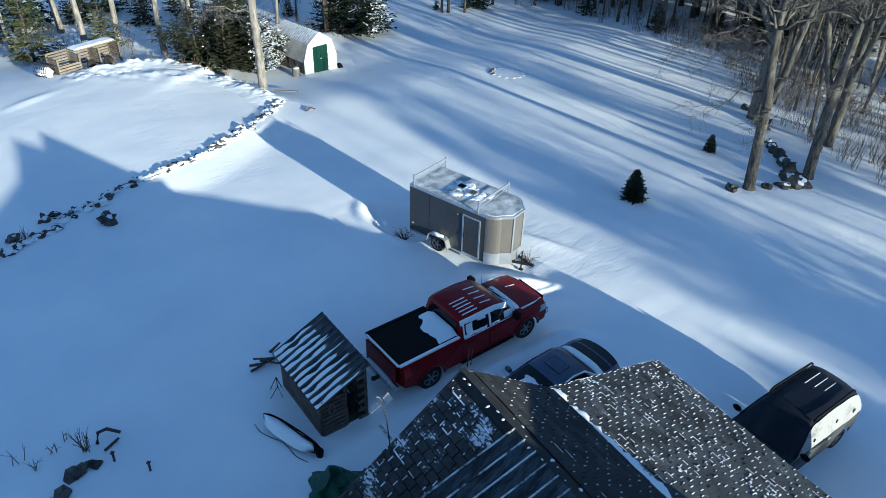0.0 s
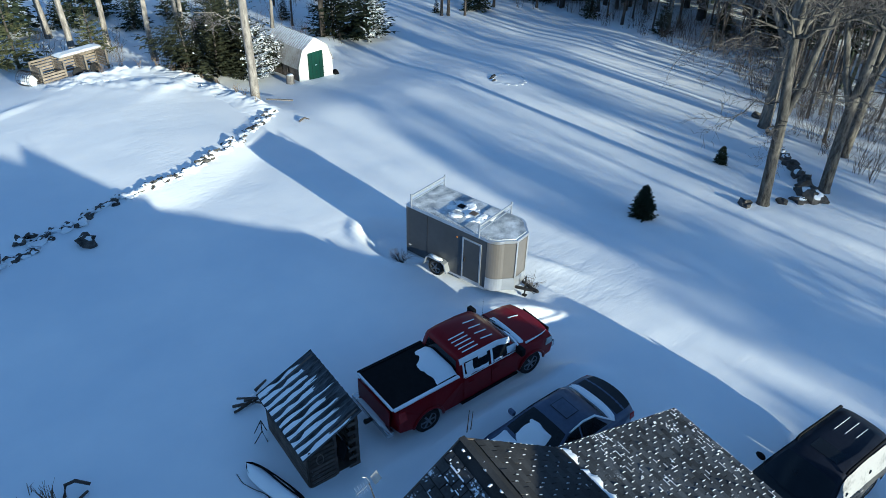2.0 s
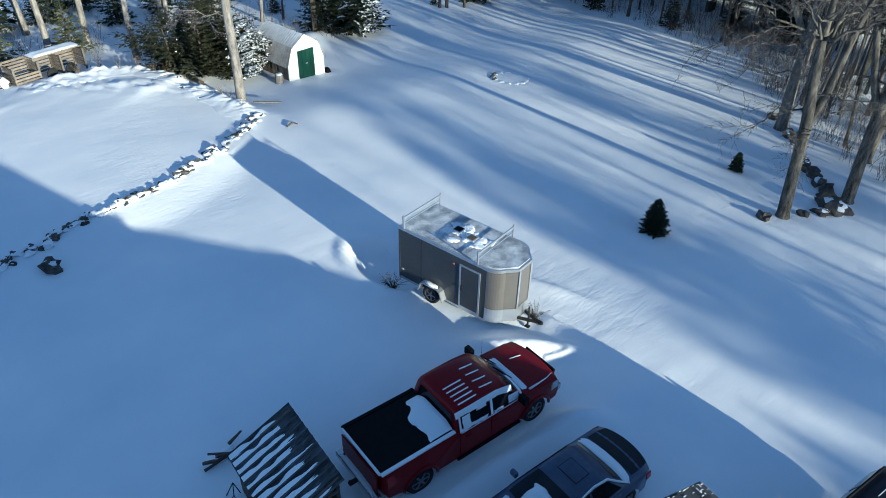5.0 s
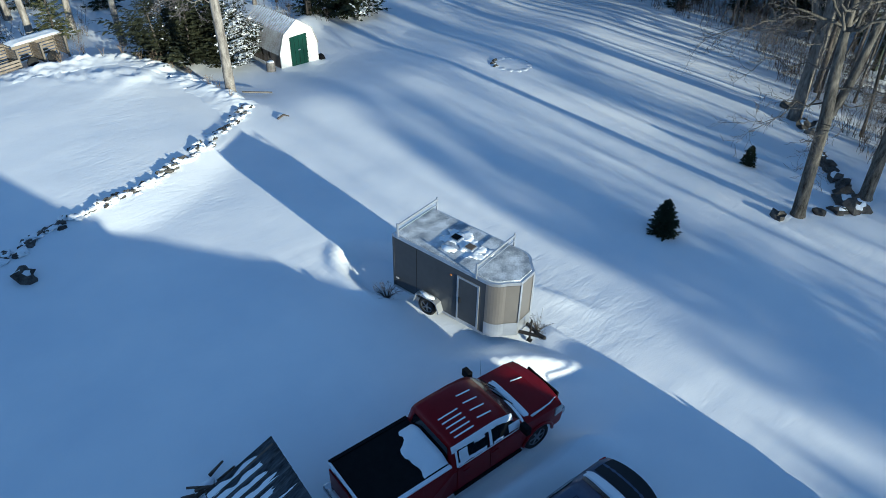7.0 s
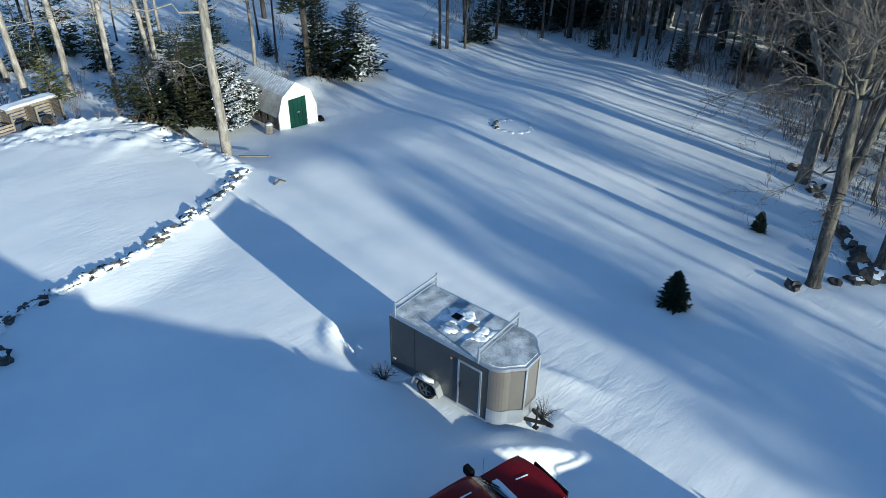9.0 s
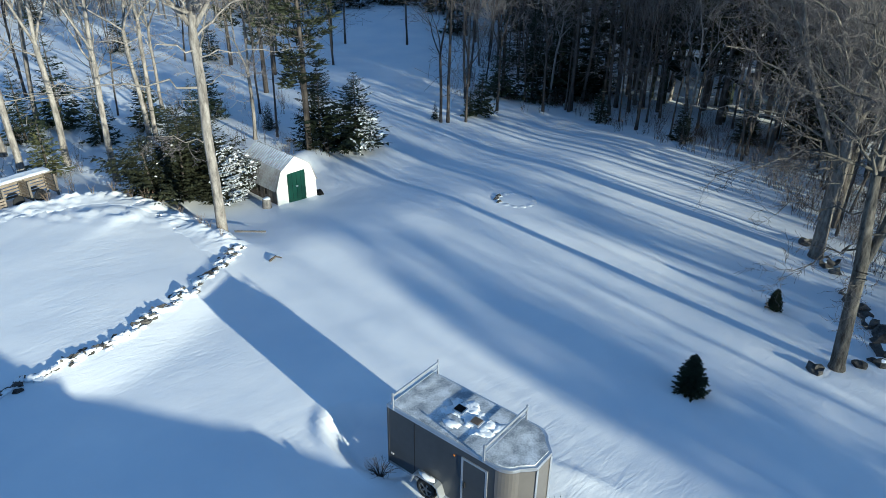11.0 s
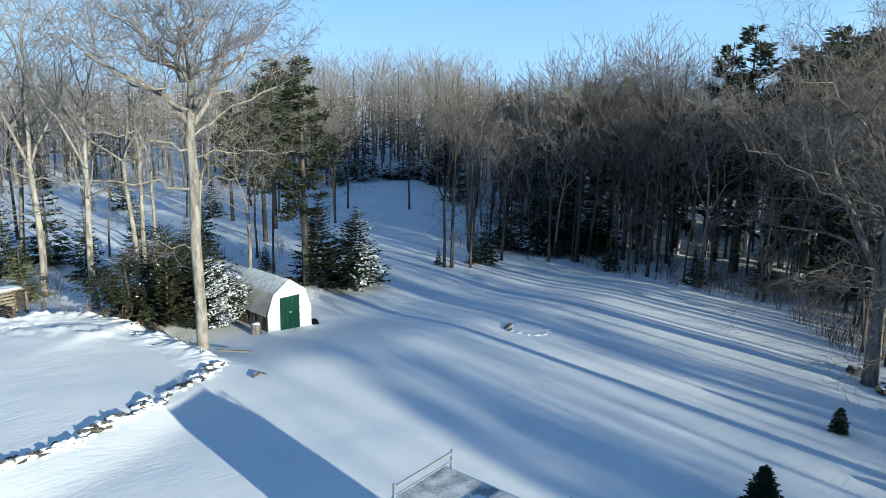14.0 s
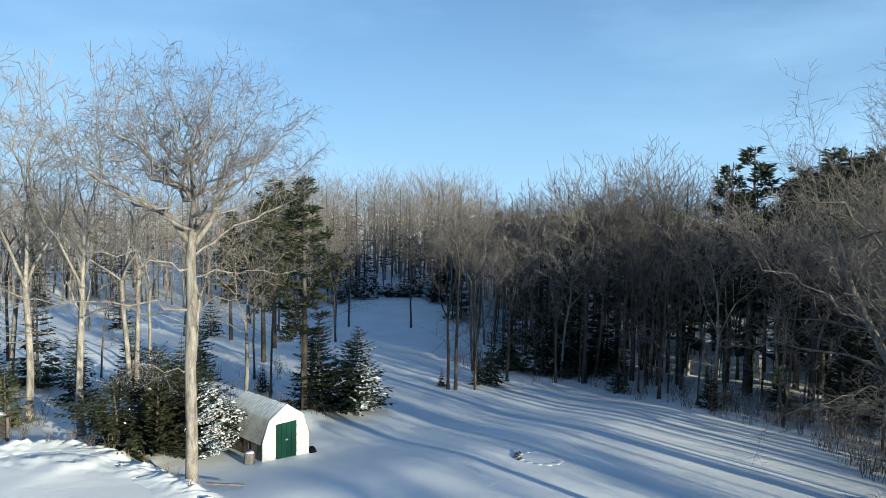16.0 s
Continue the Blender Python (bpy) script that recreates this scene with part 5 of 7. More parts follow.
    part("tailgate_rim", Build().beam((-2.93, -0.86, 1.4), (-2.93, 0.86, 1.4), 0.07, 0.05), SNOW, t, "tailgate top rimmed with snow", bevel=0.015)

    def bank(u, v):
        x = -0.79 - u * (0.78 + 0.42 * noise.noise(Vector((v * 3, 2.2, 0.4))) + 0.12 * noise.noise(Vector((v * 9, 7.2, 0.4)))) * (0.85 - 0.5 * (v - 0.35) ** 2)
        y = -0.8 + 1.42 * v
        return Vector((x, y, 1.4 + 0.13 * (1 - u) ** 0.8 * min(1, 6 * v, 6 * (1 - v)) + (0.03 if 0 < u < 1 else 0)))
    part("snow_bank", Build().grid(bank, 8, 16), SNOW, t, "bank of snow on the bed cover behind the cab", smooth=True)
    part("tailgate", Build().box(-3.0, -2.955, -0.78, 0.78, 0.68, 1.32), RED_PAINT, t, bevel=0.02)
    part("rear_bumper", Build().box(-3.14, -2.93, -0.92, 0.92, 0.48, 0.66), CHROME, t, bevel=0.03)
    part("bumper_snow", Build().blob((-3.05, -0.1, 0.67), (0.09, 0.75, 0.05), 3, 0.35, nu=12), SNOW, t, "snow lying on the bumper", smooth=True)
    part("hitch", Build().box(-3.3, -3.1, -0.05, 0.05, 0.4, 0.48).blob((-3.27, 0, 0.52), (0.04, 0.04, 0.04), 0, 0), STEEL_BLACK, t)
    part("front_bumper", Build().box(2.86, 3.04, -0.84, 0.84, 0.42, 0.66), CHROME, t, bevel=0.05)
    part("grille", Build().box(2.93, 2.99, -0.58, 0.58, 0.7, 1.02), PLASTIC, t, bevel=0.02)
    for k in range(5):
        y = -0.62 + k * 0.155
        part("roof_strip", Build().beam((-0.5, y, 1.94 - 0.02 * y * y), (0.06, y, 1.948 - 0.02 * y * y), 0.035, 0.014), SNOW, t, "strip of snow in a roof groove")
    for k in range(4):
        y = -0.5 + k * 0.27
        part("roof_strip", Build().beam((0.26, y, 1.955), (0.68, y, 1.9), 0.035, 0.014), SNOW, t, "strip of snow in a roof groove")
    part("cowl_snow", snow_patch(sh, (1.78, 1.24), (1.58, 1.26), -0.8, 0.7, 0.035, 2.0), SNOW, t, "snow along the foot of the windshield", smooth=True)
    part("side_snow", snow_patch(cab, (1.58, 1.27), (1.42, 1.4), -0.95, -0.1, 0.02, 4.0), SNOW, t, "snow on the windshield", smooth=True)
    edge = Build()

    def brim(u, v):
        x = -0.74 + 1.8 * u
        z = 1.9 - (0.17 + 0.04 * noise.noise(Vector((u * 14, 3, 0)))) * v - 0.34 * max(0.0, u - 0.72)
        y = w_cab(x, min(z, 1.88)) + 0.012 * min(1, 6 * min(v, 1 - v)) - 0.02 * (1 - v)
        return Vector((x, -y - 0.008, z + 0.012))
    edge.grid(brim, 30, 5)
    part("roof_edge_snow", edge, SNOW, t, "snow clinging along the roof edge", smooth=True)
    for x0, x1, z0, z1, sd in ((-0.6, 0.24, 1.3, 1.4, 3), (-0.55, -0.3, 1.35, 1.72, 5), (0.92, 1.27, 1.32, 1.55, 7), (0.44, 0.75, 1.3, 1.37, 9), (-0.1, 0.22, 1.66, 1.76, 11)):
        b = Build()
        b.grid(lambda u, v: Vector((x0 + (x1 - x0) * u + 0.04 * noise.noise(Vector((v * 4, sd, 0))), -(w_cab(x0 + (x1 - x0) * u, z0 + (z1 - z0) * v) + 0.014 + 0.01 * min(1, 8 * min(u, 1 - u, v, 1 - v))), z0 + (z1 - z0) * v + 0.05 * noise.noise(Vector((u * 4, sd, 3))))), 7, 5)
        part("window_snow", b, SNOW, t, "snow stuck to the side window", smooth=True)
    part("hood_streak", Build().beam((2.1, 0.35, 1.213), (2.45, 0.3, 1.182), 0.035, 0.01), SNOW, t, "streak of snow on the hood")
    part("hood_edge_snow", Build().tube([(1.75, -0.84, 1.235), (2.1, -0.82, 1.215), (2.45, -0.78, 1.185), (2.7, -0.7, 1.15)], [0.035, 0.025, 0.018, 0.01], 6), SNOW, t, "snow along the hood edge", smooth=True)
    for x0, x1 in ((0.33, 0.41), (-0.66, -0.6)):
        part("pillar_snow", Build().grid(lambda u, v: Vector((x0 + (x1 - x0) * u, -(w_cab(x0, 1.3 + 0.46 * v) + 0.016), 1.3 + 0.46 * v)), 2, 6), SNOW, t, "snow on the door pillar", smooth=True)
    part("sill_snow", Build().grid(lambda u, v: Vector((-0.62 + 1.9 * u, -(w_cab(0, 1.28) + 0.014 + 0.012 * math.sin(3.1 * v)), 1.25 + (0.035 + 0.012 * noise.noise(Vector((u * 16, 2, 0)))) * v)), 30, 3), SNOW, t, "snow along the window sills", smooth=True)
    part("antenna", Build().tube([(1.5, 0.85, 1.22), (1.62, 1.0, 1.75)], [0.006, 0.003], 4), PLASTIC, t)
    part("wiper", Build().beam((1.62, -0.3, 1.27), (1.34, 0.2, 1.49), 0.02, 0.015).beam((1.62, 0.35, 1.27), (1.36, 0.7, 1.47), 0.02, 0.015), PLASTIC, t)
    return t


def make_sedan():
    t = thing("sedan", pose(12.95, 8.45, ground(13.0, 8.45) - 0.08, 0, 0, 173.5) @ Matrix.Scale(1.05, 4), "grey frosted sedan with sky blue in its paint, half drifted in beside the house", "car")

    def w(x, z):
        return 0.9 * (1 - 0.05 * max(0.0, (z - 0.6) / 0.3) ** 2 - 0.05 * max(0.0, (0.45 - z) / 0.3)) - 0.1 * max(0.0, (abs(x) - 1.75) / 0.6) ** 2
    chain = [(2.36, 0.3), (2.4, 0.5), (2.36, 0.66), (2.2, 0.74), (1.6, 0.86), (1.0, 0.93), (-1.4, 0.98), (-1.9, 0.97), (-2.26, 0.94), (-2.36, 0.82), (-2.36, 0.35)]
    bottom = [(-2.0, 0.28)] + arch(-1.35, 0.38, 0.32, 0.28)[::-1] + [(0, 0.24)] + arch(1.45, 0.38, 0.32, 0.28)[::-1] + [(2.1, 0.28)]
    sh = Shell(chain, w, 0.22, 0.04, 0, 2.38)
    part("body", sh.build(bottom), GREY_PAINT, t, tidy=True, smooth=True)

    def wc(x, z):
        return 0.83 - 0.24 * max(0.0, (z - 0.92) / 0.5) ** 1.2
    cab = Shell([(1.15, 0.9), (0.7, 1.13), (0.25, 1.36), (0.0, 1.41), (-0.4, 1.43), (-0.72, 1.39), (-0.95, 1.25), (-1.42, 0.95)], wc, 0.08, 0.05, -0.15, 1.35)
    part("cabin", cab.build(), GREY_PAINT, t, tidy=True, smooth=True)
    part("windshield", cab.top_panel((1.08, 0.936), (0.3, 1.335), -0.9, 0.9), GLASS_DARK, t, smooth=True)
    part("rear_window", cab.top_panel((-0.98, 1.235), (-1.36, 0.99), -0.86, 0.86), GLASS_DARK, t, smooth=True)
    part("sunroof", cab.top_panel((0.0, 1.412), (-0.45, 1.43), -0.5, 0.5, 0.006), BLACK_PAINT, t, "closed dark sunroof", smooth=True)
    part("sunroof_cover", cab.top_panel((-0.02, 1.413), (-0.43, 1.43), -0.47, 0.47, 0.012), GREY_PAINT, t, smooth=True)
    for sd in (1, -1):
        part("front_window", cab.side_panel([(-0.12, 0.98), (0.78, 0.98), (0.28, 1.3), (-0.1, 1.36)], sd), GLASS_DARK, t, tidy=True)
        part("rear_side_window", cab.side_panel([(-1.05, 1.0), (-0.2, 0.98), (-0.18, 1.36), (-0.68, 1.34)], sd), GLASS_DARK, t, tidy=True)
        part("side_mirror", Build().box(0.62, 0.74, min(sd * 0.86, sd * 1.06), max(sd * 0.86, sd * 1.06), 0.94, 1.08), GREY_PAINT, t, bevel=0.03)
        part("door", sh.side_panel([(-0.15, 0.36), (0.85, 0.36), (0.9, 0.86), (-0.15, 0.9)], sd, 0.006), GREY_PAINT, t, tidy=True)
        part("rear_door", sh.side_panel([(-0.95, 0.5), (-0.19, 0.36), (-0.19, 0.9), (-1.05, 0.92)], sd, 0.006), GREY_PAINT, t, tidy=True)
        part("tail_light", sh.side_panel([(-2.12, 0.66), (-1.92, 0.68), (-1.92, 0.84), (-2.1, 0.84)], sd, 0.01), LAMP_RED, t, tidy=True)
        part("headlight", sh.side_panel([(1.84, 0.56), (2.1, 0.54), (2.06, 0.66), (1.84, 0.7)], sd, 0.01), LAMP_CLEAR, t, tidy=True)
        for x in (-1.35, 1.45):
            wheel(t, x, sd * 0.87, 0.32, 0.2, spokes=8)
    part("roof_edge_snow", Build().tube([cab.at(x, z, 0.99, 0.012) for x, z in ((0.2, 1.37), (-0.3, 1.43), (-0.72, 1.39), (-1.0, 1.21), (-1.4, 0.98))], [0.02, 0.028, 0.03, 0.03, 0.02], 6), SNOW, t, "thin snow along the roof edge", smooth=True)
    part("trunk_lid", sh.top_panel((-1.56, 0.98), (-2.26, 0.945), -0.84, 0.84, 0.006), BLACK_PAINT, t, "dark frosted trunk lid", smooth=True)
    part("rear_snow", snow_patch(cab, (-1.18, 1.115), (-1.56, 0.975), -0.95, 1.0, 0.04, 6.0), SNOW, t, "band of snow at the foot of the rear window", smooth=True)
    part("windshield_snow", snow_patch(cab, (1.12, 0.93), (0.5, 1.23), -0.55, 0.55, 0.1, 8.0), SNOW, t, "mound of snow on the windshield", smooth=True)
    part("hood_snow", snow_patch(sh, (2.2, 0.76), (1.1, 0.92), -0.9, 0.9, 0.1, 12.0), SNOW, t, "snow covering the hood", smooth=True)
    return t


def make_suv():
    t = thing("suv", pose(16.7, 2.95, ground(16.7, 2.95) - 0.33, 0, 0, 170.5) @ Matrix.Scale(1.02, 4), "black-roofed sport utility vehicle with its side plastered white by snow", "car")

    def w(x, z):
        return 0.93 * (1 - 0.05 * max(0.0, (z - 0.8) / 0.4) ** 2 - 0.04 * max(0.0, (0.5 - z) / 0.3)) - 0.1 * max(0.0, (abs(x) - 1.8) / 0.6) ** 2
    chain = [(2.3, 0.4), (2.36, 0.62), (2.32, 0.85), (2.15, 0.96), (1.5, 1.05), (1.0, 1.1), (-2.2, 1.12), (-2.32, 1.05), (-2.36, 0.4)]
    bottom = [(-2.0, 0.4)] + arch(-1.4, 0.42, 0.37, 0.38)[::-1] + [(0, 0.36)] + arch(1.42, 0.42, 0.37, 0.38)[::-1] + [(2.05, 0.4)]
    sh = Shell(chain, w, 0.18, 0.03, 0, 2.36)
    part("body", sh.build(bottom), BLACK_PAINT, t, tidy=True)

    def wc(x, z):
        return 0.9 - 0.25 * max(0.0, (z - 1.08) / 0.68) ** 1.3
    cab = Shell([(1.2, 1.06), (0.75, 1.38), (0.38, 1.66), (0.1, 1.74), (-0.8, 1.78), (-1.7, 1.76), (-2.05, 1.7), (-2.2, 1.5), (-2.3, 1.08)], wc, 0.12, 0.07, -0.6, 1.7)
    part("cabin", cab.build(), ROOF_BLACK, t, tidy=True, smooth=True)
    part("windshield", cab.top_panel((1.14, 1.105), (0.42, 1.63), -0.9, 0.9), GLASS_DARK, t, smooth=True)
    part("sunroof", cab.top_panel((0.02, 1.745), (-0.42, 1.765), -0.55, 0.55), GLASS_DARK, t, smooth=True)
    for sd in (1, -1):
        part("front_window", cab.side_panel([(0.0, 1.16), (0.92, 1.14), (0.4, 1.54), (0.02, 1.62)], sd), GLASS_DARK, t, tidy=True)
        part("rear_side_window", cab.side_panel([(-1.0, 1.16), (-0.08, 1.16), (-0.06, 1.62), (-1.0, 1.64)], sd), GLASS_DARK, t, tidy=True)
        part("quarter_window", cab.side_panel([(-2.05, 1.2), (-1.1, 1.17), (-1.1, 1.63), (-1.9, 1.6)], sd), GLASS_DARK, t, tidy=True)
        rail = Build().tube([(0.1, sd * 0.66, 1.73), (0.0, sd * 0.66, 1.82), (-1.8, sd * 0.64, 1.83), (-1.9, sd * 0.64, 1.74)], [0.032] * 4, 6)
        part("roof_rail", rail, PLASTIC, t, smooth=True)
        part("side_mirror", Build().blob((0.8, sd * 1.04, 1.16), (0.07, 0.14, 0.09), 2, 0.05, nu=10, nv=8), PLASTIC, t, smooth=True)
        part("cladding", sh.side_panel([(-2.3, 0.42), (-1.85, 0.44), (-1.75, 0.66), (-1.4, 0.82), (-1.02, 0.66), (-0.95, 0.4), (0.95, 0.4), (1.04, 0.66), (1.42, 0.82), (1.8, 0.66), (1.9, 0.46), (2.2, 0.46), (2.2, 0.64), (1.9, 0.92), (-2.22, 1.02)], sd, 0.012), GREY_CLAD, t, "grey lower cladding", tidy=True)
        for x in (-1.4, 1.42):
            wheel(t, x, sd * 0.9, 0.36, 0.22)
            part("wheel_well", Build().box(x - 0.38, x + 0.38, min(sd * 0.5, sd * 0.72), max(sd * 0.5, sd * 0.72), 0.4, 0.76), PLASTIC, t)
    for k in range(3):
        y = -0.3 + k * 0.24
        part("roof_strip", Build().beam((-0.95 - 0.1 * k, y, 1.782), (-1.7, y, 1.77), 0.014, 0.008), SNOW, t, "thin line of snow in a roof groove")
    # wind-packed snow over the sunny flank and its windows
    tops = sorted((x, z) for x, z in cab.chain)

    def flank(u, v):
        x = -2.24 + 3.3 * u
        top = float(np.interp(x, [q[0] for q in tops], [q[1] for q in tops])) - 0.07
        low = 1.07 + 0.03 * noise.noise(Vector((x * 3, 7, 0)))
        z = low + (max(top, low + 0.04) - low) * v
        q = sh.at(x, z, 1.0) if z < 1.08 else cab.at(x, z, 1.0)
        q.z = z
        q.y = max(w(x, z) if z < 1.12 else 0, wc(x, max(z, 1.08))) + 0.012 + 0.01 * noise.noise(Vector((x * 3, z * 3, 1)))
        return q
    part("side_snow", Build().grid(flank, 34, 12), SIDE_FROST, t, "white wind-packed snow plastered over the side", smooth=True)
    for x, z in ((0.3, 0.92), (-0.62, 0.94)):
        part("door_handle", Build().box(x, x + 0.14, w(x, z) - 0.02, w(x, z) + 0.045, z, z + 0.045), SIDE_FROST, t, bevel=0.012)
    for x, z, r in ((0.15, 1.24, 0.05), (-0.9, 1.32, 0.06), (-1.75, 1.25, 0.07)):
        part("bare_patch", Build().blob((x, wc(x, z) + 0.015, z), (r, 0.012, r * 1.3), x, 0.5, nu=10, nv=6), GLASS_DARK, t, "dark glass showing through the snow", smooth=True)
    part("tailgate", Build().box(-2.4, -2.34, -0.7, 0.7, 0.55, 1.05), BLACK_PAINT, t, bevel=0.02)
    return t


make_truck()
make_sedan()
make_suv()


# ---- cargo trailer ----
def make_trailer():
    t = thing("cargo_trailer", pose(17.2, 18.4, ground(17, 18.0) + 0.38, 0, 0, -82.8), "charcoal enclosed cargo trailer with rounded nose and frosted roof racks", "trailer")
    W, Z0, Z1 = 0.96, 0.3, 2.42
    plan = [(0.0, -W), (3.68, -W)]
    for i in range(1, 8):
        a = -math.pi / 2 + i * (math.pi / 2 - 0.42) / 7
        plan.append((3.68 + 0.56 * math.cos(a), -W + 0.52 + 0.52 * math.sin(a)))
    plan.append((4.5, -0.34))
    plan += [(x, -y) for x, y in plan[::-1]]

    def wall(pl, z0, z1, closed=True):
        b = Build()
        n = len(pl)
        b.v = [(x, y, z0) for x, y in pl] + [(x, y, z1) for x, y in pl]
        b.f = [(i, (i + 1) % n, (i + 1) % n + n, i + n) for i in range(n if closed else n - 1)]
        return b
    rear = [p for p in plan if p[0] <= 3.63]
    body = wall(plan, Z0, Z1)
    body.f.append(tuple(range(len(plan)))[::-1])
    part("body", body, TRAILER_SKIN, t, tidy=True)
    grow_plan = [(x + (0.006 if x > 3.7 else 0.0), y + math.copysign(0.005, y)) for x, y in plan]
    front = [p for p in grow_plan if p[0] > 3.6]
    part("nose_panel", wall(front, 0.82, 2.3, False), TRAILER_NOSE, t, "pewter curved nose")
    big = [(x + (0.015 if x > 3.7 else 0.0), y + math.copysign(0.012, y)) for x, y in front]
    part("stone_guard", wall(big, 0.32, 0.84, False), ALU, t, "bright metal stone guard round the nose")
    for sg in (-1, 1):
        part("nose_trim", Build().beam((4.525, sg * 0.33, 0.84), (4.525, sg * 0.33, 2.32), 0.09, 0.012), ALU, t)
    # roof plate and its trim
    def plate(pl, z, th):
        b = Build()
        n = len(pl)
        b.v = [(x, y, z) for x, y in pl] + [(x, y, z + th) for x, y in pl]
        b.f = [(i, (i + 1) % n, (i + 1) % n + n, i + n) for i in range(n)] + [tuple(range(n))[::-1], tuple(range(n, 2 * n))]
        return b
    part("roof_trim", plate([(x * 1.006 - 0.012, y * 1.02) for x, y in plan], Z1 - 0.1, 0.11), ALU, t, "bright metal roof trim", tidy=True)
    part("roof", plate([(0.06 + x * 0.97, y * 0.94) for x, y in plan], Z1 + 0.005, 0.03), ROOF_FROST, t, "frost-coated metal roof", tidy=True)
    side = -W
    # side door with frame
    d = part("side_door", Build().box(2.69, 3.4, side - 0.025, side + 0.01, 0.42, 2.04), TRAILER_SKIN, t, bevel=0.01)
    fr = Build().box(2.63, 2.69, side - 0.03, side, 0.36, 2.1).box(3.4, 3.46, side - 0.03, side, 0.36, 2.1).box(2.69, 3.4, side - 0.03, side, 2.04, 2.1).box(2.69, 3.4, side - 0.03, side, 0.36, 0.42)
    part("door_frame", fr, ALU, d)
    part("latch", Build().box(2.72, 2.78, side - 0.06, side - 0.02, 1.1, 1.28), STEEL_BLACK, d)
    part("bottom_rail", Build().box(0.0, 3.7, side - 0.012, side + 0.02, 0.26, 0.34).box(0.0, 3.7, W - 0.02, W + 0.012, 0.26, 0.34), ALU, t)
    part("rear_post", Build().box(-0.02, 0.04, side - 0.012, side + 0.06, 0.26, 2.38), TRAILER_SKIN, t)
    part("rear_post", Build().box(-0.02, 0.04, W - 0.06, W + 0.012, 0.26, 2.38), TRAILER_SKIN, t)
    part("rear_door", Build().box(-0.04, -0.002, -0.86, 0.86, 0.36, 2.25), TRAILER_SKIN, t, bevel=0.01)
    part("panel_seam", Build().box(0.98, 1.0, side - 0.004, side + 0.01, 0.34, 2.28).box(1.2, 1.215, side - 0.004, side + 0.01, 0.34, 0.7), STEEL_BLACK, t)
    part("marker_light", Build().box(0.1, 0.2, side - 0.02, side, 0.66, 0.71), LAMP_CLEAR, t)
    part("marker_light", Build().box(2.35, 2.4, side - 0.02, side, 1.96, 2.0), LAMP_AMBER, t)
    part("marker_light", Build().box(3.7, 3.78, side - 0.0, side + 0.05, 2.3, 2.34), LAMP_AMBER, t)
    for sg in (-1, 1):
        f = Build()
        prof = [(1.0, 0.34), (1.12, 0.68), (1.24, 0.74), (1.86, 0.74), (1.98, 0.68), (2.1, 0.34)]
        inner = [(x * 0.94 + 1.55 * 0.06, z - 0.03) for x, z in prof]
        y0, y1 = sg * W, sg * (W + 0.24)
        n = len(prof)
        f.v = [(x, y, z) for y in (y0, y1) for x, z in prof] + [(x, y, z) for y in (y0, y1) for x, z in inner]
        for i in range(n - 1):
            f.f += [(i, i + 1, n + i + 1, n + i), (2 * n + i, 3 * n + i, 3 * n + i + 1, 2 * n + i + 1), (n + i, n + i + 1, 3 * n + i + 1, 3 * n + i)]
        part("fender", f, ALU, t, "bright metal fender capped with snow", tidy=True)
        wheel(t, 1.55, sg * (W + 0.2), 0.34, 0.19, spokes=5)
        part("fender_snow", Build().blob((1.55, sg * (W + 0.12), 0.75), (0.3, 0.1, 0.05), 2, 0.3), SNOW, t, "snow on the fender", smooth=True)
    # ladder racks across the roof
    for x in (0.22, 3.32):
        rk = Build().beam((x, -W - 0.01, Z1 + 0.4), (x, W + 0.01, Z1 + 0.4), 0.05, 0.08)
        rack = part("ladder_rack", rk, ALU, t, "bright metal ladder rack bar", bevel=0.008)
        for sg in (-1, 1):
            part("post", Build().beam((x, sg * (W + 0.015), Z1 - 0.08), (x, sg * (W + 0.015), Z1 + 0.5), 0.045, 0.05), ALU, rack)
        part("lower_bar", Build().beam((x, -W, Z1 + 0.2), (x, W, Z1 + 0.2), 0.03, 0.03), ALU, rack)
    # roof vents in a heap of drifted snow
    heap = Build()
    rr = random.Random(4)
    for k in range(44):
        heap.blob((1.7 + rr.gauss(0.45, 0.38), rr.gauss(0.0, 0.24), Z1 + 0.035), (rr.uniform(0.1, 0.26), rr.uniform(0.08, 0.2), rr.uniform(0.008, 0.028)), k, 0.6, nu=10, nv=5)
    part("roof_snow", heap, SNOW, t, "patchy snow on the roof round the vents", smooth=True)["kind"] = "stuff"
    for x, y, c in ((1.75, 0.08, PLASTIC), (2.4, -0.04, WOOD_DARK)):
        v = part("roof_vent", Build().box(x - 0.17, x + 0.17, y - 0.16, y + 0.16, Z1 + 0.02, Z1 + 0.11), ALU, t, bevel=0.02)
        part("lid", Build().box(x - 0.13, x + 0.13, y - 0.12, y + 0.12, Z1 + 0.108, Z1 + 0.125), c, v)
    # tongue, coupler and jack
    tg = Build().beam((3.7, -0.5, 0.36), (5.1, -0.03, 0.4), 0.06, 0.1).beam((3.7, 0.5, 0.36), (5.1, 0.03, 0.4), 0.06, 0.1)
    tongue = part("tongue", tg, STEEL_BLACK, t)
    part("coupler", Build().beam((5.0, 0, 0.42), (5.3, 0, 0.42), 0.09, 0.1).blob((5.3, 0, 0.42), (0.07, 0.07, 0.06), 0, 0), STEEL_BLACK, tongue)
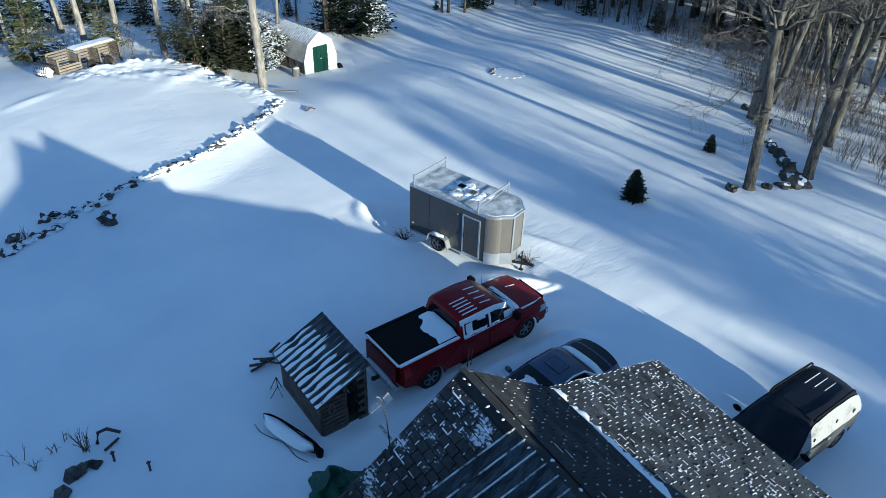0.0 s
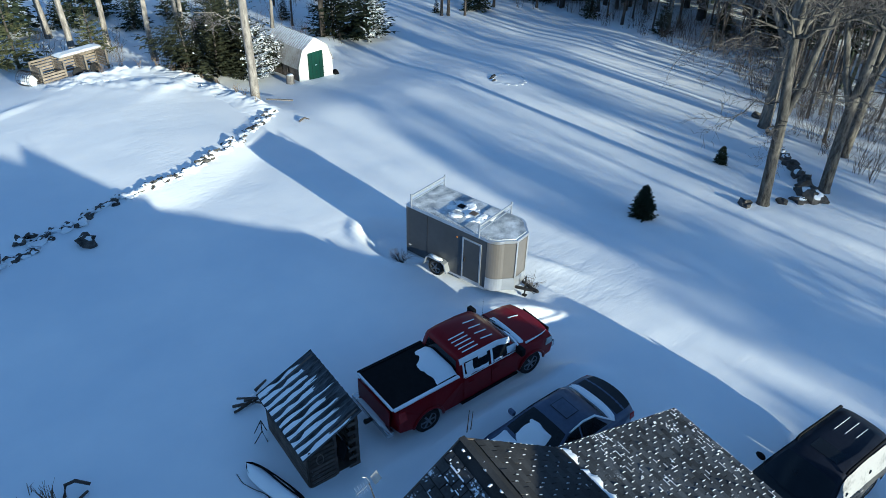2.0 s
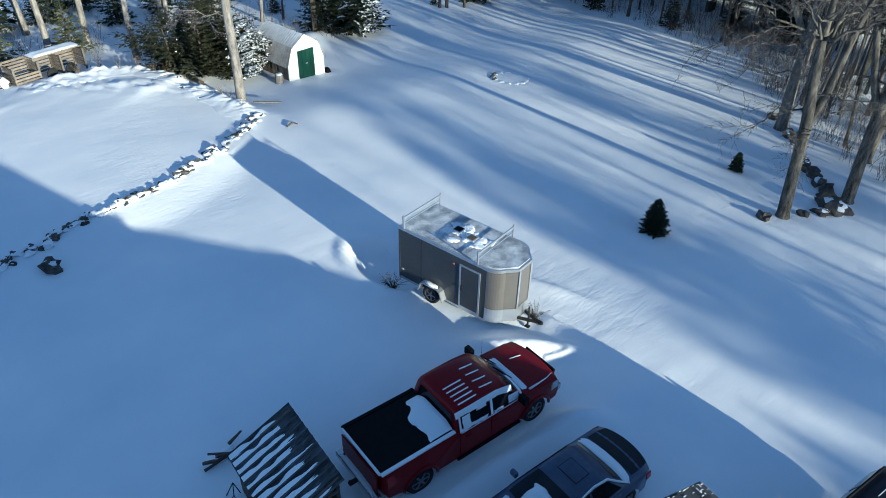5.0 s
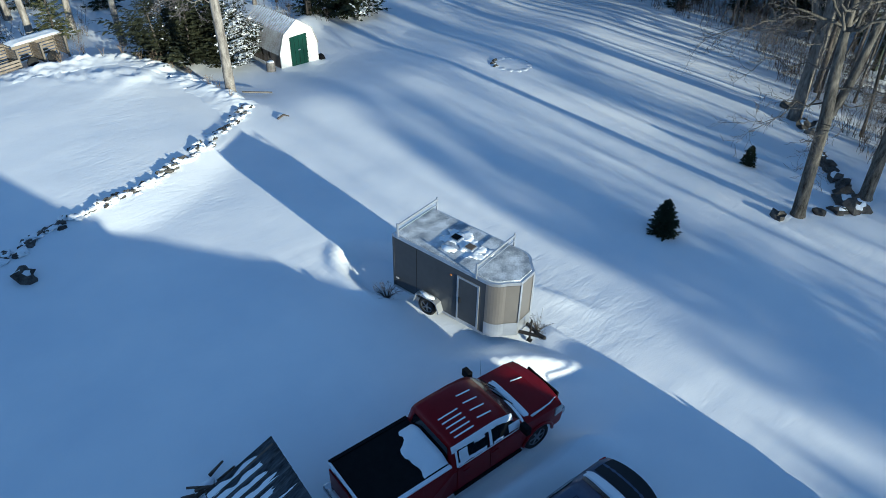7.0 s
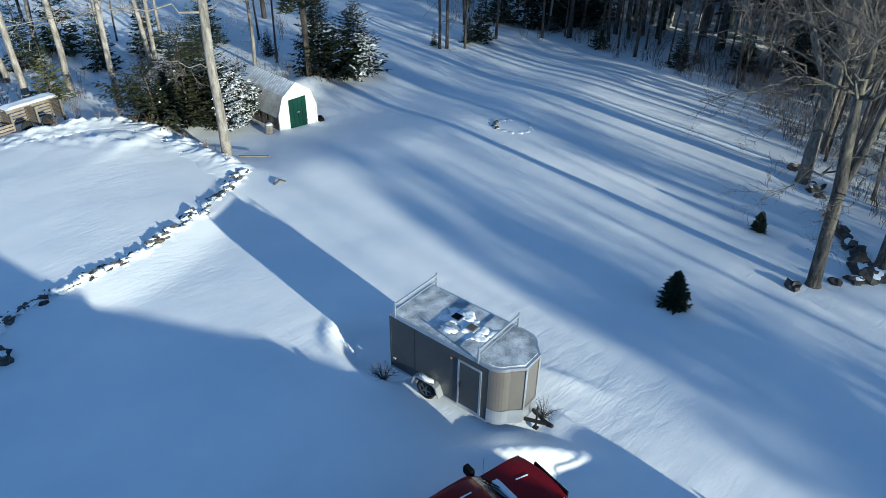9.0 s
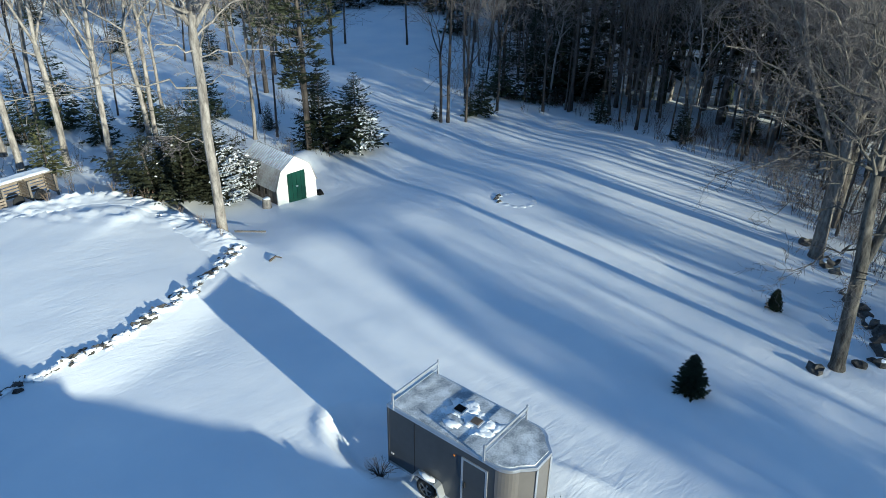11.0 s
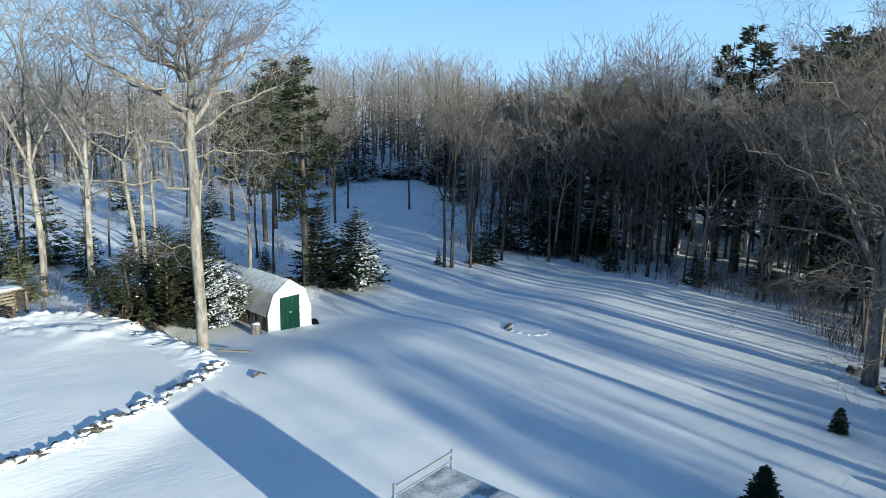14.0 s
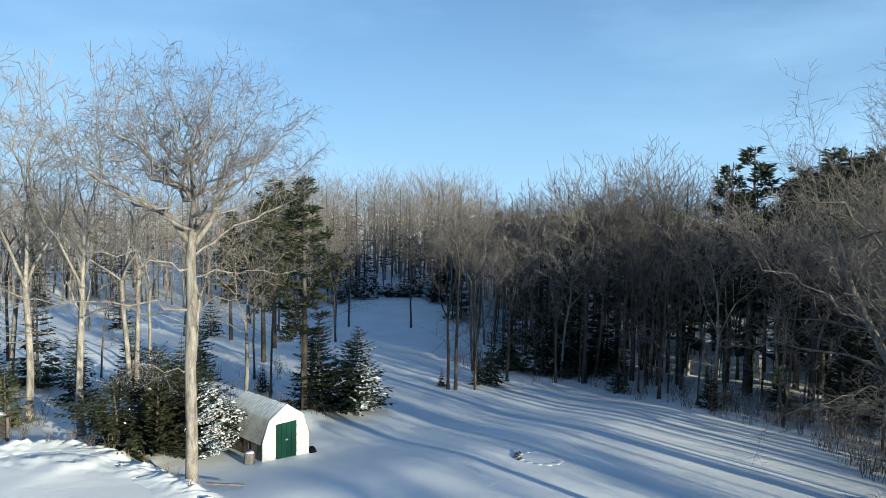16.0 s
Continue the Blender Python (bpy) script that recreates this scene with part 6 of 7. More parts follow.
    part("jack", Build().tube([(4.8, 0.0, 0.02), (4.8, 0.0, 0.85)], [0.03, 0.03], 8).beam((4.8, 0, 0.8), (4.8, -0.22, 0.82), 0.02, 0.02).box(4.72, 4.88, -0.07, 0.07, 0.0, 0.03), STEEL_BLACK, tongue)
    part("chain", Build().tube([(4.9, 0.06, 0.35), (5.1, 0.15, 0.12), (5.25, 0.1, 0.35)], [0.015] * 3, 5), STEEL_BLACK, tongue)
    return t


make_trailer()


# ---- small barn with a gambrel roof ----
def make_barn():
    gz0 = ground(26.7, 39.3)
    t = thing("small_barn", pose(26.75, 39.2, gz0, 0, 0, 3), "small white barn with green double doors and a corrugated gambrel roof", "shed")
    W, L = 1.32, 3.7
    out = [(-W, -0.3), (W, -0.3), (W, 1.02), (0.96, 2.0), (0.0, 2.66), (-0.96, 2.0), (-W, 1.02)]
    part("front_wall", Build().prism(out, -0.02, 0.08), WHITE_PAINT, t, "white painted front", tidy=True)
    part("rear_wall", Build().prism(out, L - 0.1, L), WOOD_GREY, t, tidy=True)
    part("inner_wall", Build().box(W - 0.06, W, 0.08, L - 0.1, -0.3, 1.05), WOOD_GREY, t)
    for k in range(15):
        y = 0.1 + k * 0.235
        if k in (4, 7, 10, 12):
            part("board", Build().box(-W - 0.01, -W + 0.03, y, y + 0.2, -0.3, 0.42), WOOD_TAN, t)
            continue
        part("board", Build().box(-W - 0.01, -W + 0.03, y, y + 0.22, -0.3, 1.0), WOOD_TAN, t)
    # dark sheet behind the boards stands in for the shade inside
    part("dark_inside", Build().box(-W + 0.04, -W + 0.06, 0.1, L - 0.1, -0.3, 1.0), WOOD_DARK, t)
    # corrugated sheets, four planes
    def sheet(a, b):
        bb = Build()
        n = 74
        (x0, z0), (x1, z1) = a, b
        nx_, nz_ = -(z1 - z0), (x1 - x0)
        ln = math.hypot(nx_, nz_)
        nx_, nz_ = nx_ / ln, nz_ / ln
        if nz_ < 0:
            nx_, nz_ = -nx_, -nz_
        for i in range(n + 1):
            y = -0.06 + (L + 0.12) * i / n
            k = 0.036 * math.cos(i * math.pi / 2)
            bb.v += [(x0 + nx_ * (0.03 + k), y, z0 + nz_ * (0.03 + k)), (x1 + nx_ * (0.03 + k), y, z1 + nz_ * (0.03 + k))]
        bb.f = [(2 * i, 2 * i + 1, 2 * i + 3, 2 * i + 2) for i in range(n)]
        return bb
    for sg in (-1, 1):
        part("lower_roof_sheet", sheet((sg * 0.95, 2.03), (sg * (W + 0.1), 0.92)), TIN, t, "weathered corrugated metal sheet")
        part("upper_roof_sheet", sheet((0, 2.66), (sg * 0.99, 1.98)), TIN, t, "corrugated metal sheet under thin snow")
        part("roof_snow", Build().grid(lambda u, v: Vector((sg * (0.02 + 0.9 * u), -0.02 + (L + 0.02) * v, 2.7 - 0.645 * u + 0.035 * noise.noise(Vector((u * 5, v * 14, sg))) + 0.01)), 8, 46), SNOW, t, "thin snow on the roof", smooth=True)
        d = part("door", Build().box(min(sg * 0.008, sg * 0.6), max(sg * 0.008, sg * 0.6), -0.06, -0.022, -0.05, 1.78), GREEN_PAINT, t, "green board door", bevel=0.006)
        for k in range(4):
            part("hinge", Build().box(sg * 0.59 - 0.02, sg * 0.59 + 0.02, -0.075, -0.058, 0.2 + k * 0.42, 0.26 + k * 0.42), STEEL_BLACK, d)
        part("board_line", Build().box(sg * 0.3 - 0.006, sg * 0.3 + 0.006, -0.064, -0.058, 0, 1.74), PLASTIC, d)
        trim = Build().beam((sg * W, -0.035, -0.2), (sg * W, -0.035, 1.02), 0.03, 0.1).beam((sg * W, -0.035, 1.02), (sg * 0.96, -0.035, 2.0), 0.03, 0.09).beam((sg * 0.96, -0.035, 2.0), (0, -0.035, 2.66), 0.03, 0.09)
        part("trim_board", trim, WHITE_PAINT, t)
    part("latch", Build().box(-0.06, 0.08, -0.085, -0.058, 0.88, 0.95), ALU, t)
    return t


make_barn()
single("tree_stump", Build().tube([(0, 0, -0.2), (0, 0, 0.2), (0.02, 0, 0.52)], [0.3, 0.25, 0.24], 12), BARK_PALE, pose(24.75, 39.2, ground(24.75, 39.2)), "sawn tree stump capped with snow", "stump", smooth=False)
part("snow_cap", Build().blob((0.02, 0, 0.54), (0.22, 0.21, 0.06), 3, 0.25), SNOW, bpy.data.objects["tree_stump"], smooth=True)
single("dark_bucket", Build().blob((0, 0, 0.1), (0.22, 0.3, 0.16), 3, 0.4), PLASTIC, pose(28.35, 39.3, ground(28.35, 39.3)), "dark bundle lying beside the small barn", "bundle", smooth=True)


# ---- the little slatted hut ----
def make_hut():
    t = thing("wood_hut", pose(8.12, 13.0, ground(8.1, 13) - 0.02, 0, 0, -7.6), "little slatted wooden hut with a snow-streaked metal roof", "hut")
    X, Y = 0.7, 1.22
    for sx, sy, h in ((-X, -Y, 1.28), (X, -Y, 1.9), (-X, Y, 1.25), (X, Y, 1.9), (0.05, -Y, 1.58)):
        part("post", Build().box(sx - 0.045, sx + 0.045, sy - 0.045, sy + 0.045, -0.3, h), WOOD_DARK, t)
    for k in range(7):
        z = 0.05 + k * 0.155
        part("slat", Build().box(-X - 0.07, -X - 0.045, -Y, Y, z, z + 0.12), WOOD_DARK, t)
    for k in range(12):
        z = 0.05 + k * 0.155
        part("slat", Build().box(X + 0.045, X + 0.07, -Y, Y, z, z + 0.12), WOOD_DARK, t)
        part("slat", Build().box(-X if z < 1.2 else -X + (z - 1.2) * 2.1, X, Y + 0.02, Y + 0.045, z, z + 0.12), WOOD_DARK, t)
        if z < 1.3:
            part("slat", Build().box(-X, 0.02, -Y - 0.07, -Y - 0.045, z, z + 0.11), WOOD_DARK, t)
        if k % 2 == 0:
            part("slat", Build().box(0.42, X + 0.04, -Y - 0.07, -Y - 0.045, z, z + 0.11), WOOD_DARK, t)
    part("floor_board", Build().box(-X, X, -Y, Y, 0.0, 0.05), WOOD_DARK, t)
    zl, zr = 1.27, 2.05
    x0, x1, y0, y1 = -X - 0.2, X + 0.14, -Y - 0.16, Y + 0.2
    sl = (zr - zl) / (x1 - x0)
    sheet = Build()
    n = 77
    for i in range(n + 1):
        y = y0 + (y1 - y0) * i / n
        k = 0.03 if i % 7 == 0 else (0.012 if i % 7 in (1, 6) else 0.0)
        sheet.v += [(x0, y, zl + k), (x1, y, zr + k)]
    sheet.f = [(2 * i, 2 * i + 2, 2 * i + 3, 2 * i + 1) for i in range(n)]
    part("roof_sheet", sheet, TIN_DARK, t, "ribbed dark metal sheet streaked with snow")
    part("rafter", Build().beam((x0 + 0.05, -Y, zl - 0.04), (x1 - 0.05, -Y, zr - 0.04), 0.05, 0.09), WOOD_DARK, t)
    part("rafter", Build().beam((x0 + 0.05, Y, zl - 0.04), (x1 - 0.05, Y, zr - 0.04), 0.05, 0.09), WOOD_DARK, t)
    rr = random.Random(12)
    for k in range(11):
        y = y0 + (y1 - y0) * (k + 0.16) / 11
        f, wd, sd = rr.uniform(0.72, 0.98), rr.uniform(0.1, 0.17), rr.random() * 20

        def bay(u, v):
            run = f * u * (1 - 0.3 * abs(noise.noise(Vector((v * 4, sd, 0)))))
            return Vector((x0 + 0.02 + (x1 - x0) * run, y + 0.02 + wd * v * (1 + 0.9 * noise.noise(Vector((u * 3.2, sd, 5)))) * (1 - 0.35 * u * u), zl + 0.014 + 0.01 * (1 - u) + sl * (x1 - x0) * run))
        part("bay_snow", Build().grid(bay, 16, 6), SNOW, t, "thin snow lying between two roof ribs", smooth=True)
    part("hanging_coat", Build().blob((0.22, -Y - 0.08, 0.95), (0.13, 0.06, 0.34), 6, 0.35, nu=9, nv=8), PLASTIC, t, "dark cloth hanging from the hut", smooth=True)
    loop = [(-0.42 + 0.1 * math.cos(a * 0.7), -Y - 0.1, 1.02 + 0.18 * math.sin(a * 0.7)) for a in range(10)]
    part("rope_coil", Build().tube(loop, [0.014] * 10, 5), WOOD_TAN, t, "coil of pale rope")
    return t


make_hut()


# an upturned boat-shaped sled beside it
def make_sled():
    t = thing("long_sled", pose(6.55, 12.4, ground(6.6, 12.4), 0, 0, 100) @ Matrix.Diagonal((0.98, 0.8, 0.9, 1)), "long narrow sled full of snow with a dark hull", "sled")
    hull = Build()
    hull.grid(lambda u, v: Vector(((u - 0.5) * 2.3, (2 * v - 1) * 0.3 * (1 - abs(2 * u - 1) ** 3) ** 0.6, 0.02 + 0.16 * abs(2 * v - 1) ** 2 + 0.12 * abs(2 * u - 1) ** 3)), 18, 10)
    part("hull", hull, PLASTIC, t, "dark hull", smooth=True)
    part("snow_fill", Build().grid(lambda u, v: Vector(((u - 0.46) * 2.0, (2 * v - 1) * 0.31 * (1 - abs(2 * u - 1) ** 3) ** 0.6 + 0.05, 0.14 + 0.22 * (1 - abs(2 * v - 1) ** 2) + 0.02 * noise.noise(Vector((u * 6, v * 3, 0))))), 18, 8), SNOW, t, "snow heaped in the sled", smooth=True)
    rope = [(-1.0 + 0.25 * i + 0.05 * math.sin(i * 2.0), 0.42 + 0.08 * math.sin(i * 1.1), 0.03) for i in range(10)]
    part("keel_strip", Build().tube([(-1.0 + 0.2 * i, -0.12 + 0.05 * math.sin(i * 0.5), 0.36 - 0.004 * (i - 4) ** 2) for i in range(10)], [0.03] * 10, 6), PLASTIC, t, "dark seat edge showing through the snow", smooth=True)
    part("rope", Build().tube(rope, [0.012] * 10, 4), PLASTIC, t, "dark tow rope lying in the snow")
    part("bucket", Build().disc((-1.08, -0.02, 0.02), (0, 0, 1), [(0, 0.11), (0.24, 0.14), (0.25, 0.12)], 14), PLASTIC, t)
    return t


make_sled()


# ---- stone wall, rocks and small things ----
def stone(b, c, r, seed):
    return b.blob(c, r, seed, 0.55, 1.1, 8, 6)


field_wall = thing("stone_wall", pose(0, 0, 0), "low dry stone wall half buried in drifted snow", "stone wall")
rw = random.Random(21)
wall_snow = Build()
for i in range(len(WALL) - 1):
    if i == 0:
        continue
    (xa, ya), (xb, yb) = WALL[i], WALL[i + 1]
    n = int(math.hypot(xb - xa, yb - ya) / 0.16)
    for k in range(n):
        f = (k + rw.random()) / n
        x, y = xa + (xb - xa) * f + rw.gauss(0, 0.12), ya + (yb - ya) * f + rw.gauss(0, 0.14)
        r = rw.uniform(0.1, 0.25)
        z = ground(x, y) + rw.uniform(-0.06, 0.06)
        part("stone", stone(Build(), (x, y, z), (r, r * rw.uniform(0.5, 0.9), r * rw.uniform(0.35, 0.75)), rw.random() * 50), ROCK, field_wall)
        if rw.random() < 0.9:
            wall_snow.blob((x + rw.gauss(0, 0.08), y + rw.uniform(-0.12, 0.05), z + r * rw.uniform(0.1, 0.3)), (r * rw.uniform(0.8, 1.3), r * 0.85, r * 0.4), k, 0.6, nu=8, nv=6)
part("snow_cap", wall_snow, SNOW, field_wall, "snow lying on the stones", smooth=True)


def rock(x, y, r, seed, label, z=0.0, squash=0.7, cap=True):
    o = single("rock", stone(Build(), (0, 0, 0), (r, r * 0.75, r * squash), seed), ROCK, pose(x, y, ground(x, y) + z, 0, 0, seed * 40), label, "rock", "rocks in the snow")
    if cap:
        part("snow_cap", Build().blob((0.02, 0.03, r * squash * 0.55), (r * 0.72, r * 0.5, r * 0.3), seed, 0.3), SNOW, o, smooth=True)


rock(7.4, 26.7, 0.38, 3.3, "round dark boulder rising out of the snow", 0.1, 0.85)
for x, y, r, sd in ((4.1, 27.5, 0.3, 1.2), (5.5, 28.1, 0.32, 2.6), (5.9, 28.3, 0.2, 4.1), (3.4, 26.9, 0.2, 5.7)):
    rock(x, y, r, sd, "dark stone poking through the snow by the wall", 0.05)
for x, y, r, sd in ((35.2, 10.2, 0.75, 6.2), (36.3, 10.9, 0.45, 7.4), (36.9, 11.2, 0.5, 8.8), (37.4, 11.7, 0.42, 9.1), (37.9, 12.1, 0.38, 1.9), (38.4, 12.6, 0.42, 2.2), (39.0, 13.1, 0.35, 3.7), (39.6, 13.5, 0.25, 4.4), (31.9, 11.9, 0.35, 5.3), (33.6, 10.9, 0.3, 6.6), (34.4, 10.4, 0.35, 7.1), (42.3, 15.2, 0.5, 8.1), (41.6, 14.6, 0.3, 2.9), (44.0, 17.0, 0.4, 3.2)):
    rock(x, y, r, sd, "dark bare fieldstone beside the oaks", 0.08, 0.6, cap=rw.random() < 0.35)
ring = thing("stone_ring", pose(0, 0, 0), "faint ring of small stones under the snow", "stone ring")
for k in range(13):
    a = 2 * math.pi * k / 13 + 0.4
    x, y = 35.9 + 1.05 * math.cos(a), 30.5 + 1.05 * math.sin(a)
    if k in (3, 4, 5):
        part("stone", stone(Build(), (x, y, ground(x, y) + 0.03), (0.2, 0.1, 0.07), k), ROCK, ring)
    part("snow_lump", Build().blob((x, y, ground(x, y) - 0.015), (0.26, 0.22, 0.035), k + 3, 0.3), SNOW, ring, smooth=True)

# the ragged edge of the drifted terrace
BANK = [(12.2, 44.2), (15.6, 44.0), (18.0, 43.7), (19.3, 41.9), (20.0, 39.8), (20.15, 37.8), (20.1, 35.6), (20.3, 34.2)]


def bank_skin(u, v):
    at = u * (len(BANK) - 1)
    i = min(int(at), len(BANK) - 2)
    a, c = Vector((*BANK[i], 0)), Vector((*BANK[i + 1], 0))
    p = a.lerp(c, at - i)
    d = (c - a).normalized()
    side = Vector((d.y, -d.x, 0)) * -1
    p += side * (0.3 * noise.noise(p * 0.9) + 0.16 * noise.noise(p * 2.6))
    q = p + side * (-1.5 + 2.3 * v)
    west = p + side * -1.5
    rise = 0.24 + 0.3 * noise.noise(p * 0.8 + Vector((4, 0, 0))) + 0.12 * noise.noise(Vector((p.x * 2.5, p.y * 2.5, v * 3)))
    cut = 0.7 + 0.16 * noise.noise(p * 1.7)
    prof = (v / cut) ** 1.6 if v < cut else max(0.0, 1 - (v - cut) / (1 - cut)) ** 0.7
    lump = 0.1 * noise.noise(Vector((q.x * 3.1, q.y * 3.1, 1))) + 0.06 * noise.noise(Vector((q.x * 7, q.y * 7, 2)))
    end = min(1, 8 * u, 8 * (1 - u))
    z = ground(q.x, q.y) + end * prof * (rise + lump) - 0.05 * (1 if v in (0, 1) else 0)
    return Vector((q.x, q.y, z))


single("snow_bank", Build().grid(bank_skin, 170, 18), SNOW, Matrix.Identity(4), "ragged drifted bank of snow at the terrace edge", "snow bank", smooth=True)
brush = random.Random(88)
for k in range(16):
    f = brush.random() * 0.8 + 0.1
    c = bank_skin(f, 0.66)
    b = Build()
    for i in range(6):
        q = Vector((brush.gauss(0, 0.16), brush.gauss(0, 0.16), brush.uniform(0.2, 0.6)))
        b.tube([(0, 0, -0.1), q * 0.5 + Vector((0.02, 0, 0)), q], [0.009, 0.007, 0.004], 3, cap=False)
        b.tube([q * 0.6, q * 0.6 + Vector((brush.gauss(0, 0.12), brush.gauss(0, 0.12), 0.12))], [0.006, 0.003], 3, cap=False)
    single("dry_plant", b, DRY_STALK, pose(c.x, c.y, c.z), "dry brown twigs poking out of the snow bank", "dry plant", "dry plants")

# plank by the maple
single("plank", Build().beam((0, 0, 0.12), (1.5, 0.1, -0.12), 0.14, 0.05), WOOD_GREY, pose(21.0, 35.9, ground(21.3, 35.9) + 0.2, 0, 0, -28), "weathered grey plank lying by the maple", "plank", bevel=0.01)
single("wall_end_stick", Build().tube([(0, 0, 0), (0.4, 0.1, 0.05), (0.55, -0.15, 0.02)], [0.05, 0.05, 0.03], 6), WOOD_DARK, pose(20.6, 32.0, ground(20.6, 32.0) + 0.05), "crooked dark stick in the snow", "stick", smooth=True)


# pallet bins with a snowy lid
def make_bins():
    t = thing("pallet_bins", pose(13.9, 45.6, ground(13.9, 45.4) - 0.05, 0, 0, 10), "row of wooden pallet bins with a snowy lid", "compost bin")
    for i, x in enumerate((-2.0, -0.65, 0.65, 2.0)):
        for k in range(6):
            z = 0.08 + k * 0.17
            part("slat", Build().box(x - 0.03, x + 0.03, -0.6, 0.55, z, z + 0.11), WOOD_TAN, t)
        part("post", Build().box(x - 0.05, x + 0.05, -0.64, -0.56, -0.2, 1.15), WOOD_GREY, t)
        part("post", Build().box(x - 0.05, x + 0.05, 0.52, 0.6, -0.2, 1.2), WOOD_GREY, t)
    for k in range(7):
        z = 0.05 + k * 0.17
        part("back_slat", Build().box(-2.05, 2.05, 0.6, 0.63, z, z + 0.12), WOOD_TAN, t)
        if k < 4:
            part("front_slat", Build().box(-2.05, -0.65, -0.68, -0.65, z, z + 0.12), WOOD_TAN, t)
    part("lid", Build().box(-0.7, 2.1, -0.3, 0.65, 1.18, 1.24), WOOD_GREY, t)
    part("lid_snow", Build().grid(lambda u, v: Vector((-0.7 + 2.8 * u, -0.3 + 0.95 * v, 1.24 + 0.07 * min(1, 8 * min(u, 1 - u, v, 1 - v)) + 0.02 * noise.noise(Vector((u * 7, v * 3, 2))))), 20, 8), SNOW, t, "snow on the lid", smooth=True)
    for x in (-0.1, 1.0):
        part("tyre", Build().disc((x, -0.72, 0.32), (0.2, -1, 0), [(0, 0.2), (0, 0.3), (0.06, 0.34), (0.14, 0.3), (0.14, 0.2)], 16), RUBBER, t, smooth=True)
    return t


make_bins()
roll = thing("wire_roll", pose(11.4, 45.2, ground(11.4, 45.2) + 0.35, 0, 0, 25), "roll of rusty wire fencing half full of snow", "wire roll")
coil = Build()
for k in range(7):
    y = -0.5 + k * 0.16
    coil.tube([(0.42 * math.cos(a * 0.42), y, 0.42 * math.sin(a * 0.42)) for a in range(16)], [0.016] * 16, 4)
for k in range(12):
    a = k * 0.52
    coil.tube([(0.42 * math.cos(a), -0.5, 0.42 * math.sin(a)), (0.42 * math.cos(a), 0.46, 0.42 * math.sin(a))], [0.012] * 2, 4)
part("coil", coil, STEEL_BLACK, roll)
part("snow_fill", Build().blob((0, 0, -0.1), (0.4, 0.55, 0.3), 4, 0.25), SNOW, roll, smooth=True)


# garden corner: dry stalks and stones
for x, y, r, sd in ((1.7, 15.25, 0.34, 1.1), (2.15, 15.2, 0.2, 3.1), (1.2, 14.75, 0.3, 5.2), (0.85, 14.7, 0.18, 6.1)):
    rock(x, y, r, sd, "flat dark stone poking through the snow", 0.02, 0.45, cap=False)
for k, (x, y, h, n) in enumerate(((2.2, 15.8, 0.75, 16), (1.55, 16.3, 0.4, 4), (1.0, 16.1, 0.35, 4), (0.7, 16.6, 0.6, 3), (4.4, 27.0, 0.7, 14), (1.9, 16.6, 0.3, 3))):
    rr = random.Random(300 + k)
    b = Build()
    for i in range(n):
        a, tl = rr.random() * 6.28, rr.uniform(0.05, 0.5)
        q = Vector((math.cos(a) * tl * h, math.sin(a) * tl * h, h * rr.uniform(0.6, 1)))
        p = Vector((rr.gauss(0, 0.06), rr.gauss(0, 0.06), -0.05))
        b.tube([p, p.lerp(q, 0.5), q], [0.012, 0.01, 0.005], 4, cap=False)
        b.tube([p.lerp(q, 0.6), q + Vector((rr.gauss(0, 0.12), rr.gauss(0, 0.12), 0))], [0.007, 0.004], 3, cap=False)
    single("dry_plant", b, DRY_STALK, pose(x, y, ground(x, y)), "clump of dry brown stalks in the snow", "dry plant", "dry plants")
bent = Build().tube([(0, 0, 0), (0.12, 0.1, 0.28), (0.35, 0.05, 0.3), (0.62, -0.12, 0.1)], [0.05, 0.05, 0.05, 0.045], 7)
single("bent_log", bent, WOOD_DARK, pose(2.5, 15.85, ground(2.5, 15.85)), "bent dark branch lying half buried", "branch", smooth=True)
single("fallen_log", Build().tube([(0, 0, 0), (0.45, 0.12, 0.05)], [0.04, 0.035], 7), WOOD_DARK, pose(2.55, 15.45, ground(2.5, 15.4) + 0.03), "short dark stick on the snow", "branch", smooth=True)
single("stake", Build().tube([(0, 0, -0.1), (0.02, 0.02, 0.3)], [0.035, 0.03], 6).blob((0.02, 0.02, 0.3), (0.06, 0.05, 0.05), 1, 0.3), WOOD_DARK, pose(3.16, 14.0, ground(3.16, 14)), "short dark stake in the snow", "stake", smooth=True)
single("stake", Build().tube([(0, 0, -0.1), (0.02, 0.02, 0.3)], [0.035, 0.03], 6).blob((0.02, 0.02, 0.3), (0.06, 0.05, 0.05), 1, 0.3), WOOD_DARK, pose(2.6, 14.95, ground(2.6, 15)), "short dark stake in the snow", "stake", smooth=True)

# brush heap behind the hut
heap = thing("brush_heap", pose(7.55, 15.55, ground(7.5, 15.5)), "heap of dark logs and sticks dusted with snow", "brush heap")
rr = random.Random(61)
for k in range(11):
    a = Vector((rr.uniform(-0.6, 0.5), rr.uniform(-0.35, 0.3), rr.uniform(0.05, 0.22)))
    d = Vector((rr.uniform(0.25, 0.7), rr.uniform(-0.4, 0.2), rr.uniform(-0.08, 0.1)))
    part("log", Build().tube([a, a + d], [rr.uniform(0.03, 0.06), 0.03], 6), WOOD_DARK, heap, smooth=True)
part("snow_cap", Build().blob((0.1, 0.02, 0.03), (0.36, 0.16, 0.08), 5, 0.5, nu=12), SNOW, heap, smooth=True)
chair = thing("garden_frame", pose(7.25, 13.95, ground(7.2, 13.9), 0, 0, 60), "dark bent metal frame leaning by the hut", "metal frame")
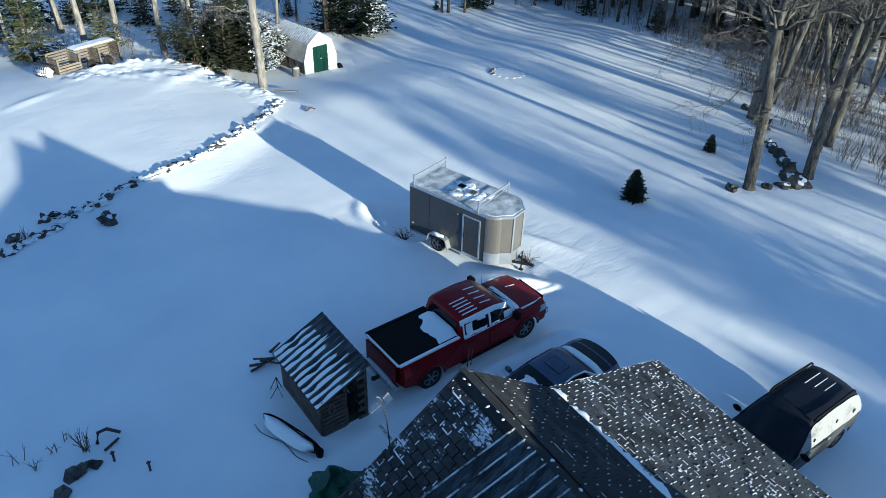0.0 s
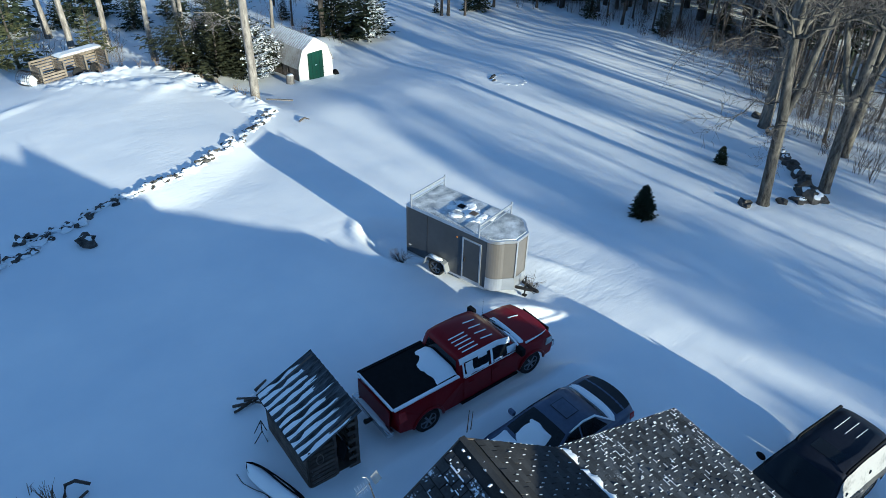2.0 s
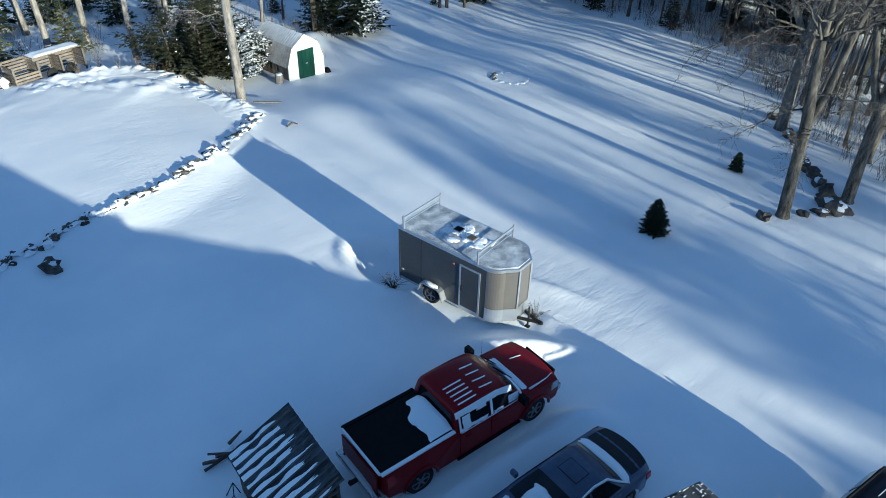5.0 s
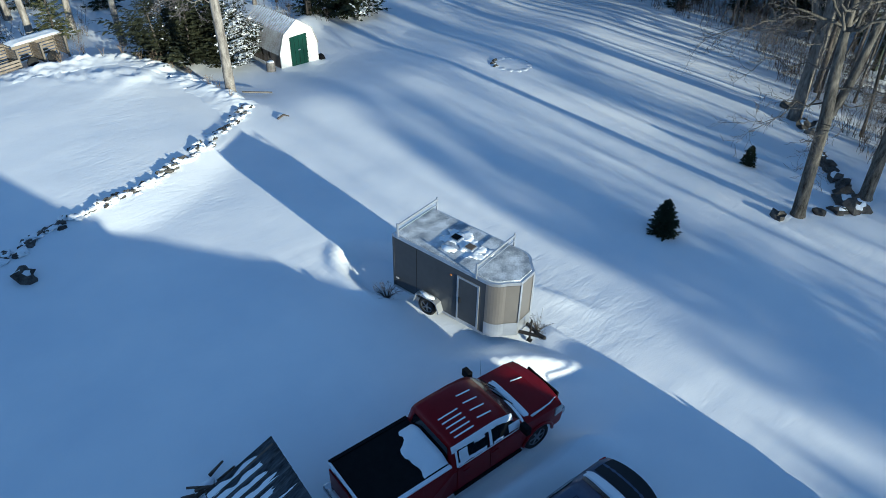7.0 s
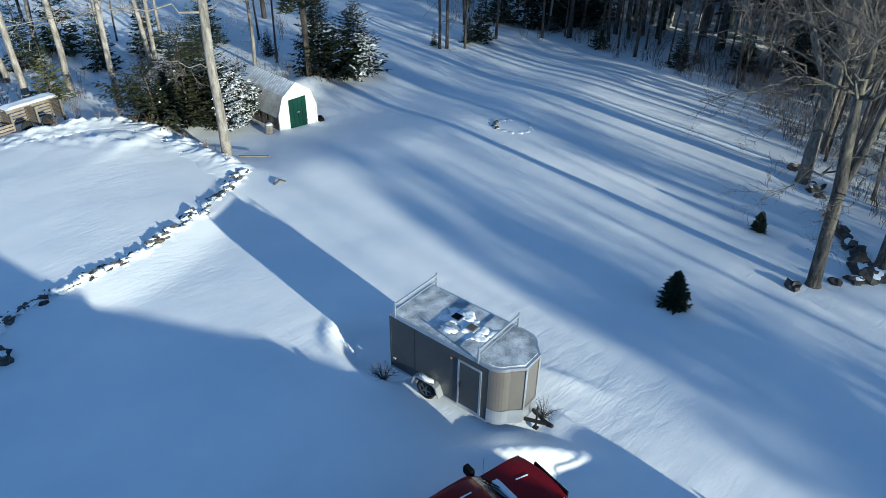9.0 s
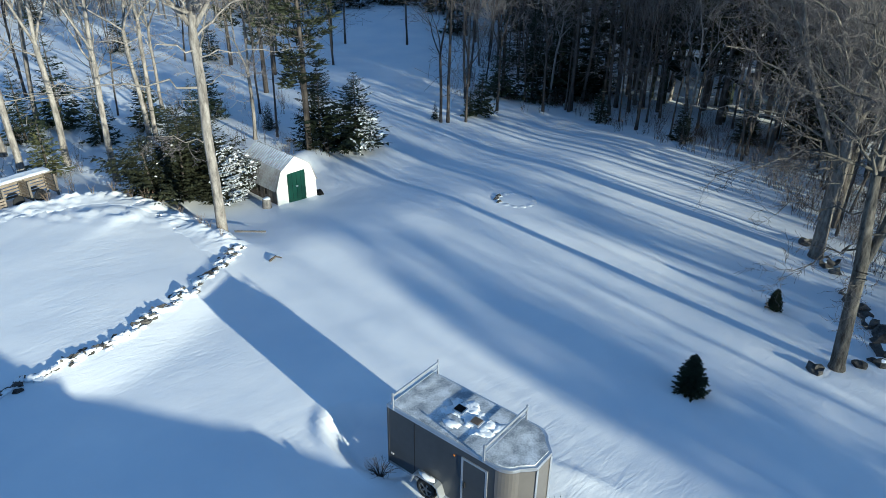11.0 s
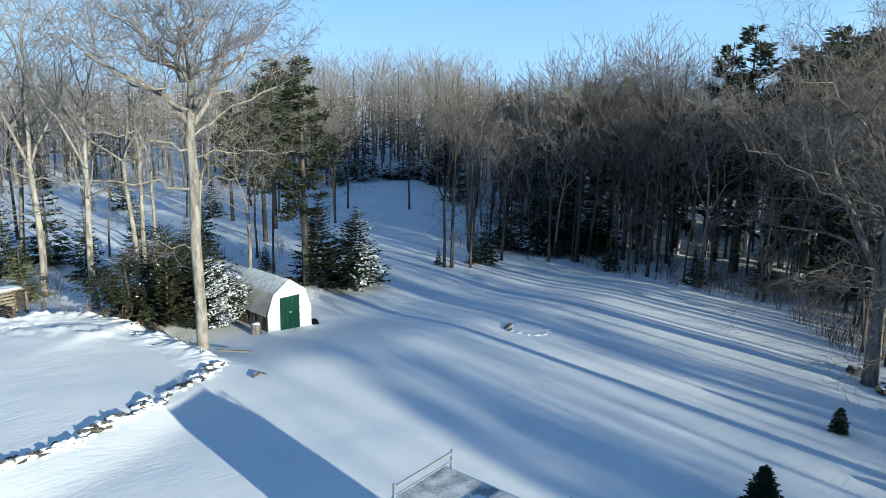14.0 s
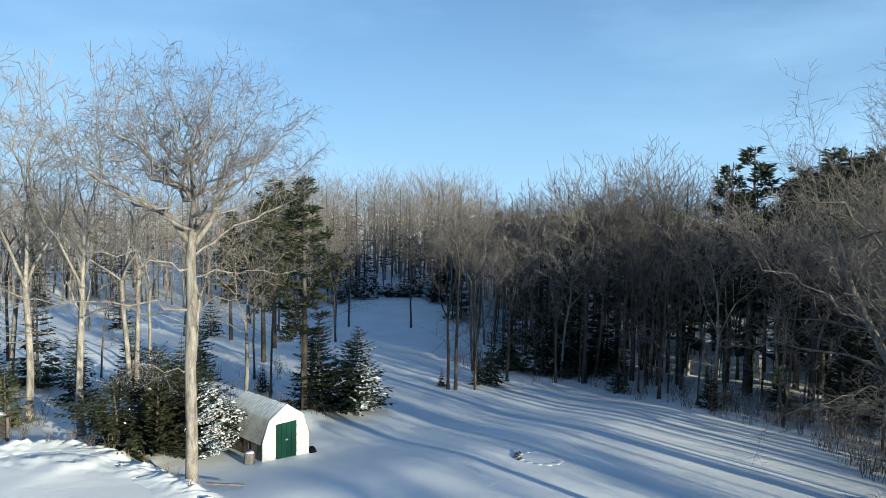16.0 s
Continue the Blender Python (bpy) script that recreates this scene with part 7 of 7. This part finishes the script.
part("frame", Build().tube([(0, 0, 0), (0, 0.1, 0.45), (0.35, 0.12, 0.5), (0.38, 0, 0.02)], [0.014] * 4, 6).tube([(0.0, 0.35, 0.0), (0, 0.1, 0.45)], [0.014] * 2, 6).tube([(0.38, 0.35, 0.0), (0.35, 0.12, 0.5)], [0.014] * 2, 6), STEEL_BLACK, chair)
bushes = ((15.95, 18.35, 0.5, 40), (18.45, 13.85, 0.55, 26))
for k, (x, y, h, n) in enumerate(bushes):
    rr = random.Random(400 + k)
    b = Build()
    for i in range(n):
        a, tl = rr.random() * 6.28, rr.uniform(0.3, 1.0)
        q = Vector((math.cos(a) * tl * h, math.sin(a) * tl * h, h * rr.uniform(0.4, 1)))
        b.tube([(0, 0, -0.1), q * 0.5 + Vector((0, 0, 0.05)), q], [0.012, 0.008, 0.004], 3, cap=False)
        for j in range(3):
            s = q * rr.uniform(0.5, 1)
            b.tube([s, s + Vector((rr.gauss(0, 0.1), rr.gauss(0, 0.1), rr.gauss(0.05, 0.05)))], [0.006, 0.003], 3, cap=False)
    single("small_shrub", b, BARK_DARK, pose(x, y, ground(x, y)), "small leafless shrub beside the trailer", "shrub", "shrubs")

# television aerial on a mast over the left slope
aer = thing("tv_aerial", pose(5.76, 7.06, 5.15, 0, 0, -11) @ Matrix.Scale(0.58, 4), "bent television aerial on a mast with a coiled cable", "aerial")
part("mast", Build().tube([(0.05, 0, -1.5), (-0.1, 0.06, 1.0), (-0.22, 0.12, 1.75)], [0.022, 0.02, 0.016], 8), STEEL_BLACK, aer, smooth=True)
part("coiled_cable", Build().tube([(0.02 - 0.006 * i + 0.05 * math.cos(i * 1.1), 0.05 * math.sin(i * 1.1), 0.0 + 0.014 * i) for i in range(70)], [0.008] * 70, 4), PLASTIC, aer)
part("boom", Build().tube([(-0.62, 0.12, 1.5), (-0.3, 0.12, 1.66), (-0.2, 0.12, 1.8), (-0.3, 0.12, 2.05), (-0.42, 0.12, 2.12)], [0.012] * 5, 6), ALU, aer, smooth=True)
for k in range(5):
    f = k / 4
    c = Vector((-0.6, 0.12, 1.59)).lerp(Vector((-0.25, 0.12, 1.7)), f)
    part("element", Build().tube([c + Vector((0.02, -0.1, -0.09)), c + Vector((-0.02, 0.11, 0.1))], [0.005, 0.005], 5), ALU, aer)
part("reflector", Build().grid(lambda u, v: Vector((-0.1 + 0.2 * u, 0.12 - 0.16 + 0.32 * v, 1.72 + 0.16 * u + 0.04 * (2 * v - 1) ** 2)), 3, 4), TIN, aer)
stub = thing("roof_whip", pose(7.9, 7.15, 5.6), "thin whip aerials standing at the gable", "aerial")
for dx, h in ((0, 0.55), (0.1, 0.45)):
    part("whip", Build().tube([(dx, 0, 0), (dx + 0.03, 0, h)], [0.012, 0.005], 5), PLASTIC, stub)

# tarpaulin over a heap by the house
def tarp_skin(u, v):
    e = min(u, 1 - u, v, 1 - v)
    fold = 0.16 * abs(math.sin(u * 9 + 3 * v + 2 * noise.noise(Vector((u * 3, v * 3, 1))))) + 0.12 * noise.noise(Vector((u * 6, v * 6, 3)))
    rag = 0.16 * noise.noise(Vector((u * 7, v * 7, 8)))
    hump = 0.75 * math.exp(-((u - 0.35) / 0.3) ** 2 - ((v - 0.6) / 0.28) ** 2) + 0.6 * math.exp(-((u - 0.75) / 0.25) ** 2 - ((v - 0.3) / 0.25) ** 2)
    return Vector((-0.95 + 1.9 * u + rag, -0.75 + 1.5 * v - rag, 0.02 + min(1, e * 6) * (hump + fold)))


single("tarpaulin", Build().grid(tarp_skin, 40, 34), TARP, pose(6.5, 9.85, ground(6.5, 9.85), 0, 0, -40), "crumpled dark green tarpaulin over a heap by the house", "tarpaulin")


# ---- shingles on the roofs, last ----
def shingle_mesh(name, w, d, material):
    b = Build()
    b.add([(0, 0, -0.006), (w, 0, -0.006), (w, 0, 0.032), (0, 0, 0.032), (0, d, -0.006), (w, d, -0.006), (w, d, 0.008), (0, d, 0.008)],
          [(0, 1, 2, 3), (3, 2, 6, 7), (0, 3, 7, 4), (1, 5, 6, 2), (4, 7, 6, 5), (0, 4, 5, 1)])
    return b.mesh(name, material)


def lay(slope_name, xu, zu, xl, zl, y0, y1, material, width=0.3, course=0.19, limit=150, near=(-4.0, 0.2), gap=0.02, flake=0.5, thick=0.018, ticks=0.4, tick_size=1.0, dust=SNOW_CRACKS):
    """Courses of shingles on a roof plane; the nearest are pieces of their own, the rest one mesh."""
    base = next(o for o in house.children if o.name.split(".")[0] == slope_name)
    run = math.hypot(xl - xu, zl - zu)
    down = Vector((xl - xu, 0, zl - zu)) / run
    along = Vector((0, 1, 0)) if xl > xu else Vector((0, -1, 0))
    nrm = along.cross(-down)
    if nrm.z < 0:
        nrm = -nrm
    pieces = shingle_mesh("shingle", width - gap, course - gap, material)
    rest = Build()
    rr = random.Random(len(slope_name) * 7)
    made = 0
    flakes = Build()
    for c in range(int(run / course)):
        lower = Vector((xu, 0, zu)) + down * (run - c * course)
        shift = (c % 2) * width * 0.5 + rr.uniform(-0.03, 0.03)
        k = -1 if c % 2 else 0
        while True:
            y = y1 - shift - k * width
            half = k == -1
            k += 1
            if y - width < y0:
                break
            org = Vector((lower.x, y if along.y < 0 else y - width, lower.z)) + nrm * (0.004 + rr.uniform(0, 0.014))
            m = Matrix(((along.x, -down.x, nrm.x, org.x), (along.y, -down.y, nrm.y, org.y), (along.z, -down.z, nrm.z, org.z), (0, 0, 0, 1)))
            if half:
                m = m @ Matrix.Diagonal((0.5, 1, 1, 1)) if along.y > 0 else m @ Matrix.Translation((width * 0.5, 0, 0)) @ Matrix.Diagonal((0.5, 1, 1, 1))
            drifted = noise.noise(Vector((org.x * 0.9, org.y * 0.9, 2))) + 0.5 * noise.noise(Vector((org.x * 2.6, org.y * 2.6, 5)))
            if rr.random() < flake * (0.3 + 2.2 * drifted):
                a = rr.uniform(0, 0.35) * width
                flakes.box(a, min(width, a + width * rr.uniform(0.3, 0.8)), -0.008, thick * rr.uniform(0.4, 1.2), 0.0, 0.038, m)
            if rr.random() < ticks:
                flakes.box(width - gap - 0.003 * tick_size, width - 0.002, -0.008, course * tick_size * rr.uniform(0.3, 0.85), 0.0, 0.034, m)
            for _ in range(int(max(0.0, drifted + 0.02) * flake * 22 * rr.random())):
                if drifted > 0.0:
                    q = rr.uniform(0.02, 0.95) * width
                    flakes.blob(m @ Vector((q, course * rr.uniform(0.05, 0.8), 0.03)), (rr.uniform(0.008, 0.04), rr.uniform(0.008, 0.03), 0.007), rr.random() * 9, 0.7, nu=5, nv=3)
            if made < limit and not half and near[0] < y < near[1] and y > -2.6:
                o = new("shingle", pieces)
                o.parent = base
                o.matrix_local = m
                made += 1
            else:
                rest.add([tuple(m @ v.co) for v in pieces.vertices], [tuple(p.vertices) for p in pieces.polygons])
    if flakes.v:
        fl = part("shingle_snow", flakes, dust, base, "snow caught on the shingle edges")
        fl["kind"] = "stuff"
    o = part("shingles", rest, material, base)
    o["kind"] = "stuff"


lay("low_roof", 2.42, 4.05, 6.3, 3.05, -7.0, 0.1, SHINGLE_LOW, 0.27, 0.135, 290, gap=0.014, flake=0.45, thick=0.008, ticks=0.85, tick_size=0.8, dust=SNOW)
lay("right_roof", 0.1, RIDGE - 0.07, 2.5, RIDGE - SLOPE * 2.5, -7.0, -0.0, SHINGLE, 0.3, 0.2, 150, gap=0.014, flake=0.04, thick=0.008, ticks=0.6, tick_size=0.45)
lay("left_roof", -0.1, RIDGE - 0.07, -4.7, RIDGE - SLOPE * 4.7, -3.2, -0.0, SHINGLE_SNOW, 0.27, 0.2, 150, gap=0.022, flake=0.55, thick=0.02, ticks=0.5, tick_size=0.8)
